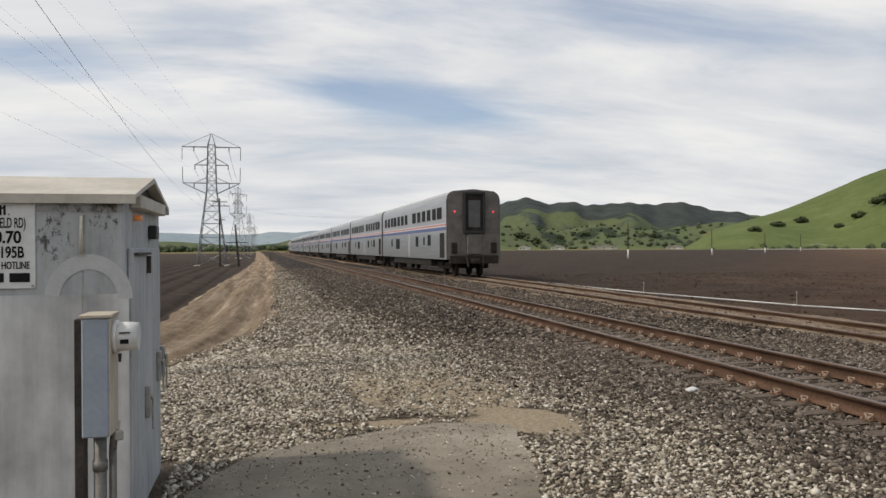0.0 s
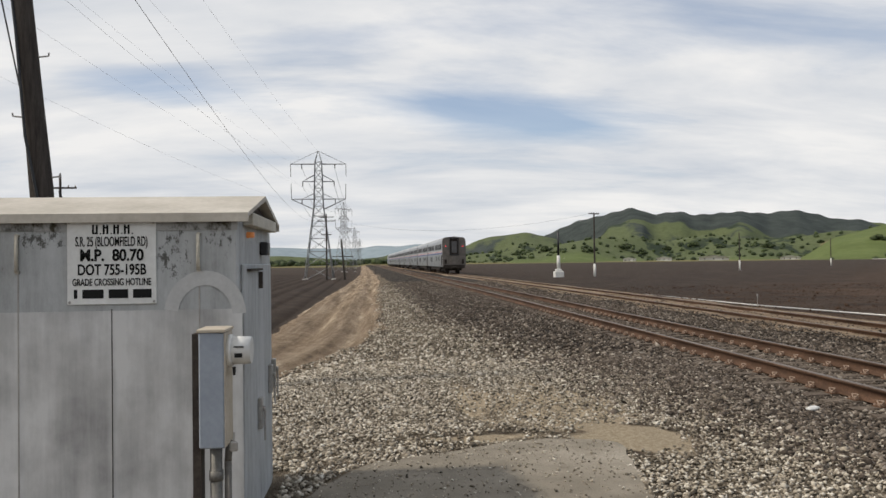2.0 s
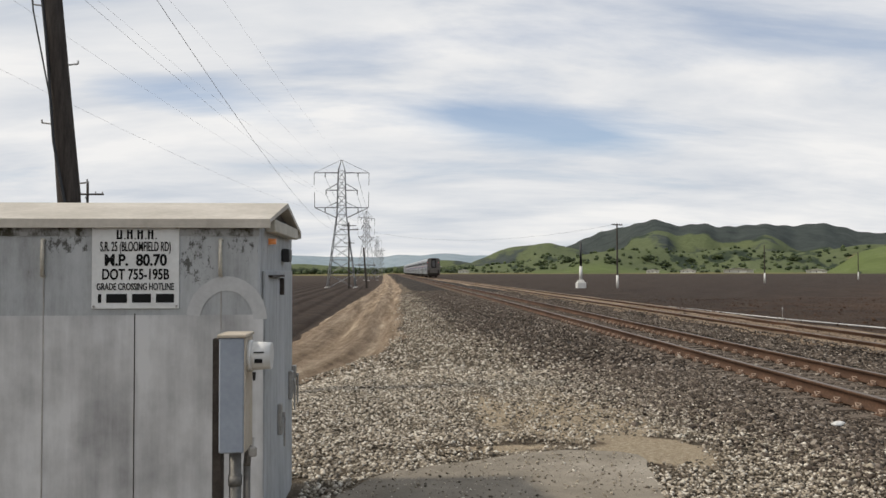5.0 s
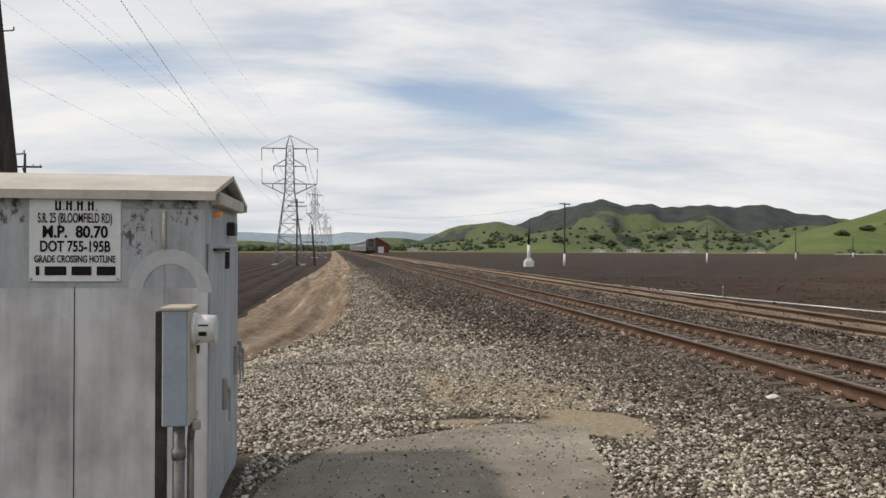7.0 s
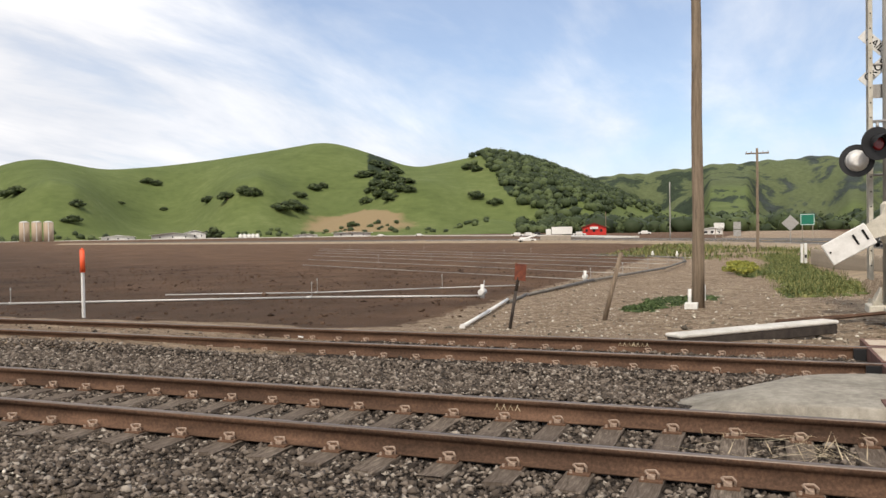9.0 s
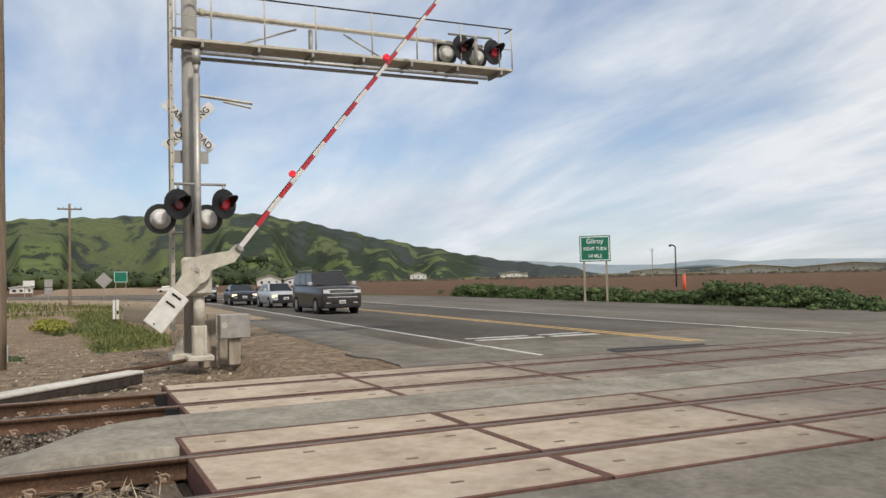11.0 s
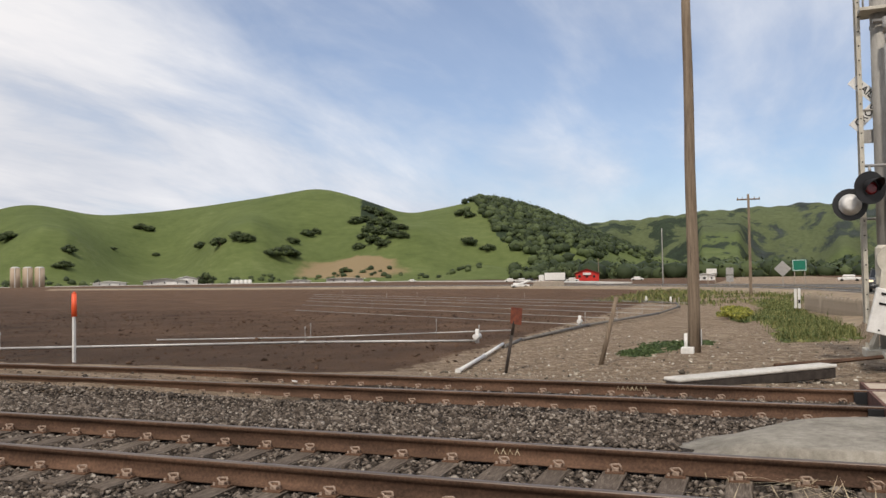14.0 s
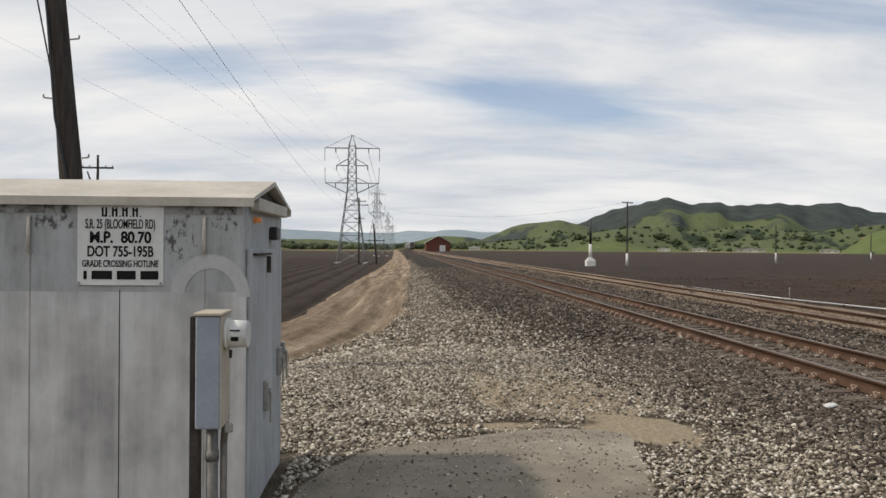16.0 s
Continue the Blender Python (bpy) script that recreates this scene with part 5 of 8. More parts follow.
def apron_wedge():
    """A lumpy tongue of poured asphalt that runs out along the rail."""
    nx, ny = 22, 20
    v, f = [], []
    for i in range(nx + 1):
        x = 8.32 + 1.96 * i / nx
        reach = float(wedge_reach(x)) + 0.07 * float(wavy(x * 6, 2.0, 3))
        for j in range(ny + 1):
            a = j / ny
            y = -1.35 + (reach + 1.35) * a
            crown = math.sin(math.pi * min(max((x - 8.32) / 1.96, 0.0), 1.0)) ** 0.4
            z = -0.017 - 0.05 * (1 - crown) * a - 0.19 * float(step(a, 0.5, 1.0)) ** 1.2 + 0.012 * float(wavy(x * 5, y * 5, 4)) * a
            v.append((x, y, z))
    for i in range(nx):
        for j in range(ny):
            k = i * (ny + 1) + j
            f.append((k, k + ny + 1, k + ny + 2, k + 1))
    ring = [j for j in range(ny + 1)] + [(i * (ny + 1)) + ny for i in range(1, nx + 1)] + [nx * (ny + 1) + j for j in range(ny - 1, -1, -1)] + [i * (ny + 1) for i in range(nx - 1, 0, -1)]
    base = len(v)
    for k in ring:
        v.append((v[k][0], v[k][1], -0.38))
    n = len(ring)
    bm = B()
    vs = [bm.verts.new(p) for p in v]
    for q in f:
        bm.faces.new([vs[k] for k in q])
    for k in range(n):
        bm.faces.new((vs[ring[k]], vs[ring[(k + 1) % n]], vs[base + (k + 1) % n], vs[base + k]))
    bmesh.ops.recalc_face_normals(bm, faces=bm.faces)
    for q in bm.faces:
        q.smooth = True
    tagged(part("pavement_wedge", bm, M_RAMP, None), "rough poured asphalt ramp beside the rail", "pavement", kind="structure")


apron_wedge()

ROAD_IN, ROAD_MID = 16.2, 58.0


def road_line(s):
    """Centre of the state road at s metres along, and its heading."""
    if s < ROAD_MID:
        return s, -13.55 - 0.018 * (s - 15), math.atan(-0.018)
    r = 95.0
    a0 = -0.018
    a = (s - ROAD_MID) / r
    a = min(a, 1.25)
    rest = max(0.0, s - ROAD_MID - 1.25 * r)
    cx, cy = ROAD_MID, -13.55 - 0.018 * (ROAD_MID - 15) + r
    x, y = cx + r * math.sin(a), cy - r * math.cos(a)
    return x + rest * math.cos(a), y + rest * math.sin(a), a + a0


def strip(name, s0, s1, off0, off1, z, material, parent=None, label="", lift=0.0):
    n = max(2, int((s1 - s0) / 3))
    v, f = [], []
    for k in range(n + 1):
        x, y, h = road_line(s0 + (s1 - s0) * k / n)
        for o in (off0, off1):
            for zz in (z, z - 0.16 if not lift else z - lift):
                v.append((x - math.sin(h) * o, y + math.cos(h) * o, zz))
    for k in range(n):
        a = k * 4
        f += [(a, a + 4, a + 6, a + 2), (a + 1, a + 3, a + 7, a + 5), (a, a + 1, a + 5, a + 4), (a + 2, a + 6, a + 7, a + 3)]
    f += [(0, 2, 3, 1), (n * 4, n * 4 + 1, n * 4 + 3, n * 4 + 2)]
    ob = new(name, raw_mesh(name, v, f, material))
    ob.parent = parent
    return tagged(ob, label)


road = strip("road", 16.5, 330, -14.2, 6.0, -0.065, M_ASPHALT, None, "dark grey two-lane road curving away across the valley")
tagged(road, category="road", kind="structure")
M_LANE = asphalt_material("dark_lane_asphalt", ((0.062, 0.057, 0.051), (0.104, 0.095, 0.085), (0.165, 0.151, 0.135)))
strip("lane", 18.2, 330, -4.3, 4.55, -0.061, M_LANE, road, "darker resurfaced lanes", 0.1)
strip("edge_line", 14.2, 200, 4.60, 4.73, -0.056, M_LINE, road, "white edge line", 0.012)
strip("edge_line", 14.4, 200, -4.33, -4.20, -0.056, M_LINE, road, "white edge line", 0.012)
strip("centre_line", 15.0, 200, 0.07, 0.21, -0.056, M_YELLOW, road, "double yellow line", 0.012)
strip("centre_line", 15.0, 200, -0.24, -0.10, -0.056, M_YELLOW, road, "double yellow line", 0.012)
strip("stop_line", 18.25, 18.6, 0.5, 1.95, -0.055, M_LINE, road, "white stop line", 0.012)
strip("stop_line", 18.25, 18.6, 2.2, 4.1, -0.055, M_LINE, road, "white stop line", 0.012)
strip("stop_line", 18.95, 19.2, 0.6, 1.95, -0.055, M_LINE, road, "white stop line", 0.012)
strip("stop_line", 18.95, 19.2, 2.3, 4.1, -0.055, M_LINE, road, "white stop line", 0.012)


strip("shoulder", 16.3, 34.5, 5.9, 7.7, -0.062, M_APRON, road, "dusty grey asphalt shoulder")
for x0, y0, x1, y1 in ((13.85, -10.4, 13.62, -13.0), (14.3, -10.5, 14.05, -12.9), (13.85, -10.4, 14.3, -10.5)):
    part("tar_seam", beam(B(), (x0, y0, -0.072), (x1, y1, -0.072), 0.07), M_BLACK, road, "black tar seam")


def road_bank():
    """Tan dirt bank from the road's edge down to the field."""
    v, f = [], []
    for k in range(76):
        x, y, h = road_line(34 + k * 4.0)
        for o, z in ((5.95, -0.075), (7.2, -0.13), (10.5, -0.75)):
            o += 0.25 * float(wavy(k * 0.9, o, 2)) * (o > 6)
            v.append((x - math.sin(h) * o, y + math.cos(h) * o, z))
    for k in range(75):
        for j in range(2):
            a = k * 3 + j
            f.append((a, a + 3, a + 4, a + 1))
    ob = new("road_bank", raw_mesh("road_bank", v, f, worn("bank_dirt", (0.17, 0.125, 0.08), (0.36, 0.285, 0.195), 0.8), None, True))
    tagged(ob, "tan dirt bank beside the curving road", "road bank", kind="structure")


road_bank()


def far_road():
    bm = B()
    for (az, d), (az2, d2) in zip(((33, 585), (50, 560), (66, 470), (75, 300)), ((50, 560), (66, 470), (75, 300), (81, 190))):
        p, q = Vector((*polar(az, d), -0.4)), Vector((*polar(az2, d2), -0.4))
        s = (q - p).normalized().cross(Vector((0, 0, 1))) * 4
        vs = [bm.verts.new(c) for c in (p + s, q + s, q - s, p - s)]
        f = bm.faces.new(vs)
        r = bmesh.ops.extrude_face_region(bm, geom=[f])
        for v in r["geom"]:
            if isinstance(v, bmesh.types.BMVert):
                v.co.z += 0.35
    bmesh.ops.recalc_face_normals(bm, faces=bm.faces)
    tagged(part("road_far", bm, M_CONCRETE, None), "pale farm road along the foot of the hills", "road", kind="structure")


far_road()


# ---- signal cabinet ----
def build_cabinet():
    x1, y0, y1, g = -1.0, 5.22, 6.85, -0.2
    x0, top = -3.35, 1.975
    t = thing("signal_cabinet", (0, 0, 0), "grey painted steel signal cabinet streaked with mould and chalk", "equipment cabinet")
    bm = B()
    box(bm, (x0, y0, g + 0.06), (x1, y1, top), 0.012)
    part("body", bm, M_CABINET, t)
    bm = B()
    box(bm, (x0 + 0.02, y0 + 0.03, g - 0.1), (x1 - 0.02, y1 - 0.03, g + 0.075))
    part("plinth", bm, M_DARKSTEEL, t, "dark steel plinth")
    # shallow gabled roof with a turned-down lip
    ym = (y0 + y1) / 2
    o, r = 0.05, 0.19
    bm = B()
    prism(bm, [(y0 - o, top - 0.035), (y0 - o, top + 0.02), (ym, top + r), (y1 + o, top + 0.02), (y1 + o, top - 0.035), (y1 + o - 0.03, top - 0.035), (y1 + o - 0.03, top), (ym, top + r - 0.035), (y0 - o + 0.03, top), (y0 - o + 0.03, top - 0.035)],
          "x", x0 - o, x1 + 0.072)
    part("roof", bm, M_ROOF, t, "pale tan roof with turned-down edges")
    bm = B()
    box(bm, (x0, y0 - 0.007, top - 0.085), (x1, y0 - 0.001, top - 0.002))
    part("eave_strip", bm, M_EAVE, t, "mould-blackened strip under the eave")
    # Dark sheet added in place of the shade inside the open gable.
    bm = B()
    prism(bm, [(y0 + 0.06, top + 0.003), (ym, top + r - 0.045), (y1 - 0.06, top + 0.003)], "x", x1 - 0.03, x1 + 0.004)
    part("gable_shadow_board", bm, M_DARKSTEEL, t, "dark sheet standing for the shade in the open gable")
    bm = B()
    box(bm, (x1 + 0.004, y0 + 0.2, top - 0.05), (x1 + 0.07, y1 - 0.15, top + 0.035), 0.006)
    part("gable_vent", bm, M_CREAM, t, "pale vent hood")
    # upper band of newer paint, seams and lifting straps on the front
    for xs in (-2.31, -1.235):
        bm = B()
        box(bm, (xs - 0.004, y0 - 0.005, g + 0.1), (xs + 0.004, y0 - 0.001, top - 0.1))
        part("seam", bm, M_GALV, t)
        bm = B()
        tube(bm, (xs, y0 - 0.03, top - 0.11), (xs, y0 - 0.03, top - 0.33), 0.012, 0.012, 8)
        tube(bm, (xs, y0 - 0.03, top - 0.11), (xs, y0, top - 0.11), 0.012, 0.012, 8)
        tube(bm, (xs, y0 - 0.03, top - 0.33), (xs, y0, top - 0.33), 0.012, 0.012, 8)
        part("lifting_bar", bm, M_CREAM, t)
    bm = B()
    box(bm, (-1.763, y0 - 0.005, g + 0.1), (-1.757, y0 - 0.001, 1.41))
    part("seam", bm, M_DARKSTEEL, t)
    bm = B()
    box(bm, (x0, y0 - 0.0035, g + 0.1), (-0.975, y0 - 0.0008, 1.40))
    s = Shader("chalked_lower_paint", 0.65)
    st = s.noise(8, 6, 0.65, (1, 1, 0.08))
    s.color(s.ramp(s.math("ADD", s.math("MULTIPLY", st, 0.34), s.math("MULTIPLY", s.noise(2.2, 6, 0.6, (1, 1, 0.8)), 0.66)), (0.35, (0.30, 0.295, 0.29)), (0.47, (0.44, 0.435, 0.425)), (0.60, (0.60, 0.595, 0.585))))
    part("lower_skin", bm, s.mat, t, "chalky paler lower sheet")
    # sprayed arch of paint round the meter
    bm = B()
    ring = [(math.cos(a), math.sin(a)) for a in np.linspace(0.05, math.pi * 0.95, 18)]
    prism(bm, [(-1.20 + 0.25 * c, 1.36 + 0.28 * q) for c, q in ring] + [(-1.20 + 0.165 * c, 1.36 + 0.19 * q) for c, q in ring[::-1]], "y", y0 - 0.0055, y0 - 0.004)
    part("paint_arch", bm, worn("faint_overspray", (0.42, 0.42, 0.415), (0.56, 0.56, 0.55), 4), t, "faint arch of pale overspray")
    # side door
    bm = B()
    box(bm, (x1 + 0.001, y0 + 0.10, g + 0.14), (x1 + 0.018, y1 - 0.10, top - 0.30), 0.006)
    door = part("door", bm, M_CABINET, t, "plain grey side door")
    for yy, zz in ((5.95, 0.62), (6.55, 0.78), (6.75, 0.80)):
        bm = B()
        box(bm, (x1 + 0.018, yy - 0.035, zz - 0.11), (x1 + 0.05, yy + 0.035, zz + 0.11), 0.006)
        tube(bm, (x1 + 0.05, yy, zz + 0.03), (x1 + 0.07, yy, zz + 0.03), 0.018, 0.018, 8)
        tube(bm, (x1 + 0.06, yy + 0.03, zz + 0.03), (x1 + 0.06, yy + 0.03, zz - 0.2), 0.008, 0.008, 6)
        part("latch", bm, M_GALV, door, "steel hasp with padlock")
    bm = B()
    box(bm, (x1 + 0.018, y0 + 0.25, 1.63), (x1 + 0.045, y0 + 0.85, 1.645))
    box(bm, (x1 + 0.018, y0 + 0.8, 1.5), (x1 + 0.045, y0 + 0.84, 1.62))
    part("rain_strip", bm, M_DARKSTEEL, t)
    bm = B()
    tube(bm, (x1, y0 + 0.38, 1.87), (x1 + 0.05, y0 + 0.38, 1.87), 0.022, 0.018, 10)
    part("indicator_lamp", bm, M_AMBER, t, "small glowing amber lamp")
    bm = B()
    box(bm, (x1, y0 + 1.0, 1.74), (x1 + 0.06, y0 + 1.16, 1.84), 0.01)
    part("socket_box", bm, M_BLACK, t, "small black box")
    # notice
    sign = thing("notice_sign", (-1.755, y0 - 0.012, 1.70), "white notice sign with black lettering on the cabinet", "sign")
    bm = B()
    box(bm, (-0.265, 0, -0.26), (0.265, 0.008, 0.255), 0.003)
    plate = part("plate", bm, M_SIGNWHITE, sign)
    for sx in (-0.25, 0.25):
        for sz in (-0.245, 0.24):
            bm = B()
            tube(bm, (sx, 0, sz), (sx, -0.006, sz), 0.008, 0.008, 8)
            part("rivet", bm, M_GALV, sign)
    face = lambda x, z: pose(x, -0.002, z, 90, 0, 0)
    bm = B()
    for k in range(4):
        xx = -0.098 + k * 0.063
        box(bm, (xx - 0.018, -0.002, 0.17), (xx - 0.006, 0.0, 0.228))
        box(bm, (xx + 0.004, -0.002, 0.17), (xx + 0.016, 0.0, 0.228))
        box(bm, (xx - 0.006, -0.002, 0.205 if k else 0.17), (xx + 0.004, 0.0, 0.216 if k else 0.181))
        box(bm, (xx + 0.028, -0.002, 0.17), (xx + 0.036, 0.0, 0.178))
    part("company_marks", bm, M_INK, sign, "row of plain black marks")
    words("S.R. 25 (BLOOMFIELD RD)", 0.083, face(0, 0.122), M_INK, sign, squeeze=0.46, bold=0.001)
    words("M.P.  80.70", 0.098, face(0, 0.038), M_INK, sign, squeeze=0.86, bold=0.003)
    words("DOT 755-195B", 0.092, face(0, -0.05), M_INK, sign, squeeze=0.70, bold=0.002)
    words("GRADE CROSSING HOTLINE", 0.060, face(0, -0.125), M_INK, sign, squeeze=0.61, bold=0.001)
    for a, b in ((-0.225, -0.205), (-0.175, -0.05), (-0.02, 0.095), (0.125, 0.235)):
        part("number_bar", box(B(), (a, -0.002, -0.222), (b, 0, -0.168)), M_INK, sign, "black bar")
    # meter box on a conduit, standing free before the cabinet
    m = thing("meter_box", (-0.927, 4.23, 0.332), "blue-grey electric meter box on a steel conduit", "meter box")
    bm = B()
    box(bm, (-0.118, -0.09, 0.53), (0.03, 0.17, 1.215), 0.008)
    part("box", bm, M_BOX, m)
    bm = B()
    box(bm, (0.03, -0.085, 0.535), (0.037, 0.165, 1.21))
    part("side_panel", bm, M_BOXTOP, m, "rust-tinged cream side")
    bm = B()
    box(bm, (-0.128, -0.10, 1.215), (0.045, 0.18, 1.235), 0.004)
    part("lid", bm, M_BOXTOP, m, "tan lid")
    bm = B()
    box(bm, (-0.178, 0.02, -0.7), (-0.128, 0.125, 1.2))
    part("back_channel", bm, M_DARKSTEEL, m)
    bm = B()
    tube(bm, (0.036, 0.04, 1.095), (0.175, 0.04, 1.095), 0.088, 0.082, 24)
    tube(bm, (0.036, 0.04, 1.095), (0.062, 0.04, 1.095), 0.098, 0.098, 24)
    meter = part("meter", bm, M_WHITE, m, "round white electric meter")
    bm = B()
    box(bm, (0.085, -0.052, 1.06), (0.13, -0.040, 1.085))
    box(bm, (0.08, -0.050, 1.12), (0.14, -0.038, 1.127))
    part("dial", bm, M_INK, meter)
    bm = B()
    tube(bm, (0.075, 0.0, 1.0), (0.075, 0.0, 0.95), 0.012, 0.008, 6)
    part("seal", bm, M_BLACK, m)
    bm = B()
    box(bm, (0.05, -0.05, 0.50), (0.10, -0.03, 0.56), 0.008)
    tube(bm, (0.075, -0.04, 0.56), (0.075, -0.02, 0.61), 0.007, 0.007, 6)
    part("padlock", bm, M_GALV, m)
    bm = B()
    tube(bm, (-0.045, 0.05, -0.75), (-0.045, 0.05, 0.55), 0.036, 0.036, 14)
    tube(bm, (-0.045, 0.05, 0.31), (-0.045, 0.05, 0.37), 0.042, 0.042, 14)
    part("conduit", bm, M_CONDUIT, m, "dull dark grey conduit")
    bm = B()
    tube(bm, (0.02, 0.08, -0.75), (0.02, 0.08, 0.42), 0.022, 0.022, 8)
    tube(bm, (0.02, 0.08, 0.42), (0.03, 0.08, 0.54), 0.022, 0.022, 8)
    part("cable", bm, M_HOSE, m)
    for ob in m.children_recursive:
        ob.data.transform(Matrix.Diagonal((0.83, 0.83, 0.83, 1)))

build_cabinet()


# ---- poles, towers, wires ----
def crossarm(bm, z, w, turn, mat=0, depth=0.09):
    c, s = math.cos(turn), math.sin(turn)
    beam(bm, (-w * c, -w * s, z), (w * c, w * s, z), depth, mat=mat)


def pole(name, x, y, z0, h, r, label, arms=(), lean=(0, 0), white=0.0, material=None, turn=0.0, group="utility poles"):
    t = thing(name, (x, y, z0), label, "utility pole", group)
    material = material or M_DARKPOLE
    n = 8
    bm = limb(B(), [(lean[0] * k / n + 0.06 * r * math.sin(k * 2.2 + x), lean[1] * k / n + 0.06 * r * math.sin(k * 1.7 + y), h * k / n - (0.5 if k == 0 else 0)) for k in range(n + 1)],
              [r * (1 - 0.3 * k / n) for k in range(n + 1)])
    part("shaft", bm, material, t)
    if white:
        bm = B()
        tube(bm, (0, 0, -0.1), (lean[0] * white / h, lean[1] * white / h, white), r * 1.25, r * 1.2, 10)
        part("white_base", bm, M_WHITE, t, "white painted base")
    for z, w in arms:
        bm = B()
        crossarm(bm, z, w, turn)
        arm = part("crossarm", bm, material, t)
        arm.matrix_basis = pose(lean[0] * z / h, lean[1] * z / h, 0)
        for k in (-0.92, -0.5, 0.5, 0.92):
            bm = B()
            px, py = math.cos(turn) * w * k, math.sin(turn) * w * k
            tube(bm, (px, py, z + 0.04), (px, py, z + 0.2), 0.045, 0.03, 7)
            part("insulator", bm, M_GALV, arm)
    return t


def build_poles():
    # the big leaning pole behind the cabinet
    x, y = polar(-21.7, 13.6)
    t = thing("leaning_utility_pole", (x + 0.30, y, -1.0), "dark weathered leaning utility pole with cable risers", "utility pole", "utility poles")
    bm = limb(B(), [(-0.11 * k - 0.02 * math.sin(k * 1.3), 0.02 * math.sin(k), k * 1.3 - (0.4 if k == 0 else 0)) for k in range(9)], [0.176 - 0.006 * k + 0.008 * math.sin(k * 2.6) for k in range(9)], 14)
    part("shaft", bm, M_DARKPOLE, t)
    for k in range(9):
        s = -1 if k % 2 else 1
        z = 2.2 + k * 0.9
        bm = B()
        tube(bm, (-0.085 * z + s * 0.12, 0, z), (-0.085 * z + s * 0.30, 0, z + 0.02), 0.012, 0.012, 6)
        tube(bm, (-0.085 * z + s * 0.30, 0, z + 0.02), (-0.085 * z + s * 0.30, 0, z + 0.07), 0.012, 0.012, 6)
        part("step_bolt", bm, M_GALV, t)
    bm = B()
    tube(bm, (0.0, -0.18, 0), (-0.29, -0.17, 3.45), 0.05, 0.05, 8)
    part("riser_pipe", bm, M_GALV, t, "grey riser pipe")
    bm = B()
    p = [(-0.24, -0.19, 3.4), (-0.47, -0.18, 4.6), (-0.61, -0.15, 6.2), (-0.78, -0.1, 7.6), (-0.98, -0.1, 9.6)]
    for q, r in zip(p, p[1:]):
        tube(bm, q, r, 0.022, 0.022, 6)
    p = [(-0.46, -0.12, 4.8), (-0.82, -0.1, 6.6), (-0.97, -0.1, 8.2), (-0.96, -0.1, 9.9)]
    for q, r in zip(p, p[1:]):
        tube(bm, q, r, 0.012, 0.012, 5)
    p = [(0.0, -0.05, 3.2), (0.07, -0.05, 3.5), (-0.04, -0.05, 3.8)]
    for q, r in zip(p, p[1:]):
        tube(bm, q, r, 0.012, 0.012, 5)
    part("cable", bm, M_BLACK, t)

    def P(az, d, z0, h, r, label, **k):
        px, py = polar(az, d)
        return pole("utility_pole", px, py, z0, h, r, label, **k)

    P(-20.2, 62, -1.5, 9.5, 0.12, "dark far utility pole with one crossarm", arms=((8.6, 1.1),))
    P(-3.1, 146, -1.55, 12.0, 0.16, "dark utility pole with stacked crossarms by the tower", arms=((11.4, 1.3), (10.7, 1.6), (8.3, 0.9)))
    P(-1.85, 150, -1.55, 7.6, 0.2, "leaning dark wooden pole with a crossarm", arms=((4.4, 1.9),), lean=(-0.6, 0))
    P(0.25, 130, -0.7, 1.6, 0.05, "small dark marker stake beside the track")
    P(15.55, 105, -0.45, 8.1, 0.13, "wooden field pole with white base and crossarm", arms=((7.95, 1.0),), white=1.6, turn=0.6)
    P(25.05, 148, -0.45, 6.4, 0.12, "wooden field pole with a white base", white=1.7)
    P(30.54, 212, -0.45, 6.4, 0.13, "wooden field pole with a white base", white=1.7)
    P(33.86, 290, -0.45, 6.6, 0.14, "wooden field pole with a white base", white=1.7)
    P(36.0, 380, -0.45, 7.4, 0.15, "wooden field pole with a white base", white=1.6)
    # thick white footing with a dark mast
    x, y = polar(13.07, 102)
    t = thing("signal_post", (x, y, -0.45), "slim dark mast on a white concrete footing", "post")
    bm = B()
    box(bm, (-0.55, -0.55, -0.2), (0.55, 0.55, 0.75), 0.06)
    box(bm, (-0.36, -0.36, 0.75), (0.36, 0.36, 1.0), 0.05)
    part("footing", bm, M_WHITE, t)
    bm = B()
    tube(bm, (0, 0, 0.9), (0, 0, 2.7), 0.22, 0.19, 10)
    part("white_base", bm, M_WHITE, t)
    bm = B()
    tube(bm, (0, 0, 2.7), (0, 0, 5.7), 0.15, 0.13, 8)
    part("mast", bm, M_BLACK, t)
    # the tall pole by the crossing
    t = pole("tall_utility_pole", 22.3, 1.44, -0.35, 9.75, 0.165, "tall weathered wooden utility pole with a dark crossarm", arms=((9.5, 1.1),), material=M_POLE, turn=1.48)
    bm = B()
    tube(bm, (-0.35, 0.2, -0.1), (-0.35, 0.2, 0.42), 0.045, 0.045, 8)
    box(bm, (-0.5, 0.0, -0.1), (-0.15, 0.32, 0.06), 0.01)
    part("pipe_stub", bm, M_WHITE, t, "white pipe stub at its foot")
    bm = B()
    box(bm, (-0.17, -0.175, 0.1), (0.1, -0.165, 0.5), 0.004)
    part("guard_plate", bm, M_WHITE, t)
    P(89.8, 75, -0.6, 9.0, 0.14, "grey wooden utility pole with one crossarm", arms=((8.55, 0.95),), material=M_POLE, turn=1.6)
    P(84.2, 160, -0.6, 10.9, 0.13, "slim roadside lamp pole", material=M_GALV)
    P(79.9, 330, -0.6, 9.0, 0.2, "slim pole beside the far building", material=M_POLE)
    x, y = polar(130.3, 115)
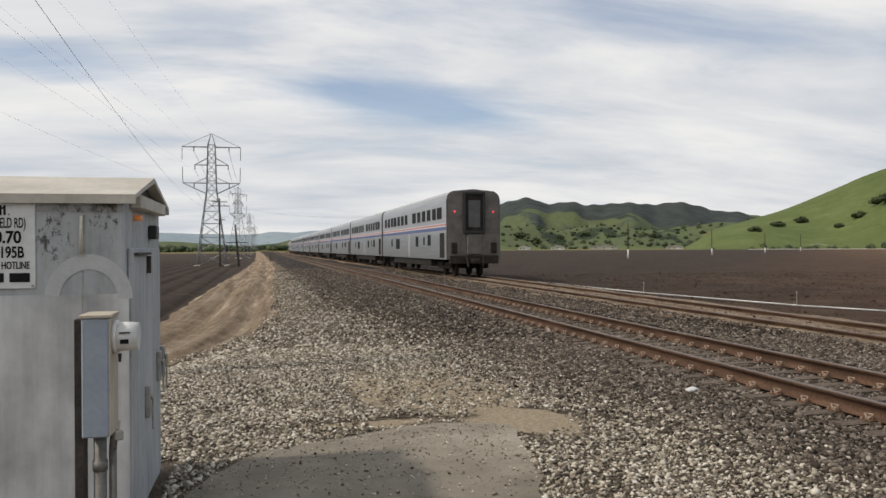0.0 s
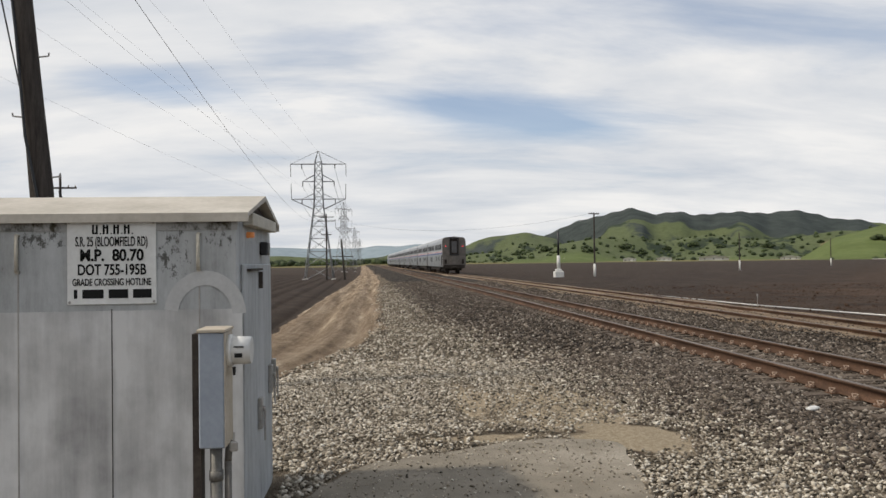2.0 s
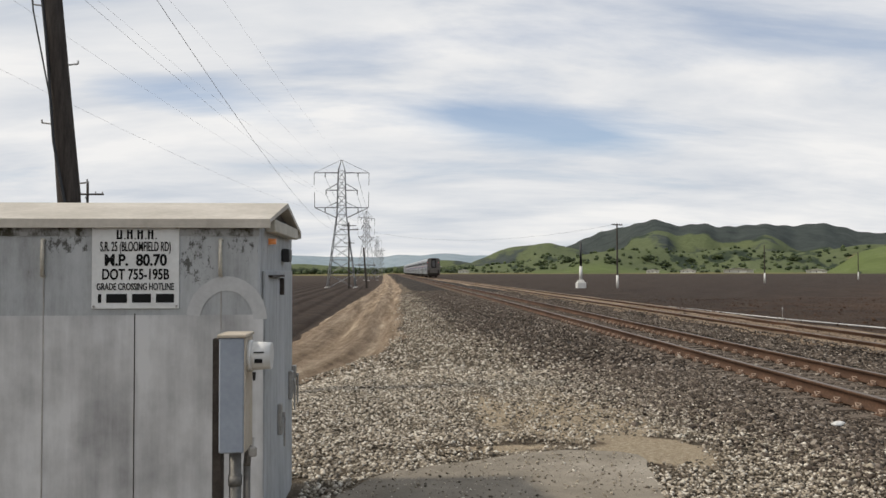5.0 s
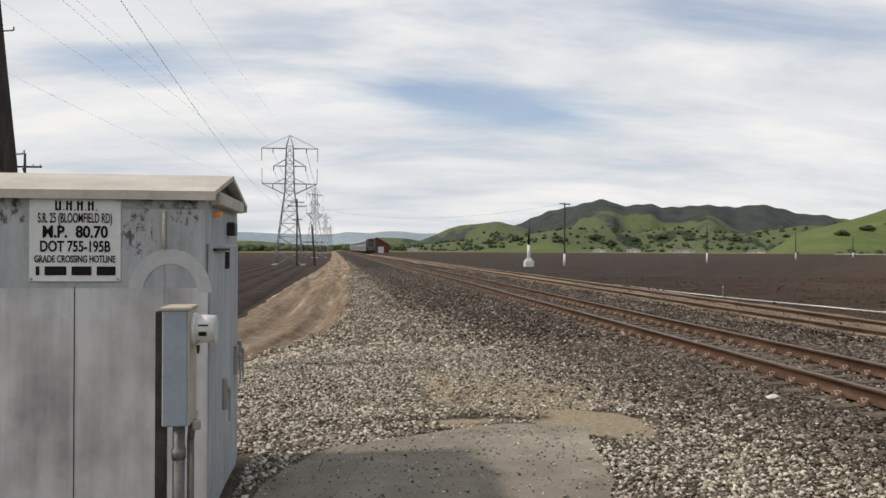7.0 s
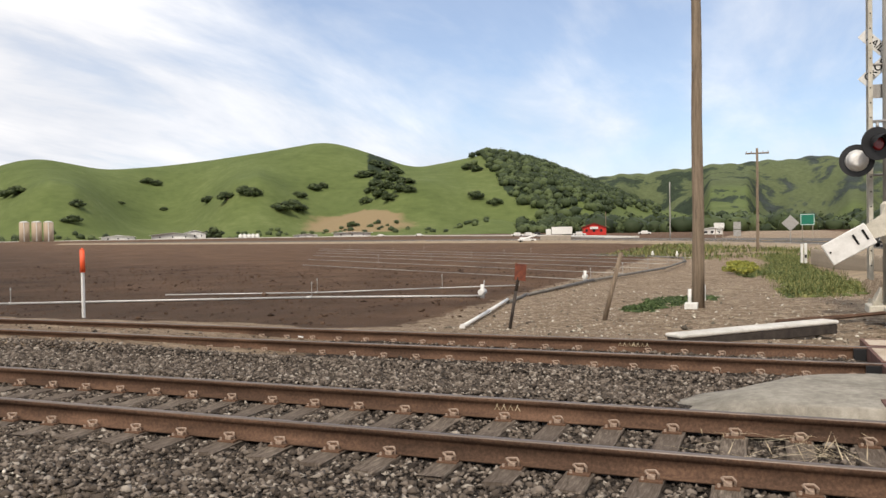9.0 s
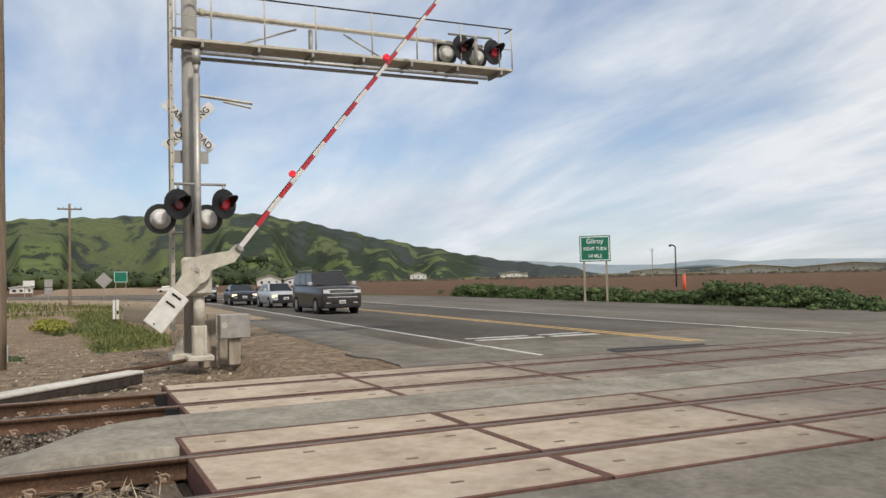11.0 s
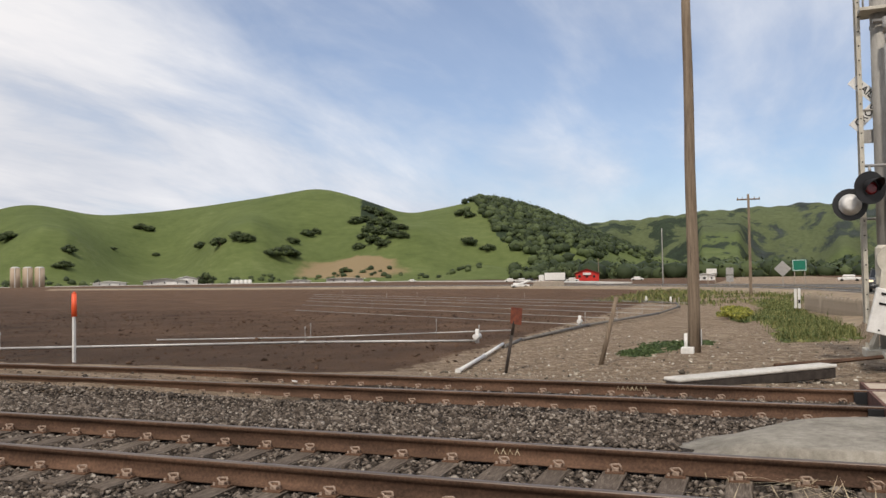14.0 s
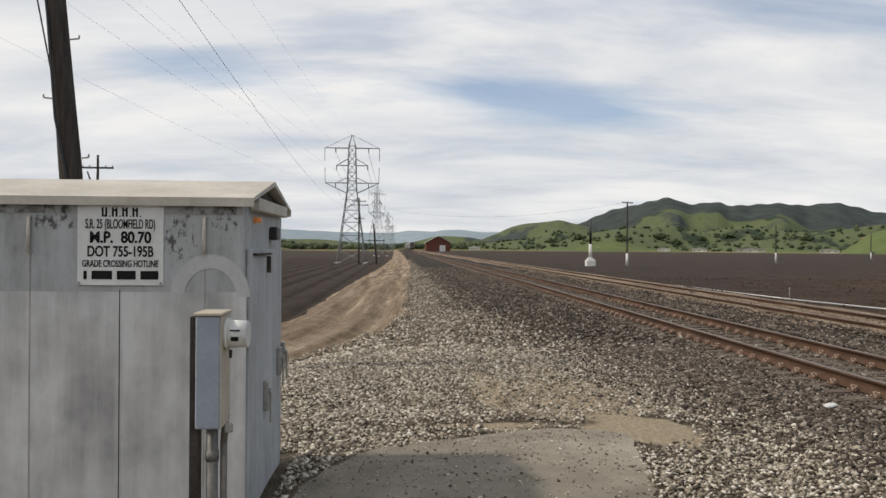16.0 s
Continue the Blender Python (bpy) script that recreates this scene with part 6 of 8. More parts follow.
    t = thing("gooseneck_lamp", (x, y, -0.5), "dark gooseneck lamp post in the field", "lamp post")
    bm = B()
    tube(bm, (0, 0, -0.3), (0, 0, 5.5), 0.11, 0.09, 8)
    tube(bm, (0, 0, 5.5), (0.25, 0.3, 5.75), 0.09, 0.09, 8)
    tube(bm, (0.25, 0.3, 5.75), (0.55, 0.6, 5.6), 0.09, 0.16, 8)
    part("shaft", bm, M_DARKSTEEL, t)
    P(128.7, 330, -0.6, 11.5, 0.22, "tall pale floodlight mast far off", material=M_GALV, arms=((11.3, 1.1), (10.6, 1.1)))


build_poles()


def tower(x, y, z0, h=23.6):
    """Lattice tower with three levels of arms."""
    t = thing("lattice_tower", (x, y, z0), "grey steel lattice power-line tower", "power tower", "power towers")

    def half(z):
        if z < 13.5:
            return 2.6 + (0.85 - 2.6) * z / 13.5
        return 0.85 + (0.55 - 0.85) * (z - 13.5) / (h - 13.5)

    zs = [0, 2.6, 5.2, 7.6, 9.8, 11.7, 13.5, 15.2, 16.8, 18.4, 20.0, 21.6]
    for sx in (-1, 1):
        for sy in (-1, 1):
            bm = limb(B(), [(sx * half(q), sy * half(q), q) for q in zs] + [(sx * 0.05, sy * 0.05, h)], [0.078] * len(zs) + [0.06], 4)
            leg = part("leg", bm, M_TOWER, t)
            part("footing", box(B(), (sx * 2.6 - 0.3, sy * 2.6 - 0.3, -0.4), (sx * 2.6 + 0.3, sy * 2.6 + 0.3, 0.3), 0.03), M_CONCRETE, leg)
    bm = B()
    for a, b in zip(zs, zs[1:]):
        for s in (-1, 1):
            for flip in (-1, 1):
                beam(bm, (flip * half(a), s * half(a), a), (-flip * half(b), s * half(b), b), 0.05)
                beam(bm, (s * half(a), flip * half(a), a), (s * half(b), -flip * half(b), b), 0.05)
        for s in (-1, 1):
            beam(bm, (-half(b), s * half(b), b), (half(b), s * half(b), b), 0.05)
    part("bracing", bm, M_TOWER, t)
    for z, w in ((21.2, 5.0), (18.0, 2.9), (14.8, 4.9)):
        for s in (-1, 1):
            bm = B()
            for q in (-0.4, 0.4):
                beam(bm, (s * 0.6, q, z), (s * w, 0, z), 0.10)
                if z > 20:
                    beam(bm, (0, 0, h), (s * w, 0, z), 0.05)
                elif z > 16:
                    beam(bm, (s * 0.6, q, z + 1.3), (s * w, 0, z), 0.08)
                else:
                    beam(bm, (s * 0.9, q, z - 1.9), (s * w, 0, z), 0.10)
                    beam(bm, (s * 0.6, q, z + 1.1), (s * w * 0.6, 0, z), 0.06)
            arm = part("arm", bm, M_TOWER, t)
            bm = B()
            px = s * min(w * 0.98, 3.0)
            tube(bm, (px, 0, z), (px, 0, z - 0.8), 0.09, 0.09, 6)
            part("insulator", bm, M_DARKSTEEL, arm)
    for s in (-1, 1):
        bm = B()
        beam(bm, (s * 5.0, 0, 21.2), (s * 5.0, 0, 18.9), 0.07)
        beam(bm, (s * 4.9, 0, 14.8), (s * 4.95, 0, 17.6), 0.07)
        part("jumper", bm, M_DARKSTEEL, t)
    return t


first_tower = tower(-9.45, 150, -1.4)
for k, (x, y) in enumerate(((-8.9, 275), (-9.0, 470), (-9.3, 700))):
    copy_thing(first_tower, pose(x, y, -1.5, 0, 0, 58))


def wire(name, pts, r, label, group=""):
    bm = B()
    for a, b in zip(pts, pts[1:]):
        tube(bm, a, b, r, r, 4, caps=False)
    return tagged(part(name, bm, M_WIRE, None), label, "power line", group)


def sagging(p, q, sag, n=14):
    p, q = Vector(p), Vector(q)
    return [p.lerp(q, k / n) - Vector((0, 0, 4 * sag * (k / n) * (1 - k / n))) for k in range(n + 1)]


for dx, z in ((-3, 19.0), (3, 19.0), (-2.9, 15.8), (2.9, 15.8), (-3, 12.6), (3, 12.6)):
    wire("conductor", sagging((-9.45 + dx, 150, z), (-16.5 + dx * 1.3, -70, z + 1.5), 3.2, 26), 0.0055, "thin dark power-line conductor overhead", "conductors")
    wire("conductor", sagging((-9.45 + dx, 150, z), (-8.9 + dx, 275, z), 2.4), 0.03, "thin dark power-line conductor overhead", "conductors")
xa, ya = polar(15.55, 105)
xb, yb = polar(-3.1, 146)
wire("field_wire", sagging((xa, ya, 7.6), (xb, yb, 9.6), 2.2), 0.012, "thin drop wire across the track")
xl, yl = polar(-21.7, 13.6)
wire("service_wire", sagging((xl - 0.3, yl, 8.2), (xb, yb, 10.0), 3.0, 20), 0.008, "thin service wire between utility poles")


# ---- the train ----
CAR_L, CAR_H, CAR_W = 25.9, 4.9, 3.1


def rounded_end():
    w, pts = CAR_W / 2, []
    pts += [(-w, 0.95), (w, 0.95), (w, 4.22)]
    for k in range(1, 7):
        a = k / 6 * math.pi / 2
        pts.append((w - 0.50 + 0.50 * math.cos(a), 4.22 + 0.56 * math.sin(a)))
    pts.append((0, CAR_H - 0.02))
    for x, z in pts[::-1][1:8]:
        pts.append((-x, z))
    return pts


def build_car():
    t = thing("passenger_car", (0, 0, 0), "silver two-storey passenger rail car with a red, white and blue band", "rail car", "cars of the train")
    bm = B()
    prism(bm, rounded_end(), "y", 0.45, CAR_L)
    part("body", bm, M_TRAIN, t)
    bm = B()
    end = rounded_end()
    prism(bm, [(x * 1.004, z * 1.001) for x, z in end], "y", 0.33, 0.46)
    prism(bm, [(x * 0.93, 0.95 + (z - 0.95) * 0.985) for x, z in end], "y", 0.22, 0.34)
    part("end_wall", bm, M_TRAINEND, t, "grimy brown-grey end wall")
    bm = B()
    prism(bm, [(x * 1.006, z + 0.012) for x, z in end if z > 4.45], "y", 0.46, CAR_L - 0.05)
    part("roof", bm, M_TRAINROOF, t)
    # diaphragm and end door
    bm = B()
    box(bm, (-0.62, 0.02, 2.5), (-0.50, 0.24, 4.62), 0.03)
    box(bm, (0.50, 0.02, 2.5), (0.62, 0.24, 4.62), 0.03)
    box(bm, (-0.62, 0.02, 4.55), (0.62, 0.24, 4.74), 0.04)
    box(bm, (-0.62, 0.02, 2.4), (0.62, 0.24, 2.56), 0.03)
    part("diaphragm", bm, M_BLACK, t, "black rubber diaphragm")
    bm = B()
    box(bm, (-0.5, 0.12, 2.55), (0.5, 0.2, 4.56))
    d = part("end_door", bm, M_UNDER, t)
    bm = B()
    box(bm, (-0.34, 0.10, 2.75), (0.34, 0.125, 4.25), 0.01)
    part("door_panel", bm, worn("end_door_grey", (0.06, 0.06, 0.062), (0.11, 0.11, 0.112), 3, 0.4), d)
    for s in (-1, 1):
        bm = B()
        tube(bm, (s * 1.12, 0.23, 3.62), (s * 1.12, 0.17, 3.62), 0.045, 0.045, 10)
        part("marker_light", bm, M_TAIL, t, "lit red marker light")
        bm = B()
        box(bm, (s * 1.15 - 0.16, 0.1, 1.3), (s * 1.15 + 0.16, 0.22, 1.9), 0.03)
        part("step_box", bm, M_UNDER, t)
    bm = B()
    box(bm, (-0.42, 0.06, 1.25), (0.42, 0.22, 2.35), 0.03)
    part("fuse_box", bm, M_TRAINEND, t)
    bm = B()
    box(bm, (-1.4, 0.1, 0.72), (1.4, 0.5, 1.18), 0.03)
    box(bm, (-0.22, -0.35, 0.72), (0.22, 0.3, 1.0), 0.05)
    for s in (-1, 1):
        tube(bm, (s * 0.5, 0.05, 1.1), (s * 0.42, -0.2, 0.55), 0.05, 0.05, 6)
    part("coupler", bm, M_UNDER, t)
    for s in (-1, 1):
        w = CAR_W / 2
        for k, (a, b, m) in enumerate(((2.60, 2.80, M_BLUEBAND), (2.80, 2.86, M_WHITEBAND), (2.86, 2.95, M_REDBAND), (2.95, 3.0, M_WHITEBAND))):
            bm = B()
            box(bm, (s * w - 0.006, 0.5, a), (s * w + 0.006, CAR_L - 0.05, b))
            part("band", bm, m, t)
        for k in range(14):
            y = 1.6 + k * 1.68
            if k in (6,):
                continue
            bm = B()
            box(bm, (s * w - 0.02, y, 3.25), (s * w + 0.012, y + (1.15 if k % 5 else 1.4), 3.93), 0.01)
            win = part("window", bm, M_TRAINGLASS, t, "")
            bm = B()
            box(bm, (s * w - 0.015, y - 0.05, 3.2), (s * w + 0.007, y + (1.2 if k % 5 else 1.45), 3.98), 0.004)
            part("window_frame", bm, M_TRAINROOF, win)
        for y, wd, z0, z1 in ((5.0, 0.9, 1.75, 2.4), (7.0, 0.35, 1.8, 2.3), (9.2, 0.9, 1.7, 2.35), (17.0, 1.6, 1.55, 2.3), (20.5, 0.5, 1.75, 2.3)):
            bm = B()
            box(bm, (s * w - 0.02, y, z0), (s * w + 0.012, y + wd, z1), 0.01)
            part("window", bm, M_TRAINGLASS, t)
        bm = B()
        box(bm, (s * w - 0.02, 12.4, 1.0), (s * w + 0.014, 13.3, 2.5), 0.01)
        dd = part("side_door", bm, M_TRAINROOF, t)
        bm = B()
        box(bm, (s * w - 0.01, 12.65, 1.85), (s * w + 0.018, 13.05, 2.35))
        part("door_window", bm, M_TRAINGLASS, dd)
        bm = B()
        for k in range(11):
            z = 1.02 + k * 0.14
            box(bm, (s * w - 0.004, 0.5, z), (s * w + 0.011, 12.35, z + 0.05))
            box(bm, (s * w - 0.004, 13.35, z), (s * w + 0.011, CAR_L - 0.1, z + 0.05))
        part("fluting", bm, M_TRAIN, t)
        # Flat panel whose dark colour stands for the shade of a recess.
        bm = B()
        box(bm, (s * w - 0.02, 1.0, 1.05), (s * w + 0.016, 2.2, 2.45), 0.01)
        part("vestibule_panel", bm, M_UNDER, t, "flat dark panel standing for a shaded recess")
    for yc in (3.1, CAR_L - 3.1):
        bm = B()
        for s in (-1, 1):
            box(bm, (s * 1.05 - 0.1, yc - 1.75, 0.42), (s * 1.05 + 0.1, yc + 1.75, 0.8), 0.05)
            tube(bm, (s * 1.15, yc - 0.25, 0.6), (s * 1.15, yc - 0.25, 1.0), 0.14, 0.14, 8)
        box(bm, (-1.0, yc - 0.3, 0.4), (1.0, yc + 0.3, 0.95), 0.04)
        bg = part("truck", bm, M_UNDER, t)
        for dy in (-1.3, 1.3):
            for s in (-1, 1):
                bm = B()
                tube(bm, (s * 0.68, yc + dy, 0.46), (s * 0.82, yc + dy, 0.46), 0.46, 0.46, 20)
                tube(bm, (s * 0.62, yc + dy, 0.46), (s * 0.68, yc + dy, 0.46), 0.49, 0.49, 20)
                part("wheel", bm, M_UNDER, bg)
    bm = B()
    box(bm, (-1.45, 5.6, 0.5), (1.45, CAR_L - 5.6, 1.0), 0.05)
    part("underfloor", bm, M_UNDER, t)
    return t


train = [build_car()]
for ob in train[0].children_recursive:
    ob.data.transform(Matrix.Diagonal((1.055, 1, 1.065, 1)))
for k in range(1, 9):
    train.append(copy_thing(train[0], pose(0, 0, 0)))


def build_engine():
    t = thing("diesel_locomotive", (0, 0, 0), "silver and blue diesel passenger locomotive at the head of the train", "locomotive", "cars of the train")
    bm = B()
    prism(bm, [(-1.5, 1.2), (1.5, 1.2), (1.5, 3.6), (1.15, 4.4), (-1.15, 4.4), (-1.5, 3.6)], "y", 0.4, 17.5)
    part("body", bm, M_TRAIN, t)
    bm = B()
    prism(bm, [(17.5, 1.2), (20.6, 1.2), (20.6, 2.6), (18.7, 4.4), (17.5, 4.4)], "x", -1.48, 1.48)
    part("cab", bm, M_TRAIN, t)
    for s in (-1, 1):
        bm = B()
        box(bm, (s * 1.5 - 0.01, 0.6, 2.3), (s * 1.5 + 0.012, 17.4, 2.7))
        part("band", bm, M_BLUEBAND, t)
        bm = B()
        box(bm, (s * 1.49 - 0.01, 17.8, 3.0), (s * 1.49 + 0.012, 18.8, 3.6))
        part("cab_window", bm, M_GLASS, t)
    bm = B()
    for k in range(3):
        tube(bm, (0, 4 + k * 4.5, 4.4), (0, 4 + k * 4.5, 4.55), 0.8, 0.75, 16)
    part("roof_fan", bm, M_UNDER, t)
    bm = B()
    box(bm, (-1.35, 6, 0.5), (1.35, 15, 1.2), 0.1)
    part("fuel_tank", bm, M_UNDER, t)
    for yc in (3.2, 17.2):
        bm = B()
        for s in (-1, 1):
            box(bm, (s * 1.05 - 0.1, yc - 1.8, 0.4), (s * 1.05 + 0.1, yc + 1.8, 1.2), 0.05)
        bg = part("truck", bm, M_UNDER, t)
        for dy in (-1.3, 1.3):
            for s in (-1, 1):
                bm = B()
                tube(bm, (s * 0.68, yc + dy, 0.5), (s * 0.82, yc + dy, 0.5), 0.5, 0.5, 18)
                part("wheel", bm, M_UNDER, bg)
    return t


engine = build_engine()
train.append(engine)


# ---- crossing signal ----
def flasher(parent, name, y, z, x, face, lens, label, swing=0.0):
    """A round black backing with a hooded red lens; face -1 looks towards -x."""
    bm = B()
    tube(bm, (x, y, z), (x + 0.03 * face, y, z), 0.335, 0.335, 28)
    tube(bm, (x + 0.03 * face, y, z), (x + 0.05 * face, y, z), 0.16, 0.16, 20)
    head = part(name, bm, M_BLACK, parent, label)
    bm = B()
    tube(bm, (x + 0.05 * face, y, z), (x + 0.075 * face, y, z), 0.145, 0.10, 20)
    part("lens", bm, lens, head)
    bm = B()
    n = 12
    for k in range(n):
        a0, a1 = math.pi * (-0.12 + 1.24 * k / n), math.pi * (-0.12 + 1.24 * (k + 1) / n)
        for r0, r1 in ((0.165, 0.172),):
            v = [bm.verts.new((x + dx * face, y + math.cos(a) * r, z + math.sin(a) * r)) for r in (r0, r1) for a in (a0, a1)
                 for dx in (0.05, 0.05 + 0.36 * max(0.25, math.sin((a - math.pi * -0.12) / 1.24)))]
            for q in ((0, 1, 3, 2), (4, 6, 7, 5), (1, 5, 7, 3), (0, 2, 6, 4)):
                bm.faces.new([v[i] for i in q])
    bmesh.ops.remove_doubles(bm, verts=bm.verts, dist=0.0008)
    bmesh.ops.recalc_face_normals(bm, faces=bm.faces)
    part("hood", bm, M_BLACK, head)
    bm = B()
    tube(bm, (x, y, z), (x - 0.10 * face, y, z), 0.225, 0.20, 20)
    tube(bm, (x - 0.10 * face, y, z), (x - 0.17 * face, y, z), 0.20, 0.09, 20)
    part("lamp_housing", bm, M_WHITE, head)
    head.matrix_basis = Matrix.Translation((x, y, z)) @ pose(0, 0, 0, 0, 0, swing) @ Matrix.Translation((-x, -y, -z))
    return head


def build_signal():
    X = 19.25
    t = thing("cantilever_signal", (X, -2.56, -0.12), "grey cantilever mast with a railed walkway and red crossing lights", "crossing signal")
    W = lambda y, z, x=0.0: (x, y + 2.56, z + 0.12)

    bm = B()
    tube(bm, W(-2.66, -0.2), W(-2.66, 8.1), 0.185, 0.175, 20)
    part("column", bm, M_GREYPAINT, t, "thick grey steel column")
    bm = B()
    box(bm, W(-2.95, -0.2, -0.4), W(-2.17, -0.02, 0.4), 0.02)
    for sx in (-0.3, 0.3):
        for sy in (-0.3, 0.3):
            tube(bm, (sx, sy, 0.0), (sx, sy, 0.2), 0.03, 0.03, 6)
    for k in range(4):
        a = k * math.pi / 2 + 0.785
        prism_pts = [(0.18, 0.08), (0.42, 0.08), (0.18, 0.45)]
        m = pose(0, 0, 0.02, 0, 0, math.degrees(a))
        vs = [bm.verts.new(m @ Vector((r, w, z))) for w in (-0.012, 0.012) for r, z in prism_pts]
        for f in ((0, 1, 2), (5, 4, 3), (0, 3, 4, 1), (1, 4, 5, 2), (2, 5, 3, 0)):
            bm.faces.new([vs[i] for i in f])
    part("base_plate", bm, M_CREAM, t)
    # ladder with punched stringer
    bm = B()
    for s in (0.0, 0.36):
        box(bm, W(-2.30, 0.5, -0.03 + s), W(-2.215, 8.6, 0.02 + s), 0.004)
    part("ladder_stringer", bm, M_CREAM, t, "cream ladder side with punched holes")
    bm = B()
    for k in range(24):
        z = 0.8 + k * 0.31
        part("rung", tube(B(), W(-2.257, z, 0.0), W(-2.257, z, 0.36), 0.014, 0.014, 6), M_CREAM, t)
        tube(bm, W(-2.257, z, -0.029), W(-2.257, z, -0.036), 0.017, 0.017, 8)
    tagged(part("punched_hole", bm, M_INK, t), kind="stuff")
    for z in (2.7, 5.0, 7.4):
        bm = B()
        beam(bm, W(-2.25, z), W(-2.5, z), 0.04)
        part("ladder_bracket", bm, M_GALV, t)
    # walkway and arms
    y0, y1 = -2.25, -10.95
    bm = B()
    box(bm, W(y1, 7.02, -0.42), W(y0, 7.09, 0.30), 0.006)
    part("walkway", bm, M_CREAM, t, "narrow steel grating walkway")
    for x in (-0.3, 0.22):
        for z in (6.80,):
            bm = B()
            tube(bm, W(-2.5, z, x), W(y1 + 0.75, z, x), 0.045, 0.045, 10)
            part("lower_chord", bm, M_GALV, t)
    for k in range(7):
        y = -2.9 - k * 1.28
        part("cross_bearer", box(B(), W(y - 0.03, 6.9, -0.44), W(y + 0.03, 7.03, 0.32)), M_GREYPAINT, t)
    bm = B()
    tube(bm, W(-2.6, 7.86, 0.1), W(-10.3, 7.76, 0.1), 0.068, 0.055, 12)
    tube(bm, W(-2.9, 7.86, 0.1), W(-3.02, 7.86, 0.1), 0.10, 0.10, 12)
    part("upper_chord", bm, M_CREAM, t)
    for y in (-5.55, -8.9):
        part("upright", tube(B(), W(y, 6.9, 0.1), W(y, 7.72, 0.1), 0.055, 0.055, 10), M_GALV, t)
    part("brace", tube(B(), W(-3.6, 7.1, 0.1), W(-5.2, 7.7, 0.1), 0.025, 0.025, 8), M_GALV, t)
    part("brace", tube(B(), W(-6.4, 7.7, 0.1), W(-7.6, 7.1, 0.1), 0.025, 0.025, 8), M_GALV, t)
    bm = B()
    tube(bm, W(-2.3, 8.16, -0.40), W(y1, 8.16, -0.40), 0.020, 0.020, 8)
    tube(bm, W(y1, 8.16, -0.40), W(y1, 8.16, 0.0), 0.018, 0.018, 8)
    part("handrail", bm, M_DARKSTEEL, t)
    part("mid_rail", tube(B(), W(-2.3, 7.60, -0.40), W(y1, 7.60, -0.40), 0.011, 0.011, 6), M_GALV, t)
    for y in (-2.32, -3.10, -4.32, -5.55, -6.98, -8.18, -9.42, -10.55, -10.93):
        part("rail_post", tube(B(), W(y, 7.05, -0.40), W(y, 8.16, -0.40), 0.019, 0.019, 8), M_CREAM, t)
    # lights on the walkway
    bm = B()
    tube(bm, W(-10.45, 7.95, -0.1), W(-9.2, 7.95, -0.1), 0.03, 0.03, 8)
    for y in (-9.55, -10.45):
        tube(bm, W(y, 7.95, -0.1), W(y, 7.78, -0.3), 0.035, 0.035, 8)
    tube(bm, W(-10.0, 7.1, -0.1), W(-10.0, 7.95, -0.1), 0.05, 0.05, 10)
    part("lamp_bracket", bm, M_GREYPAINT, t)
    flasher(t, "flasher", -9.47 + 2.56, 7.53 + 0.12, -0.35, -1, M_LENS, "red flashing light, dark", 18)
    flasher(t, "flasher", -10.37 + 2.56, 7.50 + 0.12, -0.35, -1, M_LIT, "lit red flashing light", 20)
    flasher(t, "flasher", -9.25 + 2.56, 7.50 + 0.12, 0.2, 1, M_LENS, "light facing the far side")
    flasher(t, "flasher", -10.15 + 2.56, 7.48 + 0.12, 0.2, 1, M_LENS, "light facing the far side")

    # gate mast with its own lights and crossbuck
    g = thing("gate_mast", (18.55, -2.72, -0.12), "aluminium gate mast with crossbuck and red flashing lights", "crossing signal")
    V = lambda y, z, x=0.0: (x, y + 2.72, z + 0.12)
    bm = B()
    tube(bm, V(-2.72, 0.5), V(-2.72, 6.2), 0.075, 0.075, 16)
    tube(bm, V(-2.72, 6.2), V(-2.72, 6.42), 0.045, 0.08, 12)
    tube(bm, V(-2.72, 6.42), V(-2.72, 6.75), 0.095, 0.095, 12)
    part("mast", bm, M_GALV, g)
    bm = B()
    box(bm, V(-3.0, -0.15, -0.28), V(-2.44, -0.03, 0.28), 0.02)
    box(bm, V(-2.87, -0.05, -0.15), V(-2.57, 0.62, 0.15), 0.02)
    for s in (-0.1, 0.1):
        box(bm, V(-2.72 + s - 0.025, 0.0, -0.19), V(-2.72 + s + 0.025, 0.55, -0.14), 0.006)
    tube(bm, V(-2.72, 0.6), V(-2.72, 1.3), 0.12, 0.12, 14)
    part("base", bm, M_CREAM, g, "cream cast base")
    bm = B()
    box(bm, V(-2.98, 1.28, -0.24), V(-2.34, 2.12, 0.02), 0.06)
    part("gate_mechanism", bm, M_CREAM, g, "cream gate mechanism case")
    bm = B()
    tube(bm, V(-2.22, 3.74, 0), V(-3.33, 3.74, 0), 0.030, 0.030, 10)
    for y in (-2.3, -3.27):
        tube(bm, V(y, 3.72, 0), V(y, 3.62, -0.05), 0.03, 0.03, 8)
    part("light_bar", bm, M_GALV, g)
    flasher(g, "flasher", -2.28 + 2.72, 3.36 + 0.04, -0.12, -1, M_LENS, "red flashing light, dark", 26)
    flasher(g, "flasher", -3.26 + 2.72, 3.38 + 0.04, -0.12, -1, M_LIT, "lit red flashing light", 32)
    flasher(g, "flasher", -1.95 + 2.72, 2.98 + 0.12, 0.22, 1, M_LENS, "light facing the far side")
    flasher(g, "flasher", -2.95 + 2.72, 2.98 + 0.12, 0.22, 1, M_LENS, "light facing the far side")
    for ang, a, b in ((45, "CROS", "SING"), (-45, "RAIL", "ROAD")):
        bm = B()
        box(bm, (-0.005, -0.75, -0.12), (0.005, 0.75, 0.12), 0.003)
        blade = part("crossbuck_blade", bm, M_SIGNWHITE, t, "white crossbuck blade with black lettering")
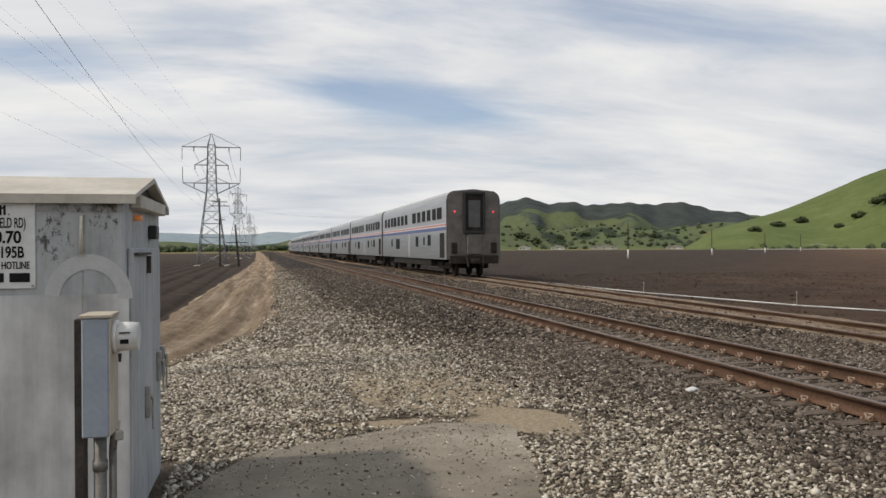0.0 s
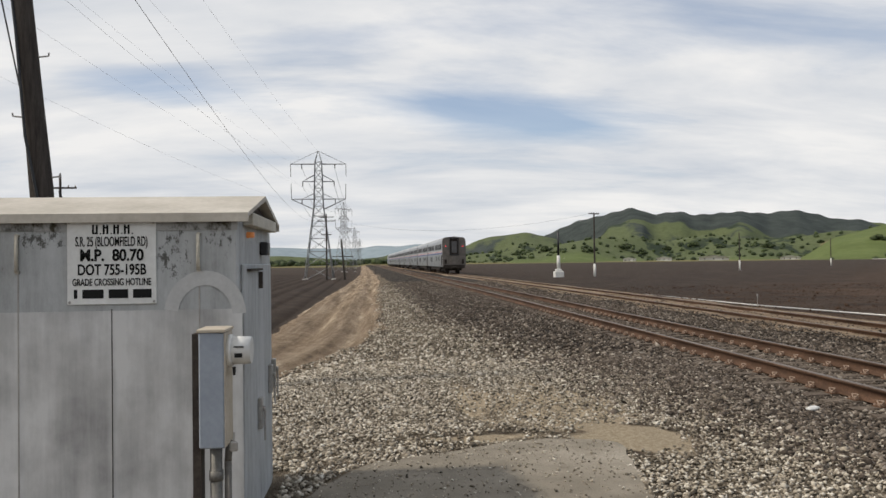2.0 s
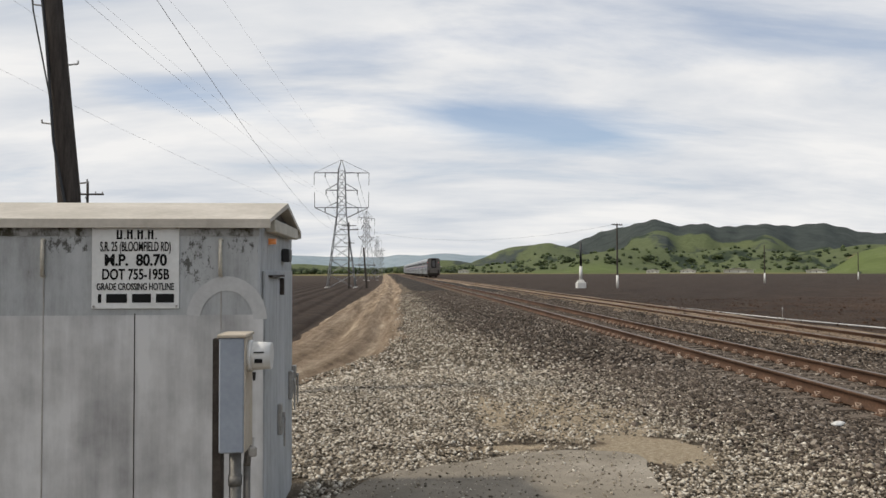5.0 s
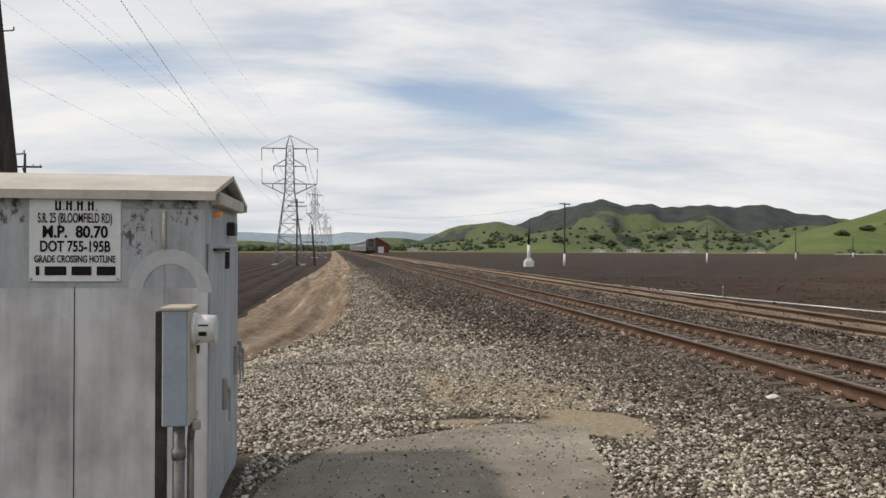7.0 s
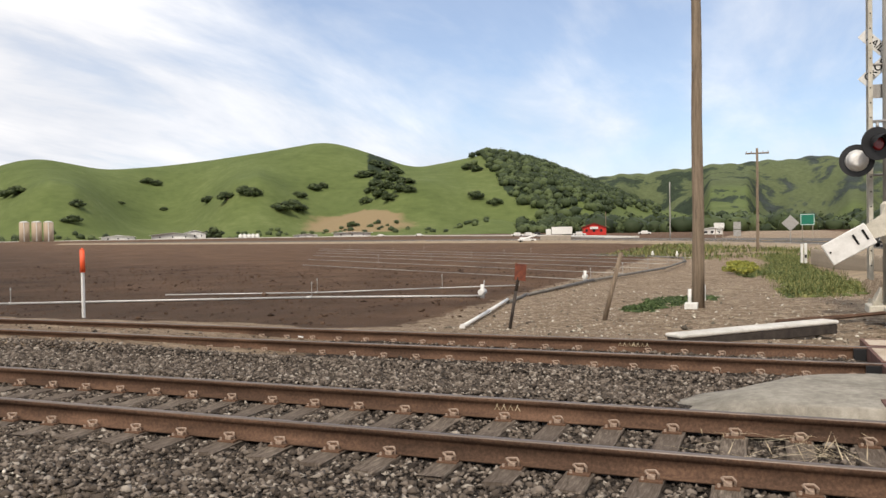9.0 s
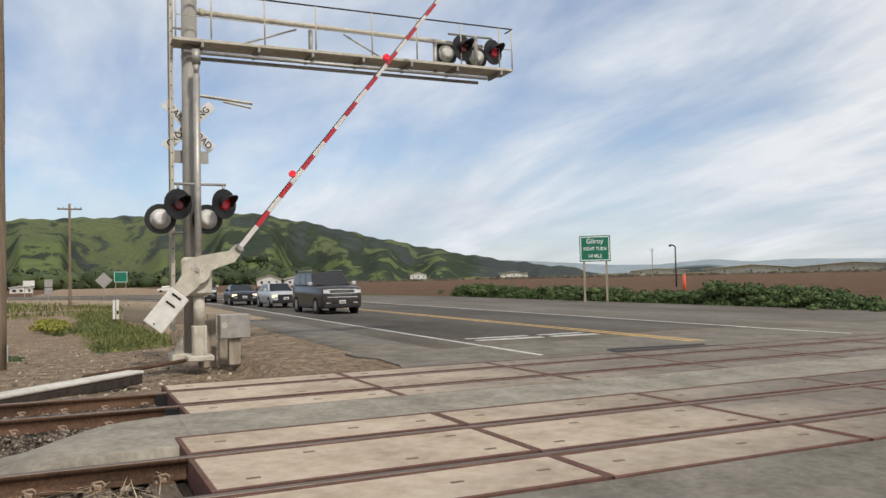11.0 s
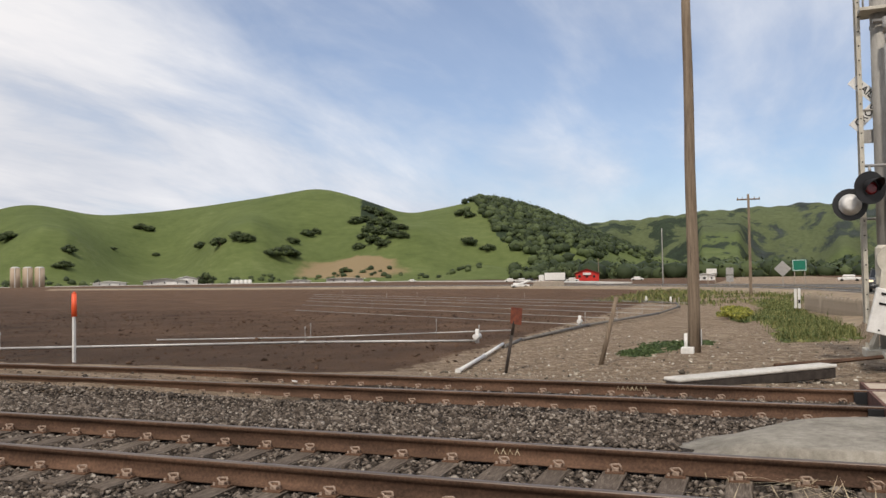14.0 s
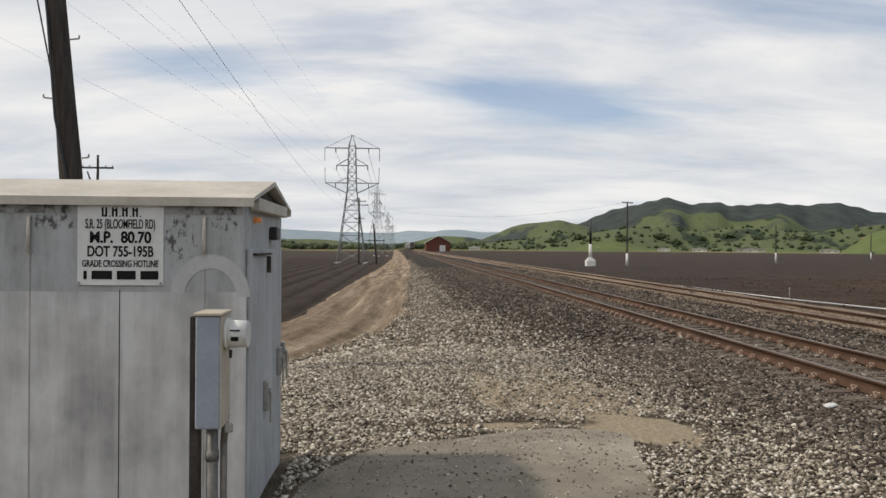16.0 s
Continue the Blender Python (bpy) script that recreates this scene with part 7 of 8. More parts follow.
        blade.matrix_basis = Matrix.Translation(W(-2.66, 5.20, 0.22 if ang > 0 else 0.235)) @ pose(0, 0, 0, -ang, 0, 0)
        for txt, yy in ((a, 0.40), (b, -0.40)):
            words(txt, 0.21, pose(-0.009, yy, 0, 90, 0, -90), M_INK, blade, squeeze=0.95, bold=0.002)
    bm = B()
    box(bm, W(-3.09, 4.33, 0.20), W(-2.27, 4.62, 0.22), 0.004)
    part("track_count_plate", bm, M_GALV, t)
    bm = B()
    beam(bm, V(-2.78, 5.72, 0), V(-3.95, 5.62, 0), 0.05)
    beam(bm, V(-3.3, 5.62, 0), V(-3.92, 5.52, 0), 0.035)
    part("gate_rest", bm, M_CREAM, g, "pale bracket arm")

    # the arm: everything that turns about the pivot
    a = thing("crossing_gate", (18.24, -2.64, 1.84), "red and white striped crossing gate arm rising", "crossing gate")
    # laid out with the arm pointing along -y
    bm = B()
    pts = [(0.22, 0.18), (-0.28, 0.14), (-0.62, -0.16), (-0.75, -0.28), (-0.92, -0.30), (-0.92, -0.52), (-0.62, -0.52), (-0.35, -0.34), (-0.12, -0.22), (0.30, -0.24), (0.95, -0.10), (0.95, 0.10)]
    prism(bm, pts, "x", -0.06, 0.06)
    tube(bm, (-0.065, 0.02, 0.0), (0.065, 0.02, 0.0), 0.30, 0.30, 28)
    part("crank", bm, M_CREAM, a, "curved cream casting")
    bm = B()
    tube(bm, (-0.06, 0, 0), (-0.10, 0, 0), 0.05, 0.05, 12)
    for k in range(6):
        q = k * math.pi / 3
        tube(bm, (-0.06, 0.11 * math.cos(q), 0.11 * math.sin(q)), (-0.075, 0.11 * math.cos(q), 0.11 * math.sin(q)), 0.018, 0.018, 6)
    part("hub_bolts", bm, M_GALV, a)
    bm = B()
    box(bm, (-0.20, 0.62, -0.26), (-0.06, 1.52, 0.20), 0.015)
    w = part("counterweight", bm, M_WHITE, a, "white painted counterweight plate")
    bm = B()
    for y in (0.72, 0.92):
        bm = B()
        box(bm, (-0.215, y - 0.02, -0.12), (-0.198, y + 0.02, 0.10))
        tube(bm, (-0.2, y, 0.08), (-0.225, y, 0.08), 0.025, 0.025, 6)
        part("slot", bm, M_INK, w)
    bm = B()
    tube(bm, (-0.2, 1.44, 0.0), (-0.215, 1.44, 0.0), 0.02, 0.02, 6)
    part("hole", bm, M_INK, w)
    bm = B()
    box(bm, (-0.12, -0.98, -0.50), (0.12, -0.88, -0.32), 0.01)
    tube(bm, (-0.2, -0.95, -0.34), (0.2, -0.95, -0.34), 0.022, 0.022, 8)
    tube(bm, (-0.2, -0.92, -0.48), (0.2, -0.92, -0.48), 0.022, 0.022, 8)
    part("clamp", bm, M_GALV, a)
    y = -0.72
    red = False
    while y > -9.7:
        l = 0.85 if y > -0.8 else 0.42
        bm = B()
        tp = 0.055 - 0.022 * (-y / 9.7)
        box(bm, (-0.03, y - l, -0.42 - tp), (0.03, y, -0.42 + tp), 0.006)
        part("red_stripe" if red else "white_stripe", bm, M_STRIPE_RED if red else M_STRIPE_WHITE, a)
        y -= l
        red = not red
    for d in (3.02, 6.75, 9.6):
        bm = B()
        tube(bm, (-0.05, -d, -0.30), (0.05, -d, -0.30), 0.075, 0.075, 12)
        part("gate_lamp", bm, M_GATELAMP, a, "lit red gate lamp")
    bm = B()
    tube(bm, (0, -0.9, -0.36), (0, -9.6, -0.37), 0.010, 0.010, 5)
    part("lamp_cable", bm, M_BLACK, a)

    # junction box beside it
    j = thing("junction_box", (18.75, -3.5, -0.2), "dented galvanised junction box on a wooden post", "junction box")
    bm = B()
    box(bm, (-0.22, -0.33, 0.50), (0.22, 0.33, 1.03), 0.015)
    part("box", bm, M_GALV, j)
    bm = B()
    tube(bm, (-0.225, 0.24, 0.8), (-0.235, 0.24, 0.8), 0.07, 0.07, 14)
    part("knockout", bm, M_CREAM, j)
    bm = B()
    box(bm, (-0.12, -0.13, -0.1), (0.12, 0.13, 0.5), 0.01)
    part("post", bm, M_BOARD, j)
    for k, (x, y, h) in enumerate(((19.7, -3.15, 0.95), (20.0, -3.45, 0.9), (19.6, -2.95, 0.8))):
        bm = B()
        box(bm, (-0.07, -0.1, -0.3), (0.07, 0.1, h), 0.01)
        o = part("guard_post", bm, M_BOARD, None)
        o.matrix_basis = pose(x, y, -0.12, 2 * k, 3, 10 * k)
        tagged(o, "short weathered wooden guard post", "post", "guard posts")
    bm = B()
    for sx, l in ((0, 2.4), (0.12, 1.8)):
        beam(bm, (sx, 0, 0.03), (sx - 1.9, l * 0.85, 0.02), 0.05)
    o = part("scrap_rods", bm, M_RUST, None)
    o.matrix_basis = pose(18.3, -2.4, -0.14)
    tagged(o, "rusty steel rods lying on the dirt", "steel rods")


build_signal()


# ---- things beside the crossing ----
def roadside():
    # concrete kerb beam
    d = Vector((16.6 - 13.8, -1.28 - 1.24, 0))
    t = thing("concrete_beam", (15.2, -0.02, -0.28), "long pale concrete beam lying on the dirt", "concrete beam", turn=math.degrees(math.atan2(d.y, d.x)))
    bm = B()
    box(bm, (-1.88, -0.17, -0.05), (1.88, 0.17, 0.14), 0.02)
    part("dark_side", bm, M_DARKSTEEL, t, "darker lower body of the beam")
    bm = B()
    box(bm, (-1.9, -0.19, 0.135), (1.9, 0.19, 0.20), 0.02)
    for v in bm.verts:
        v.co.z += 0.012 * math.sin(v.co.x * 5)
    part("pale_top", bm, M_CONCRETE, t)
    # orange and white marker
    t = thing("marker_post", (15.4, 15.45, -0.35), "white marker post with a red-orange top", "marker post")
    bm = B()
    box(bm, (-0.05, -0.03, -0.3), (0.05, 0.03, 1.2), 0.02)
    part("white_shaft", bm, M_WHITE, t)
    bm = B()
    tube(bm, (0, 0, 1.15), (0, 0, 1.70), 0.065, 0.06, 12)
    tube(bm, (0, 0, 1.70), (0, 0, 1.75), 0.06, 0.02, 12)
    part("orange_cap", bm, M_ORANGE, t)
    # rusty sign on a bent stake
    t = thing("rusty_sign_post", (16.9, 5.0, -0.4), "leaning dark stake with a small faded orange sign", "sign post")
    bm = B()
    tube(bm, (0, 0, -0.2), (0.05, -0.16, 0.75), 0.035, 0.035, 8)
    tube(bm, (0.05, -0.16, 0.75), (0.08, -0.27, 1.32), 0.035, 0.03, 8)
    part("stake", bm, M_DARKSTEEL, t)
    bm = B()
    box(bm, (-0.01, -0.16, -0.19), (0.01, 0.13, 0.17), 0.004)
    p = part("plate", bm, M_RUSTSIGN, t)
    p.matrix_basis = Matrix.Translation((0.03, -0.26, 1.17)) @ pose(0, 0, 0, 6, 0, -20)
    t = thing("leaning_wooden_post", (18.9, 3.33, -0.4), "grey weathered wooden post leaning over", "post")
    bm = B()
    tube(bm, (0, 0, -0.2), (0.02, -0.43, 1.5), 0.058, 0.05, 9)
    part("shaft", bm, M_POLE, t)
    # irrigation: pale pipe in lengths along the field's edge and laterals into it
    def line(name, pts, r, mat, label, riser=0):
        t = thing(name, (0, 0, 0), label, "irrigation pipe", "irrigation pipes")
        for a, b in zip(pts, pts[1:]):
            n = max(1, int((Vector(b) - Vector(a)).length / 9))
            for k in range(n):
                p, q = Vector(a).lerp(Vector(b), k / n), Vector(a).lerp(Vector(b), (k + 1) / n)
                bm = B()
                tube(bm, p, q, r, r, 8)
                tube(bm, p, p.lerp(q, 0.02), r * 1.35, r * 1.35, 8)
                part("pipe_length", bm, mat, t)
                if riser and k % riser == 0:
                    bm = B()
                    tube(bm, p, p + Vector((0, 0, 0.42)), 0.012, 0.012, 5)
                    tube(bm, p + Vector((0, 0, 0.42)), p + Vector((0, 0, 0.5)), 0.03, 0.02, 6)
                    part("riser", bm, M_GALV, t)
        return t
    z = -0.40
    line("field_pipe", [(24.5, 8.1, z), (23, 13.5, z), (19.0, 22.1, z), (17.9, 25.1, z), (16.5, 34, z), (15.0, 60, z)], 0.034, M_PIPE, "pale aluminium irrigation pipe along the field edge", 2)
    line("field_pipe", [(29.5, 8.4, z), (27.7, 10.8, z), (24.9, 14.4, z), (23.0, 19.4, z)], 0.022, M_PIPE, "thin pale irrigation pipe across the soil", 1)
    line("main_hose", [(22.5, 6.7, z), (25, 6.9, z), (33, 6.3, z), (43, 4.6, z), (52, 4.3, z), (58, 5.0, z), (63, 8.2, z), (66, 13, z)], 0.055, M_HOSE, "dusty grey irrigation main along the field", 0)
    line("white_hose", [(16.15, 5.8, -0.36), (19.5, 6.3, -0.36), (22.6, 6.75, -0.33)], 0.045, M_WHITE, "stray white plastic pipe lying on dirt", 0)
    for k in range(6):
        x, y = 33 + k * 5.0, 6.4 - 0.10 * (k * 5.0)
        line("lateral_pipe", [(x, y, z), (x + 14 + 5 * k, y + 22 + 6 * k, z)], 0.016, M_GALV, "thin pale lateral pipe over the soil", 2)
    for x, y in ((24.3, 8.1), (32.9, 6.6), (60.5, 5.6), (62, 7.5)):
        t = thing("pipe_valve", (x, y, z), "white irrigation valve on a riser", "valve", "irrigation valves")
        bm = B()
        tube(bm, (0, 0, -0.1), (0, 0, 0.38), 0.07, 0.06, 10)
        part("riser", bm, M_WHITE, t)
        bm = B()
        tube(bm, (-0.2, 0, 0.15), (0.2, 0, 0.15), 0.09, 0.09, 10)
        part("valve_body", bm, M_WHITE, t)
    # low retaining boards and a delineator
    t = thing("board_fence", (0, 0, -0.6), "low row of weathered upright boards", "fence")
    for k in range(64):
        a = k / 63
        bm = B()
        box(bm, (-0.04, -0.105, -0.2), (0.04, 0.105, 0.80 + 0.05 * math.sin(k * 2.1) + 0.03 * math.sin(k * 5.3)), 0.01)
        o = part("board", bm, M_BOARD, t)
        o.matrix_basis = pose(53.2 - 14.0 * a, -2.85 - 2.65 * a, 0.05, 2 * math.sin(k * 1.7), 0, 79)
    t = thing("delineator", (51.5, -2.35, -0.5), "white roadside delineator post", "marker post")
    bm = B()
    box(bm, (-0.04, -0.17, 0), (0.04, -0.02, 1.15), 0.02)
    part("panel", bm, M_WHITE, t)
    part("panel", box(B(), (-0.04, 0.03, 0), (0.04, 0.18, 1.12), 0.02), M_WHITE, t)
    bm = B()
    box(bm, (-0.05, -0.15, 0.30), (-0.042, -0.04, 0.5))
    part("reflector", bm, M_INK, t)
    x, y = polar(130.85, 93)
    t = thing("orange_marker", (x, y, -0.5), "orange marker post in the far field", "marker post")
    bm = B()
    tube(bm, (0, 0, -0.2), (0, 0, 1.75), 0.16, 0.16, 10)
    part("tube", bm, M_ORANGE, t)
    # litter on the ballast
    for x, y, n in ((4.85, 9.05, 3), (12.4, 7.4, 2), (17.0, -0.6, 2)):
        bm = B()
        for k in range(n):
            box(bm, (k * 0.09, 0.03 * k, 0), (k * 0.09 + 0.12, 0.03 * k + 0.07, 0.025), 0.008)
        o = part("paper_scrap", bm, M_WHITE, None)
        o.matrix_basis = pose(x, y, float(ground_z(x, y)) + 0.045, 8, 5, 30)
        tagged(o, "crumpled white paper scrap on the ground", "litter", "paper scraps")


roadside()


def road_sign(name, az, d, w, h, zc, label, lines, facing, mat=None, text=None, ground=-0.5):
    x, y = polar(az, d)
    t = thing(name, (x, y, ground), label, "road sign", turn=facing)
    bm = B()
    box(bm, (-w / 2, -0.02, zc - h / 2 - ground), (w / 2, 0.02, zc + h / 2 - ground), 0.01)
    plate = part("plate", bm, mat or M_GREENSIGN, t)
    bm = B()
    e = 0.035 * min(w, h)
    for lo, hi in (((-w / 2 + e, zc + h / 2 - 2 * e), (w / 2 - e, zc + h / 2 - e)), ((-w / 2 + e, zc - h / 2 + e), (w / 2 - e, zc - h / 2 + 2 * e)),
                   ((-w / 2 + e, zc - h / 2 + e), (-w / 2 + 2 * e, zc + h / 2 - e)), ((w / 2 - 2 * e, zc - h / 2 + e), (w / 2 - e, zc + h / 2 - e))):
        box(bm, (lo[0], -0.026, lo[1] - ground), (hi[0], -0.021, hi[1] - ground))
    part("border", bm, M_SIGNTEXT, plate)
    for s in (-0.36, 0.36):
        bm = B()
        box(bm, (s * w - 0.06, 0.022, -0.3), (s * w + 0.06, 0.14, zc + h * 0.4 - ground), 0.01)
        part("post", bm, M_BOARD, t)
    for txt, size, dz, sq in lines:
        words(txt, size, pose(0, -0.026, zc + dz - ground, 90, 0, 0), M_SIGNTEXT, plate, squeeze=sq, bold=0.004)
    return t


road_sign("guide_sign", 125.12, 48, 1.76, 1.5, 3.02, "green road sign with white lettering on two posts",
          (("Gilroy", 0.40, 0.42, 0.95), ("RIGHT TURN", 0.27, -0.02, 0.82), ("1/4 MILE", 0.29, -0.44, 0.76)), -125.12)
road_sign("far_guide_sign", 92.75, 118, 1.75, 1.5, 2.5, "distant green road sign with pale bars", (), -92.75)
t = thing("diamond_sign", (*polar(91.75, 100), -0.6), "back of a grey diamond road sign", "road sign", turn=-91.75)
bm = B()
box(bm, (-0.65, -0.02, -0.65), (0.65, 0.02, 0.65), 0.02)
o = part("plate", bm, M_GALV, t)
o.matrix_basis = Matrix.Translation((0, 0, 2.6)) @ pose(0, 0, 0, 0, 45, 0)
bm = B()
tube(bm, (0, 0.06, -0.2), (0, 0.06, 3.2), 0.05, 0.05, 6)
part("post", bm, M_GALV, t)
road_sign("board_sign", 87.35, 150, 1.7, 0.85, 2.0, "plain white board sign beside the far road", (), -87.35, M_WHITE)
t = thing("regulatory_sign", (*polar(88.5, 110), -0.6), "two small pale sign backs on a post", "road sign", turn=-88.5)
bm = B()
box(bm, (-0.45, -0.02, 2.0), (0.45, 0.02, 2.9), 0.02)
box(bm, (-0.45, -0.02, 1.1), (0.45, 0.02, 1.9), 0.02)
part("plate", bm, M_GALV, t)
bm = B()
tube(bm, (0, 0.06, -0.2), (0, 0.06, 2.8), 0.05, 0.05, 6)
part("post", bm, M_GALV, t)


# ---- vehicles ----
def vehicle(name, x, y, turn, L, W, H, belt, hood, paint, label, glass_back, suv=False, lit=False):
    """A road vehicle that points along its own +x."""
    t = thing(name, (x, y, -0.061), label, "car", "waiting cars", turn=turn)
    hw = W / 2
    # stations from tail to nose: place, half-width, lower edge, upper edge
    st = [(-L / 2, hw * 0.82, 0.50, belt * 0.86), (-L / 2 + 0.08, hw * 0.93, 0.36, belt * 0.97), (-L * 0.36, hw, 0.27, belt), (0, hw, 0.25, belt),
          (L * 0.19, hw, 0.25, belt * 0.985), (L * 0.34, hw, 0.27, hood + 0.02), (L / 2 - 0.22, hw * 0.97, 0.28, hood - 0.06), (L / 2 - 0.05, hw * 0.9, 0.34, hood - 0.16), (L / 2, hw * 0.8, 0.42, hood - 0.3)]
    if suv:
        st[-3:] = [(L / 2 - 0.22, hw * 0.985, 0.28, hood - 0.03), (L / 2 - 0.05, hw * 0.95, 0.32, hood - 0.08), (L / 2, hw * 0.90, 0.38, hood - 0.15)]
    bm = B()
    rings = []
    for s, w, lo, hi in st:
        rings.append([bm.verts.new(p) for p in ((s, -w * 0.94, lo), (s, -w, lo + 0.18), (s, -w, (lo + hi) * 0.55), (s, -w * 0.965, hi - 0.05), (s, -w * 0.88, hi), (s, 0, hi + 0.035),
                                                (s, w * 0.88, hi), (s, w * 0.965, hi - 0.05), (s, w, (lo + hi) * 0.55), (s, w, lo + 0.18), (s, w * 0.94, lo))])
    for a, b in zip(rings, rings[1:]):
        for k in range(11):
            bm.faces.new((a[k], a[(k + 1) % 11], b[(k + 1) % 11], b[k]))
    bm.faces.new(rings[0])
    bm.faces.new(rings[-1][::-1])
    bmesh.ops.recalc_face_normals(bm, faces=bm.faces)
    for f in bm.faces:
        f.smooth = True
    part("body", bm, paint, t)
    # cabin: pillars and roof as one shell, glass set 4 mm proud
    x0, x1, r0, r1 = -L / 2 + glass_back[0], L * 0.235, -L / 2 + glass_back[1], L * (0.10 if suv else 0.06)
    bw, rw = hw * (0.94 if suv else 0.90), hw * (0.81 if suv else 0.70)
    bm = B()
    c = [(x0, -bw, belt - 0.03), (x1, -bw, belt - 0.03), (x1, bw, belt - 0.03), (x0, bw, belt - 0.03), (r0, -rw, H - 0.05), (r1, -rw, H - 0.05), (r1, rw, H - 0.05), (r0, rw, H - 0.05)]
    v = [bm.verts.new(p) for p in c]
    for f in ((0, 1, 5, 4), (1, 2, 6, 5), (2, 3, 7, 6), (3, 0, 4, 7), (4, 5, 6, 7), (3, 2, 1, 0)):
        bm.faces.new([v[i] for i in f])
    bmesh.ops.recalc_face_normals(bm, faces=bm.faces)
    bmesh.ops.bevel(bm, geom=list(bm.edges), offset=0.06, segments=2, affect="EDGES")
    part("cabin", bm, paint, t)

    def pane(nm, quad, shrink, lab=""):
        q = [Vector(c[i]) for i in quad]
        mid = sum(q, Vector()) / 4
        n = (q[1] - q[0]).cross(q[3] - q[0]).normalized()
        if n.dot(mid - Vector((0, 0, belt))) < 0:
            n = -n
        bm = B()
        lo = [bm.verts.new(mid + (p - mid) * shrink + n * 0.002) for p in q]
        hi = [bm.verts.new(mid + (p - mid) * shrink + n * 0.012) for p in q]
        bm.faces.new(hi)
        bm.faces.new(lo[::-1])
        for k in range(4):
            bm.faces.new((lo[k], lo[(k + 1) % 4], hi[(k + 1) % 4], hi[k]))
        bmesh.ops.recalc_face_normals(bm, faces=bm.faces)
        part(nm, bm, M_GLASS, t, lab)
    pane("windscreen", (1, 2, 6, 5), 0.88)
    pane("rear_window", (3, 0, 4, 7), 0.8)
    for s, (i, j, k, l) in ((-1, (0, 1, 5, 4)), (1, (3, 2, 6, 7))):
        A, Bq, C, D = (Vector(c[n]) for n in (i, j, k, l))
        cuts = (0.04, 0.36, 0.66, 0.97) if suv else (0.05, 0.45, 0.97)
        for a, b in zip(cuts, cuts[1:]):
            lo0, lo1, hi0, hi1 = A.lerp(Bq, a + 0.01), A.lerp(Bq, b - 0.015), D.lerp(C, a + 0.01), D.lerp(C, b - 0.015)
            q = [lo0.lerp(hi0, 0.14), lo1.lerp(hi1, 0.14), lo1.lerp(hi1, 0.86), lo0.lerp(hi0, 0.86)]
            bm = B()
            w1 = [bm.verts.new(p + Vector((0, s * 0.002, 0))) for p in q]
            w2 = [bm.verts.new(p + Vector((0, s * 0.012, 0))) for p in q]
            bm.faces.new(w2)
            bm.faces.new(w1[::-1])
            for n in range(4):
                bm.faces.new((w1[n], w1[(n + 1) % 4], w2[(n + 1) % 4], w2[n]))
            bmesh.ops.recalc_face_normals(bm, faces=bm.faces)
            part("side_window", bm, M_GLASS, t)
    # wheels with dark arches
    r = 0.395 if suv else 0.32
    for s in (-1, 1):
        for wx in (-L * 0.30, L * 0.315):
            bm = B()
            tube(bm, (wx, s * (hw - 0.20), r), (wx, s * (hw + 0.004), r), r * 1.16, r * 1.16, 22)
            part("wheel_arch", bm, M_BLACK, t)
            bm = B()
            tube(bm, (wx, s * (hw - 0.22), r), (wx, s * (hw + 0.012), r), r, r, 24)
            wh = part("wheel", bm, M_TYRE, t, "")
            bm = B()
            tube(bm, (wx, s * (hw + 0.012), r), (wx, s * (hw + 0.02), r), r * 0.66, r * 0.62, 20)
            for k in range(5):
                q = k * 1.2566
                beam(bm, (wx, s * (hw + 0.02), r), (wx + math.cos(q) * r * 0.58, s * (hw + 0.022), r + math.sin(q) * r * 0.58), 0.03)
            part("rim", bm, M_RIM, wh)
    n = L / 2
    for s in (-1, 1):
        bm = B()
        box(bm, (n - 0.32, s * hw * 0.74 - 0.17, hood - 0.33), (n + (0.014 if suv else -0.015), s * hw * 0.74 + 0.17, hood - 0.15), 0.03)
        part("headlight", bm, M_HEADLIT if lit else M_HEADLAMP, t)
        bm = B()
        box(bm, (n - 0.20, s * hw * 0.66 - 0.13, 0.50), (n + 0.004, s * hw * 0.66 + 0.13, 0.57), 0.02)
        part("fog_light", bm, M_HEADLAMP, t)
        bm = B()
        box(bm, (L * 0.205, s * (hw + 0.02) - 0.02, belt - 0.0), (L * 0.235, s * (hw + 0.20), belt + 0.17), 0.03) if s > 0 else box(bm, (L * 0.205, s * (hw + 0.20), belt), (L * 0.235, s * (hw + 0.02) + 0.02, belt + 0.17), 0.03)
        part("mirror", bm, M_CHROME if suv else paint, t)
    bm = B()
    box(bm, (n - 0.14, -hw * 0.56, hood - 0.50), (n + 0.012, hw * 0.56, hood - 0.14), 0.02)
    gr = part("grille", bm, M_BLACK, t)
    if suv:
        for z in (hood - 0.15, hood - 0.31, hood - 0.49):
            bm = B()
            box(bm, (n - 0.1, -hw * 0.72, z - 0.022), (n + 0.028, hw * 0.72, z + 0.022), 0.008)
            part("chrome_bar", bm, M_CHROME, gr)
        for z in (hood - 0.23, hood - 0.39):
            bm = B()
            box(bm, (n - 0.1, -hw * 0.53, z - 0.01), (n + 0.02, hw * 0.53, z + 0.01))
            part("chrome_bar", bm, M_GALV, gr)
        for s in (-1, 1):
            bm = B()
            tube(bm, (r0 + 0.3, s * rw * 0.93, H + 0.03), (r1 - 0.2, s * rw * 0.93, H + 0.03), 0.025, 0.025, 8)
            part("roof_rail", bm, M_GALV, t)
            bm = B()
            box(bm, (-L * 0.19, s * hw - 0.08 if s > 0 else s * hw - 0.06, 0.30), (L * 0.20, s * hw + 0.06 if s > 0 else s * hw + 0.08, 0.37), 0.02)
            part("running_board", bm, M_BLACK, t)
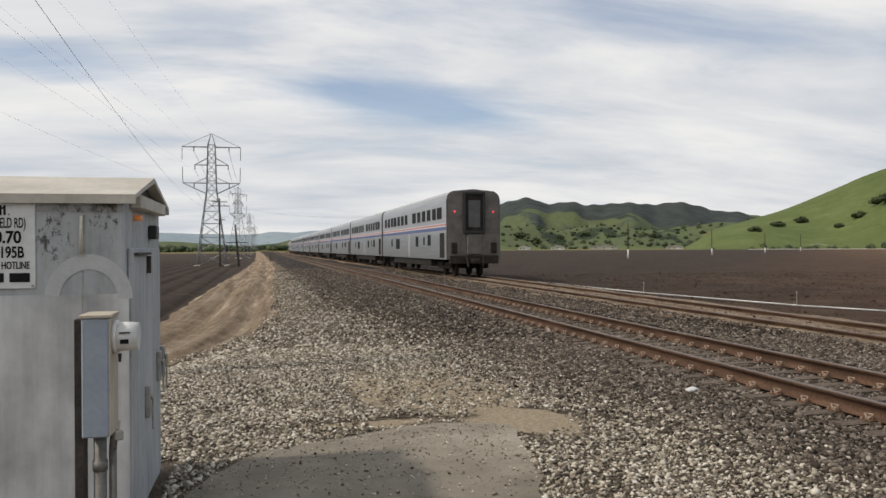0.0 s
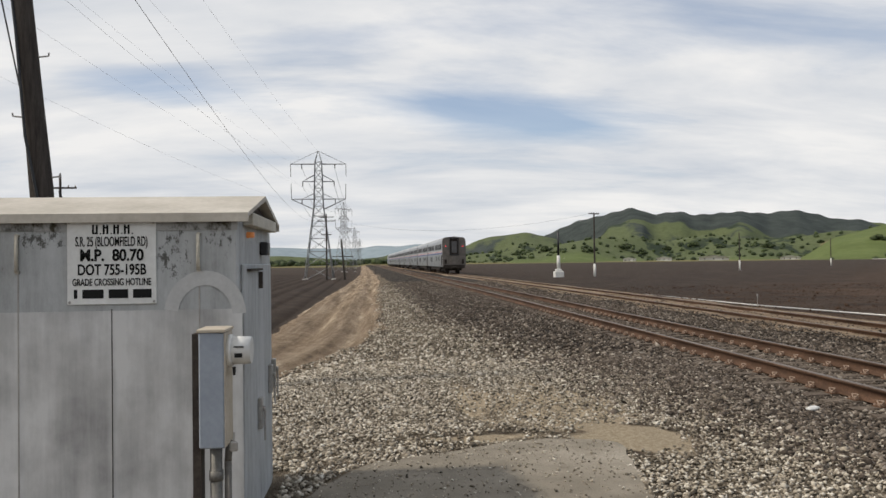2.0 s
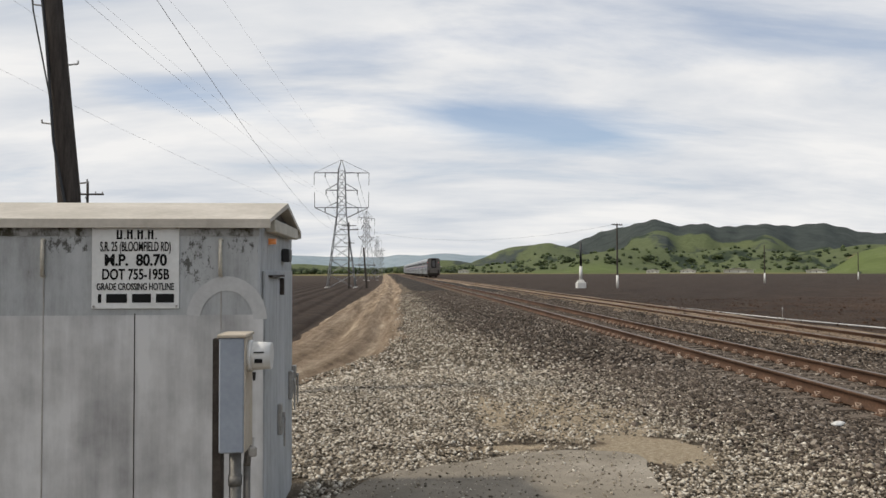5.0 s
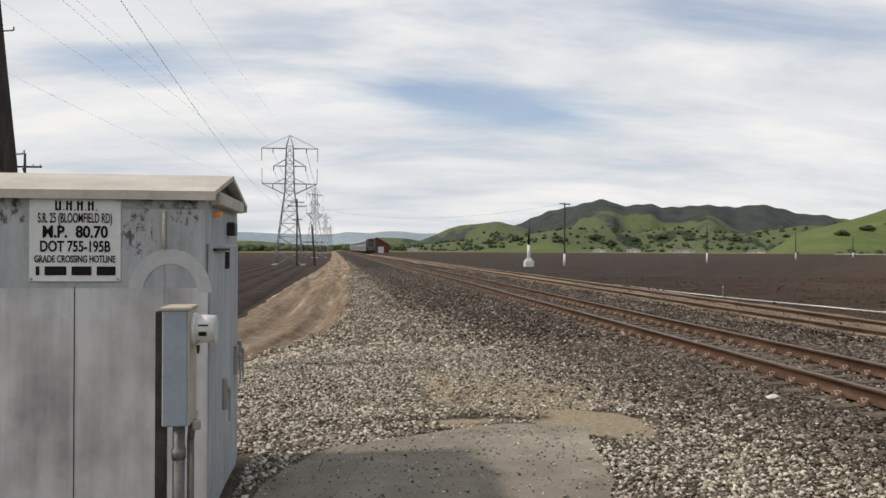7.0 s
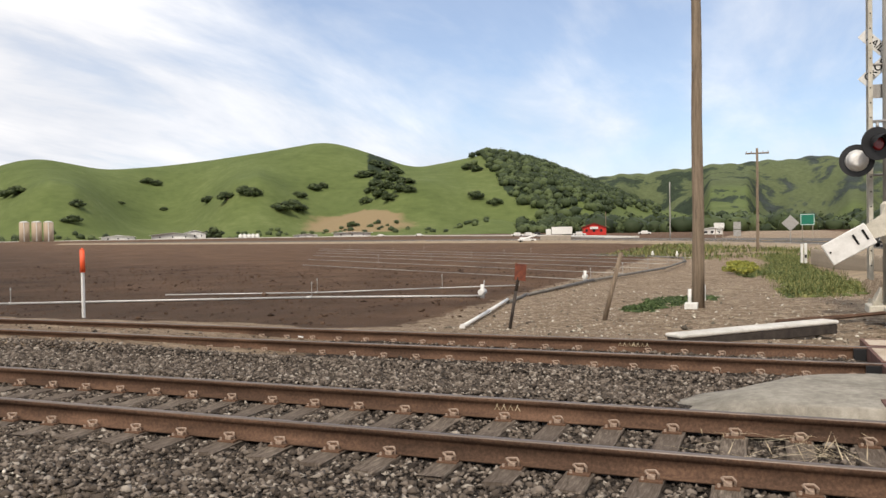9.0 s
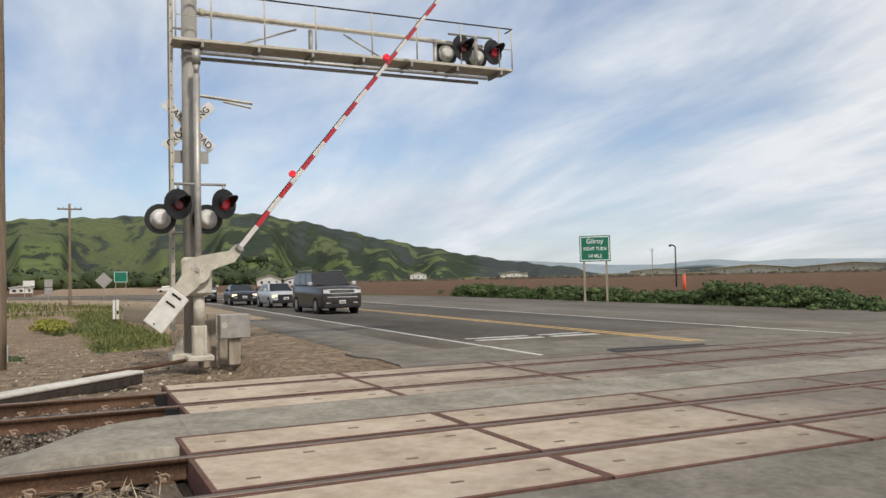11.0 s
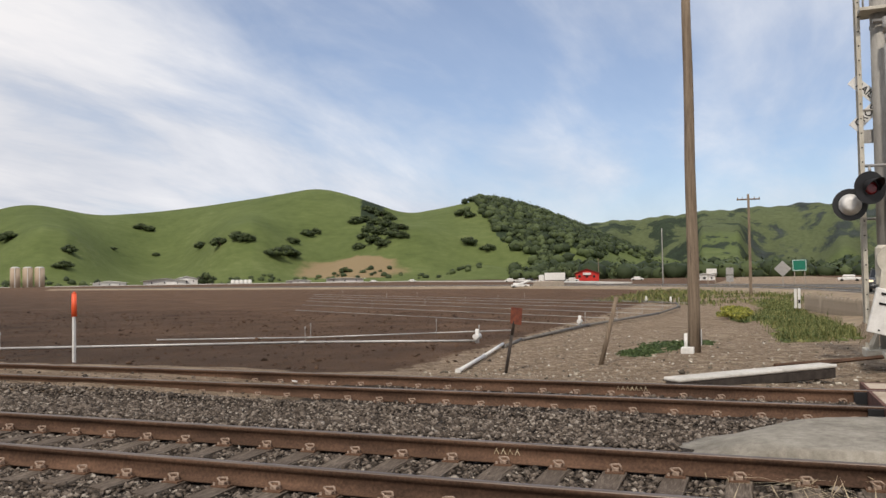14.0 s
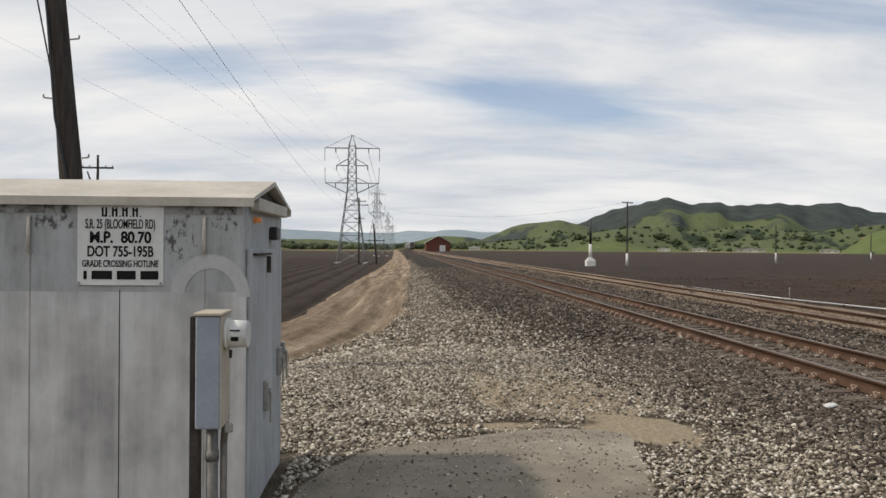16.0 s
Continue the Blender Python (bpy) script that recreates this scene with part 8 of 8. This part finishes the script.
    bm = B()
    box(bm, (n - 0.12, -hw * 0.9, 0.30), (n + 0.03, hw * 0.9, 0.47), 0.03)
    part("bumper", bm, M_BLACK, t)
    bm = B()
    box(bm, (n - 0.02, -0.155, 0.50), (n + 0.036, 0.155, 0.65), 0.005)
    pl = part("number_plate", bm, M_SIGNWHITE, t)
    bm = B()
    box(bm, (n + 0.036, -0.11, 0.54), (n + 0.039, 0.11, 0.60))
    part("plate_bar", bm, M_INK, pl)
    return t


def car_paint(name, c, rough=0.32, metal=0.0):
    s = Shader(name, rough, metal)
    s.color(s.ramp(s.noise(2.0, 4), (0.3, tuple(v * 0.8 for v in c)), (0.7, c)))
    s.b.inputs["Coat Weight"].default_value = 0.22
    s.b.inputs["Coat Roughness"].default_value = 0.06
    return s.mat


vehicle("large_suv", 39.3, -11.5, 180.8, 5.6, 2.0, 2.04, 1.35, 1.29, car_paint("dark_brown_grey_paint", (0.034, 0.024, 0.021)), "dark grey-brown large SUV with a chrome grille on the road", (0.12, 0.28), True)
vehicle("silver_hatchback", 49.8, -11.5, 180.5, 4.4, 1.76, 1.52, 1.00, 0.94, car_paint("silver_paint", (0.42, 0.44, 0.47)), "silver compact hatchback waiting in the queue", (0.15, 1.0), lit=True)
vehicle("dark_sedan", 57.4, -10.6, 177.5, 4.7, 1.8, 1.45, 0.97, 0.93, car_paint("black_blue_paint", (0.018, 0.022, 0.032)), "dark blue-black sedan waiting in the queue", (0.75, 1.35), lit=True)
vehicle("dark_pickup", 68.5, -9.6, 175.5, 5.3, 1.94, 1.86, 1.2, 1.14, car_paint("black_truck_paint", (0.016, 0.016, 0.018)), "black pickup truck with a chrome grille last in the queue", (0.3, 0.5), True)
vehicle("dark_pickup", 73.5, -9.6, 172, 5.6, 1.95, 1.85, 1.15, 1.12, car_paint("white_and_black_paint", (0.05, 0.05, 0.052)), "dark pickup with a pale bonnet in the queue", (1.9, 2.1), True, True)


# ---- far farm buildings ----
def shed(name, az, d, w, l, h, roof_h, wall, roof, label, turn=None, z0=-1.2, doors=1, windows=3):
    x, y = polar(az, d)
    t = thing(name, (x, y, z0), label, "building", turn=-az if turn is None else turn)
    bm = B()
    prism(bm, [(-w / 2, 0), (w / 2, 0), (w / 2, h), (0, h + roof_h), (-w / 2, h)], "y", -l / 2, l / 2)
    part("wall", bm, wall, t)
    bm = B()
    o = 0.06 * w
    k = roof_h / (w / 2)
    prism(bm, [(-w / 2 - o, h - o * k + 0.05), (0, h + roof_h + 0.05), (w / 2 + o, h - o * k + 0.05), (w / 2 + o, h - o * k + 0.3), (0, h + roof_h + 0.3), (-w / 2 - o, h - o * k + 0.3)], "y", -l / 2 - o, l / 2 + o)
    part("roof", bm, roof, t)
    for n in range(doors):
        bm = B()
        cx = (n + 0.5) / doors * w - w / 2
        box(bm, (cx + w * 0.05, -l / 2 - 0.06, 0.3), (cx + w * 0.05 + 0.24 * w / doors, -l / 2 + 0.05, h * 0.72), 0.01)
        part("door", bm, M_WHITE, t, "pale door")
    for n in range(windows):
        bm = B()
        cx = (n + 0.5) / windows * w * 0.9 - w * 0.45
        box(bm, (cx - 0.5, -l / 2 - 0.05, h * 0.5), (cx + 0.4, -l / 2 + 0.05, h * 0.8))
        part("window", bm, M_GLASS, t)
    return t


def far_things():
    shed("red_barn", 2.42, 460, 13.4, 20, 5.2, 3.6, M_BARNRED, M_SHEETROOF, "dull red wooden barn with a pale tin roof beside the track", 0, -0.8, 1, 0)
    for k, az in enumerate((41.35, 42.05, 42.72)):
        x, y = polar(az, 560)
        t = thing("silo", (x, y, -1.2), "tan concrete grain silo in a row of three", "silo", "silos")
        bm = B()
        tube(bm, (0, 0, 0), (0, 0, 12.6), 2.9, 2.9, 20)
        part("drum", bm, M_SHEDTAN, t)
        bm = B()
        tube(bm, (0, 0, 12.6), (0, 0, 13.4), 3.0, 1.4, 20)
        part("cap", bm, M_SHED, t)
        bm = B()
        beam(bm, (-2.2, -2.2, 0), (-2.2, -2.2, 12.6), 0.35)
        part("ladder", bm, M_WHITE, t)
    L = "low pale farm building far across the field"
    for az, d, w, l, h, rh, wall, roof, lab in (
            (46.8, 570, 20, 10, 2.6, 1.2, M_SHED, M_SHED, L), (50.2, 560, 26, 12, 3.4, 1.6, M_SHED, M_SHEETROOF, L), (51.6, 570, 14, 10, 4.5, 1.8, M_SHED, M_SHED, "white farmhouse far across the field"),
            (59.0, 560, 16, 8, 2.0, 0.8, M_SHED, M_SHED, L), (62.2, 540, 24, 8, 3.0, 0.6, M_SHED, M_SHED, "long white trailer building"), (37.0, 700, 18, 9, 3, 1.4, M_SHED, M_SHED, L), (34.5, 760, 14, 9, 3, 1.4, M_SHED, M_SHED, L),
            (23.5, 800, 26, 12, 3.6, 1.6, M_SHED, M_SHEETROOF, L), (20.3, 820, 14, 9, 3.2, 1.4, M_SHED, M_SHED, L), (18.0, 820, 12, 9, 3.0, 1.4, M_SHED, M_SHED, L), (13.6, 850, 10, 8, 3.2, 1.4, M_SHED, M_SHED, L),
            (28.2, 780, 16, 9, 2.8, 1.2, M_SHED, M_SHED, L), (30.8, 760, 20, 9, 2.6, 1.2, M_SHED, M_SHEETROOF, L), (5.0, 900, 12, 8, 3.4, 1.4, M_SHED, M_SHED, L),
            (102.2, 320, 9, 8, 3.2, 1.6, M_SHED, M_SHEETROOF, "pale house beyond the road"), (104.2, 330, 11, 8, 3.0, 1.5, M_SHED, M_SHED, "pale house beyond the road"), (86.9, 260, 6, 4, 2.2, 0.4, M_SHED, M_SHED, "small white roadside shed"),
            (135.0, 620, 60, 14, 4.2, 2.6, M_SHED, M_SHED, "long white greenhouse roof"), (141.0, 620, 70, 14, 4.4, 2.6, M_SHED, M_SHED, "long white greenhouse roof"), (145.5, 600, 50, 14, 4.4, 2.6, M_SHED, M_SHED, "long white greenhouse roof"),
            (129.0, 640, 40, 12, 4.0, 1.6, M_SHED, M_SHED, "long white greenhouse roof"), (119.2, 900, 30, 12, 5.0, 2.0, M_SHED, M_SHED, "pale buildings on the far slope"), (112.5, 700, 14, 10, 5, 2, M_SHED, M_SHED, "pale buildings on the far slope")):
        shed("farm_building", az, d, w, l, h, rh, wall, roof, lab)
    shed("red_store", 79.1, 310, 8.8, 8, 3.1, 1.6, M_BRIGHTRED, M_BARNRED, "bright red roadside store with a white sign", None, -0.8, 0, 3)
    x, y = polar(79.1, 305.6)
    bm = B()
    box(bm, (-1.5, -0.1, 0), (1.5, 0.1, 0.9), 0.05)
    o = part("store_sign", bm, M_WHITE, None)
    o.matrix_basis = pose(x, y, 1.7, 0, 0, -79.1)
    tagged(o, "white sign board on the red store front", "sign")
    for k in range(5):
        x, y = polar(54.6 + 0.28 * k, 550)
        t = thing("white_tank", (x, y, -1.2), "white farm storage tank", "tank", "storage tanks")
        bm = B()
        tube(bm, (0, 0, 0), (0, 0, 3.0), 1.3, 1.3, 14)
        tube(bm, (0, 0, 3.0), (0, 0, 3.6), 1.3, 0.3, 14)
        part("shell", bm, M_WHITE, t)
    # lorry and parked cars by the store
    x, y = polar(76.9, 290)
    t = thing("box_truck", (x, y, -0.9), "white semi trailer parked by the far road", "truck", turn=-76.9)
    bm = B()
    box(bm, (-3.6, -1.25, 1.0), (3.6, 1.25, 3.6), 0.05)
    part("trailer", bm, M_WHITE, t)
    bm = B()
    box(bm, (-5.6, -1.2, 0.6), (-3.8, 1.2, 2.9), 0.2)
    part("cab", bm, M_SHED, t)
    for wx in (-5.0, -2.9, 1.8, 3.0):
        bm = B()
        tube(bm, (wx, -1.25, 0.5), (wx, 1.25, 0.5), 0.5, 0.5, 14)
        part("wheel", bm, M_TYRE, t)
    for az, d, c in ((73.8, 300, M_WHITE), (74.6, 300, M_SHED), (75.2, 305, M_BLACK), (78.1, 280, M_SHED), (82.5, 300, M_WHITE), (95.6, 190, M_WHITE), (66.9, 420, M_WHITE), (64.2, 450, M_WHITE)):
        x, y = polar(az, d)
        t = thing("parked_car", (x, y, -0.6), "small far-off parked car", "car", "parked cars", turn=-az)
        bm = B()
        box(bm, (-2.2, -0.85, 0.35), (2.2, 0.85, 0.95), 0.12)
        box(bm, (-1.3, -0.75, 0.95), (1.1, 0.75, 1.5), 0.18)
        part("body", bm, c, t)
        for wx in (-1.4, 1.4):
            bm = B()
            tube(bm, (wx, -0.88, 0.33), (wx, 0.88, 0.33), 0.33, 0.33, 12)
            part("wheel", bm, M_TYRE, t)
    # field plant with a long hopper
    x, y = polar(75.3, 140)
    t = thing("irrigation_pump", (x, y, -0.5), "white pump trailer beside a brown bin in the field", "pump", turn=-75.3)
    bm = B()
    box(bm, (0.3, -1, 0), (5.5, 1, 1.25), 0.1)
    part("bin", bm, M_BOARD, t)
    bm = B()
    box(bm, (-3.5, -0.8, 0.35), (-0.4, 0.8, 0.7), 0.05)
    tube(bm, (-2.8, 0, 0.6), (-0.2, 0, 1.4), 0.16, 0.16, 8)
    tube(bm, (-3.2, 0.4, 0.7), (-1.4, 0.4, 0.7), 0.3, 0.3, 10)
    part("pump", bm, M_WHITE, t)
    bm = B()
    for wx in (-3, -1):
        tube(bm, (wx, -0.8, 0.3), (wx, 0.8, 0.3), 0.3, 0.3, 12)
    part("wheel", bm, M_TYRE, t)


far_things()


# ---- weeds, hedge ----
def blades(name, n, place, tall, wide, material, label, lean=0.5):
    """Upright blades, each a bent strip of two quads."""
    p = place(n)
    n = len(p)
    a = RNG.uniform(0, 6.283, n)
    h = tall * RNG.gamma(5, 0.2, n)
    w = np.stack([np.cos(a), np.sin(a), np.zeros(n)], 1) * wide * 0.5
    d = np.stack([-np.sin(a) * lean, np.cos(a) * lean, np.zeros(n)], 1) * (h * RNG.uniform(0.1, 1, n))[:, None]
    up1, up2 = np.zeros((n, 3)), np.zeros((n, 3))
    up1[:, 2], up2[:, 2] = h * 0.6, h
    v = np.stack([p - w, p + w, p + w * 0.8 + d * 0.35 + up1, p - w * 0.8 + d * 0.35 + up1, p + w * 0.1 + d + up2, p - w * 0.1 + d + up2], 1).reshape(-1, 3)
    i = np.arange(n)[:, None] * 6
    f = np.concatenate([i + np.array([[0, 1, 2, 3]]), i + np.array([[3, 2, 4, 5]])])
    tagged(new(name, raw_mesh(name, v, f, material)), label, "plants", kind="stuff")


def patch(x0, x1, y0, y1, power=0.4, seed=2, lift=0.0):
    def f(n):
        x, y = RNG.uniform(x0, x1, n * 2), RNG.uniform(y0, y1, n * 2)
        k = wavy(x * 0.8, y * 0.8, seed) > power
        x, y = x[k][:n], y[k][:n]
        return np.stack([x, y, ground_z(x, y) + lift], 1)
    return f


def weed_mounds(name, n, place, r0, r1, leaf, material, label, low=0.0):
    """Low leafy mounds of weeds."""
    p = place(n)
    r = RNG.uniform(r0, r1, len(p))
    p[:, 2] += low
    tagged(new(name, leaf_cloud(name, p, r, 75, leaf, material, 0.5, 0.6)), label, "plants", kind="stuff")


WEED_SPOTS = ((34.0, -2.4, 2.8, 1.1), (38.5, -2.0, 3.0, 1.2), (44, -1.6, 4.5, 1.3), (52, -1.6, 4.5, 0.9), (61, -1.6, 5.0, 0.9), (31.0, -1.4, 1.3, 0.5), (44, 0.5, 2.5, 0.4))


def clumped(spots):
    def f(n):
        k = RNG.integers(0, len(spots), n)
        q = np.array(spots)[k]
        x, y = RNG.normal(q[:, 0], q[:, 2] * 0.55), RNG.normal(q[:, 1], q[:, 3] * 0.5)
        return np.stack([x, y, ground_z(x, y) - 0.01], 1)
    return f


blades("roadside_grass", 24000, clumped(WEED_SPOTS), 0.15, 0.03, M_WEED, "yellow-green roadside grass and weeds", 0.9)
weed_mounds("roadside_weeds", 900, clumped(WEED_SPOTS), 0.13, 0.40, 0.036, M_WEED, "soft mounds of green roadside weeds")
weed_mounds("leafy_weeds", 330, clumped(WEED_SPOTS[1:]), 0.15, 0.45, 0.04, M_HEDGE, "dark green leafy roadside weeds")
weed_mounds("ditch_weeds", 190, clumped(((24.6, 2.1, 1.5, 0.4), (23.2, 2.6, 1.3, 0.4), (21.4, 2.9, 0.8, 0.25), (26.4, 1.6, 1.6, 0.4))), 0.09, 0.26, 0.03, M_HEDGE, "thin green weeds round the pole")
weed_mounds("mustard_weeds", 60, lambda n: np.stack([RNG.normal(46, 2.4, n), RNG.normal(0.9, 0.35, n), np.full(n, -0.42)], 1), 0.16, 0.45, 0.05, M_FLOWER, "yellow-green flowering mustard weeds")
blades("far_verge", 9000, patch(60, 130, -6, 12, -0.3, 3), 0.2, 0.08, M_WEED, "green verge along the far road", 0.9)
blades("verge_grass", 26000, patch(12, 110, -31.5, -27.0, -0.75, 4), 0.17, 0.04, M_WEED, "bright green verge grass beside the road", 0.9)
weed_mounds("verge_weeds", 520, patch(14, 100, -31, -27.3, 0.1, 7), 0.2, 0.5, 0.06, M_WEED, "soft green weeds along the road verge")


def hedge():
    cs, rs = [], []
    x = 17.0
    while x < 66:
        tall = 0.5 + 0.5 * float(wavy(x * 0.42, 0.0, 2)) + 0.25 * float(wavy(x * 1.3, 3.0, 5))
        tall = max(tall, 0.45 * (26 < x < 50))
        if tall > 0.05:
            for k in range(19):
                h = RNG.uniform(0, 1.15) * min(tall, 1.0)
                cs.append((x + RNG.normal(0, 0.5), -29.2 - 0.06 * (x - 15) + RNG.normal(0, 0.9), -0.26 + h))
                rs.append(RNG.uniform(0.22, 0.44) * (0.6 + 0.4 * min(tall, 1.0)))
        x += 0.5
    tagged(new("hedge", leaf_cloud("hedge", cs, rs, 60, 0.06, M_HEDGE, 0.7, 0.7)), "low sprawling green hedge beside the road", "hedge", kind="stuff")


hedge()


# ---- what moves ----
def motions():
    # the train runs away along the siding at about 33 m/s
    speed, tail = 33.0, 46.6
    for k, c in enumerate(train):
        rows = []
        for n in range(0, 33):
            s = n * 0.5
            y = tail + speed * s + k * (CAR_L + 0.35)
            x = 11.95 + float(bend(y))
            turn = math.degrees(math.atan2(-(float(bend(y + 24)) - float(bend(y))), 24))
            rows.append((s, pose(x, y, -0.04, 0, 0, turn)))
        walk(c, rows)
    # the gate rises
    arm = bpy.data.objects["crossing_gate"]
    rows = ((0, 0), (5.5, 0), (6.5, 4), (8.0, 19.5), (9.5, 35.7), (10.0, 41.0), (11.2, 53.0), (12.5, 64.4), (13.0, 68.8), (13.5, 73.0), (14.5, 80.0), (15.3, 84.0), (16.0, 85.5))
    walk(arm, [(s, pose(18.24, -2.64, 1.84, -a, 0, 0)) for s, a in rows])


motions()
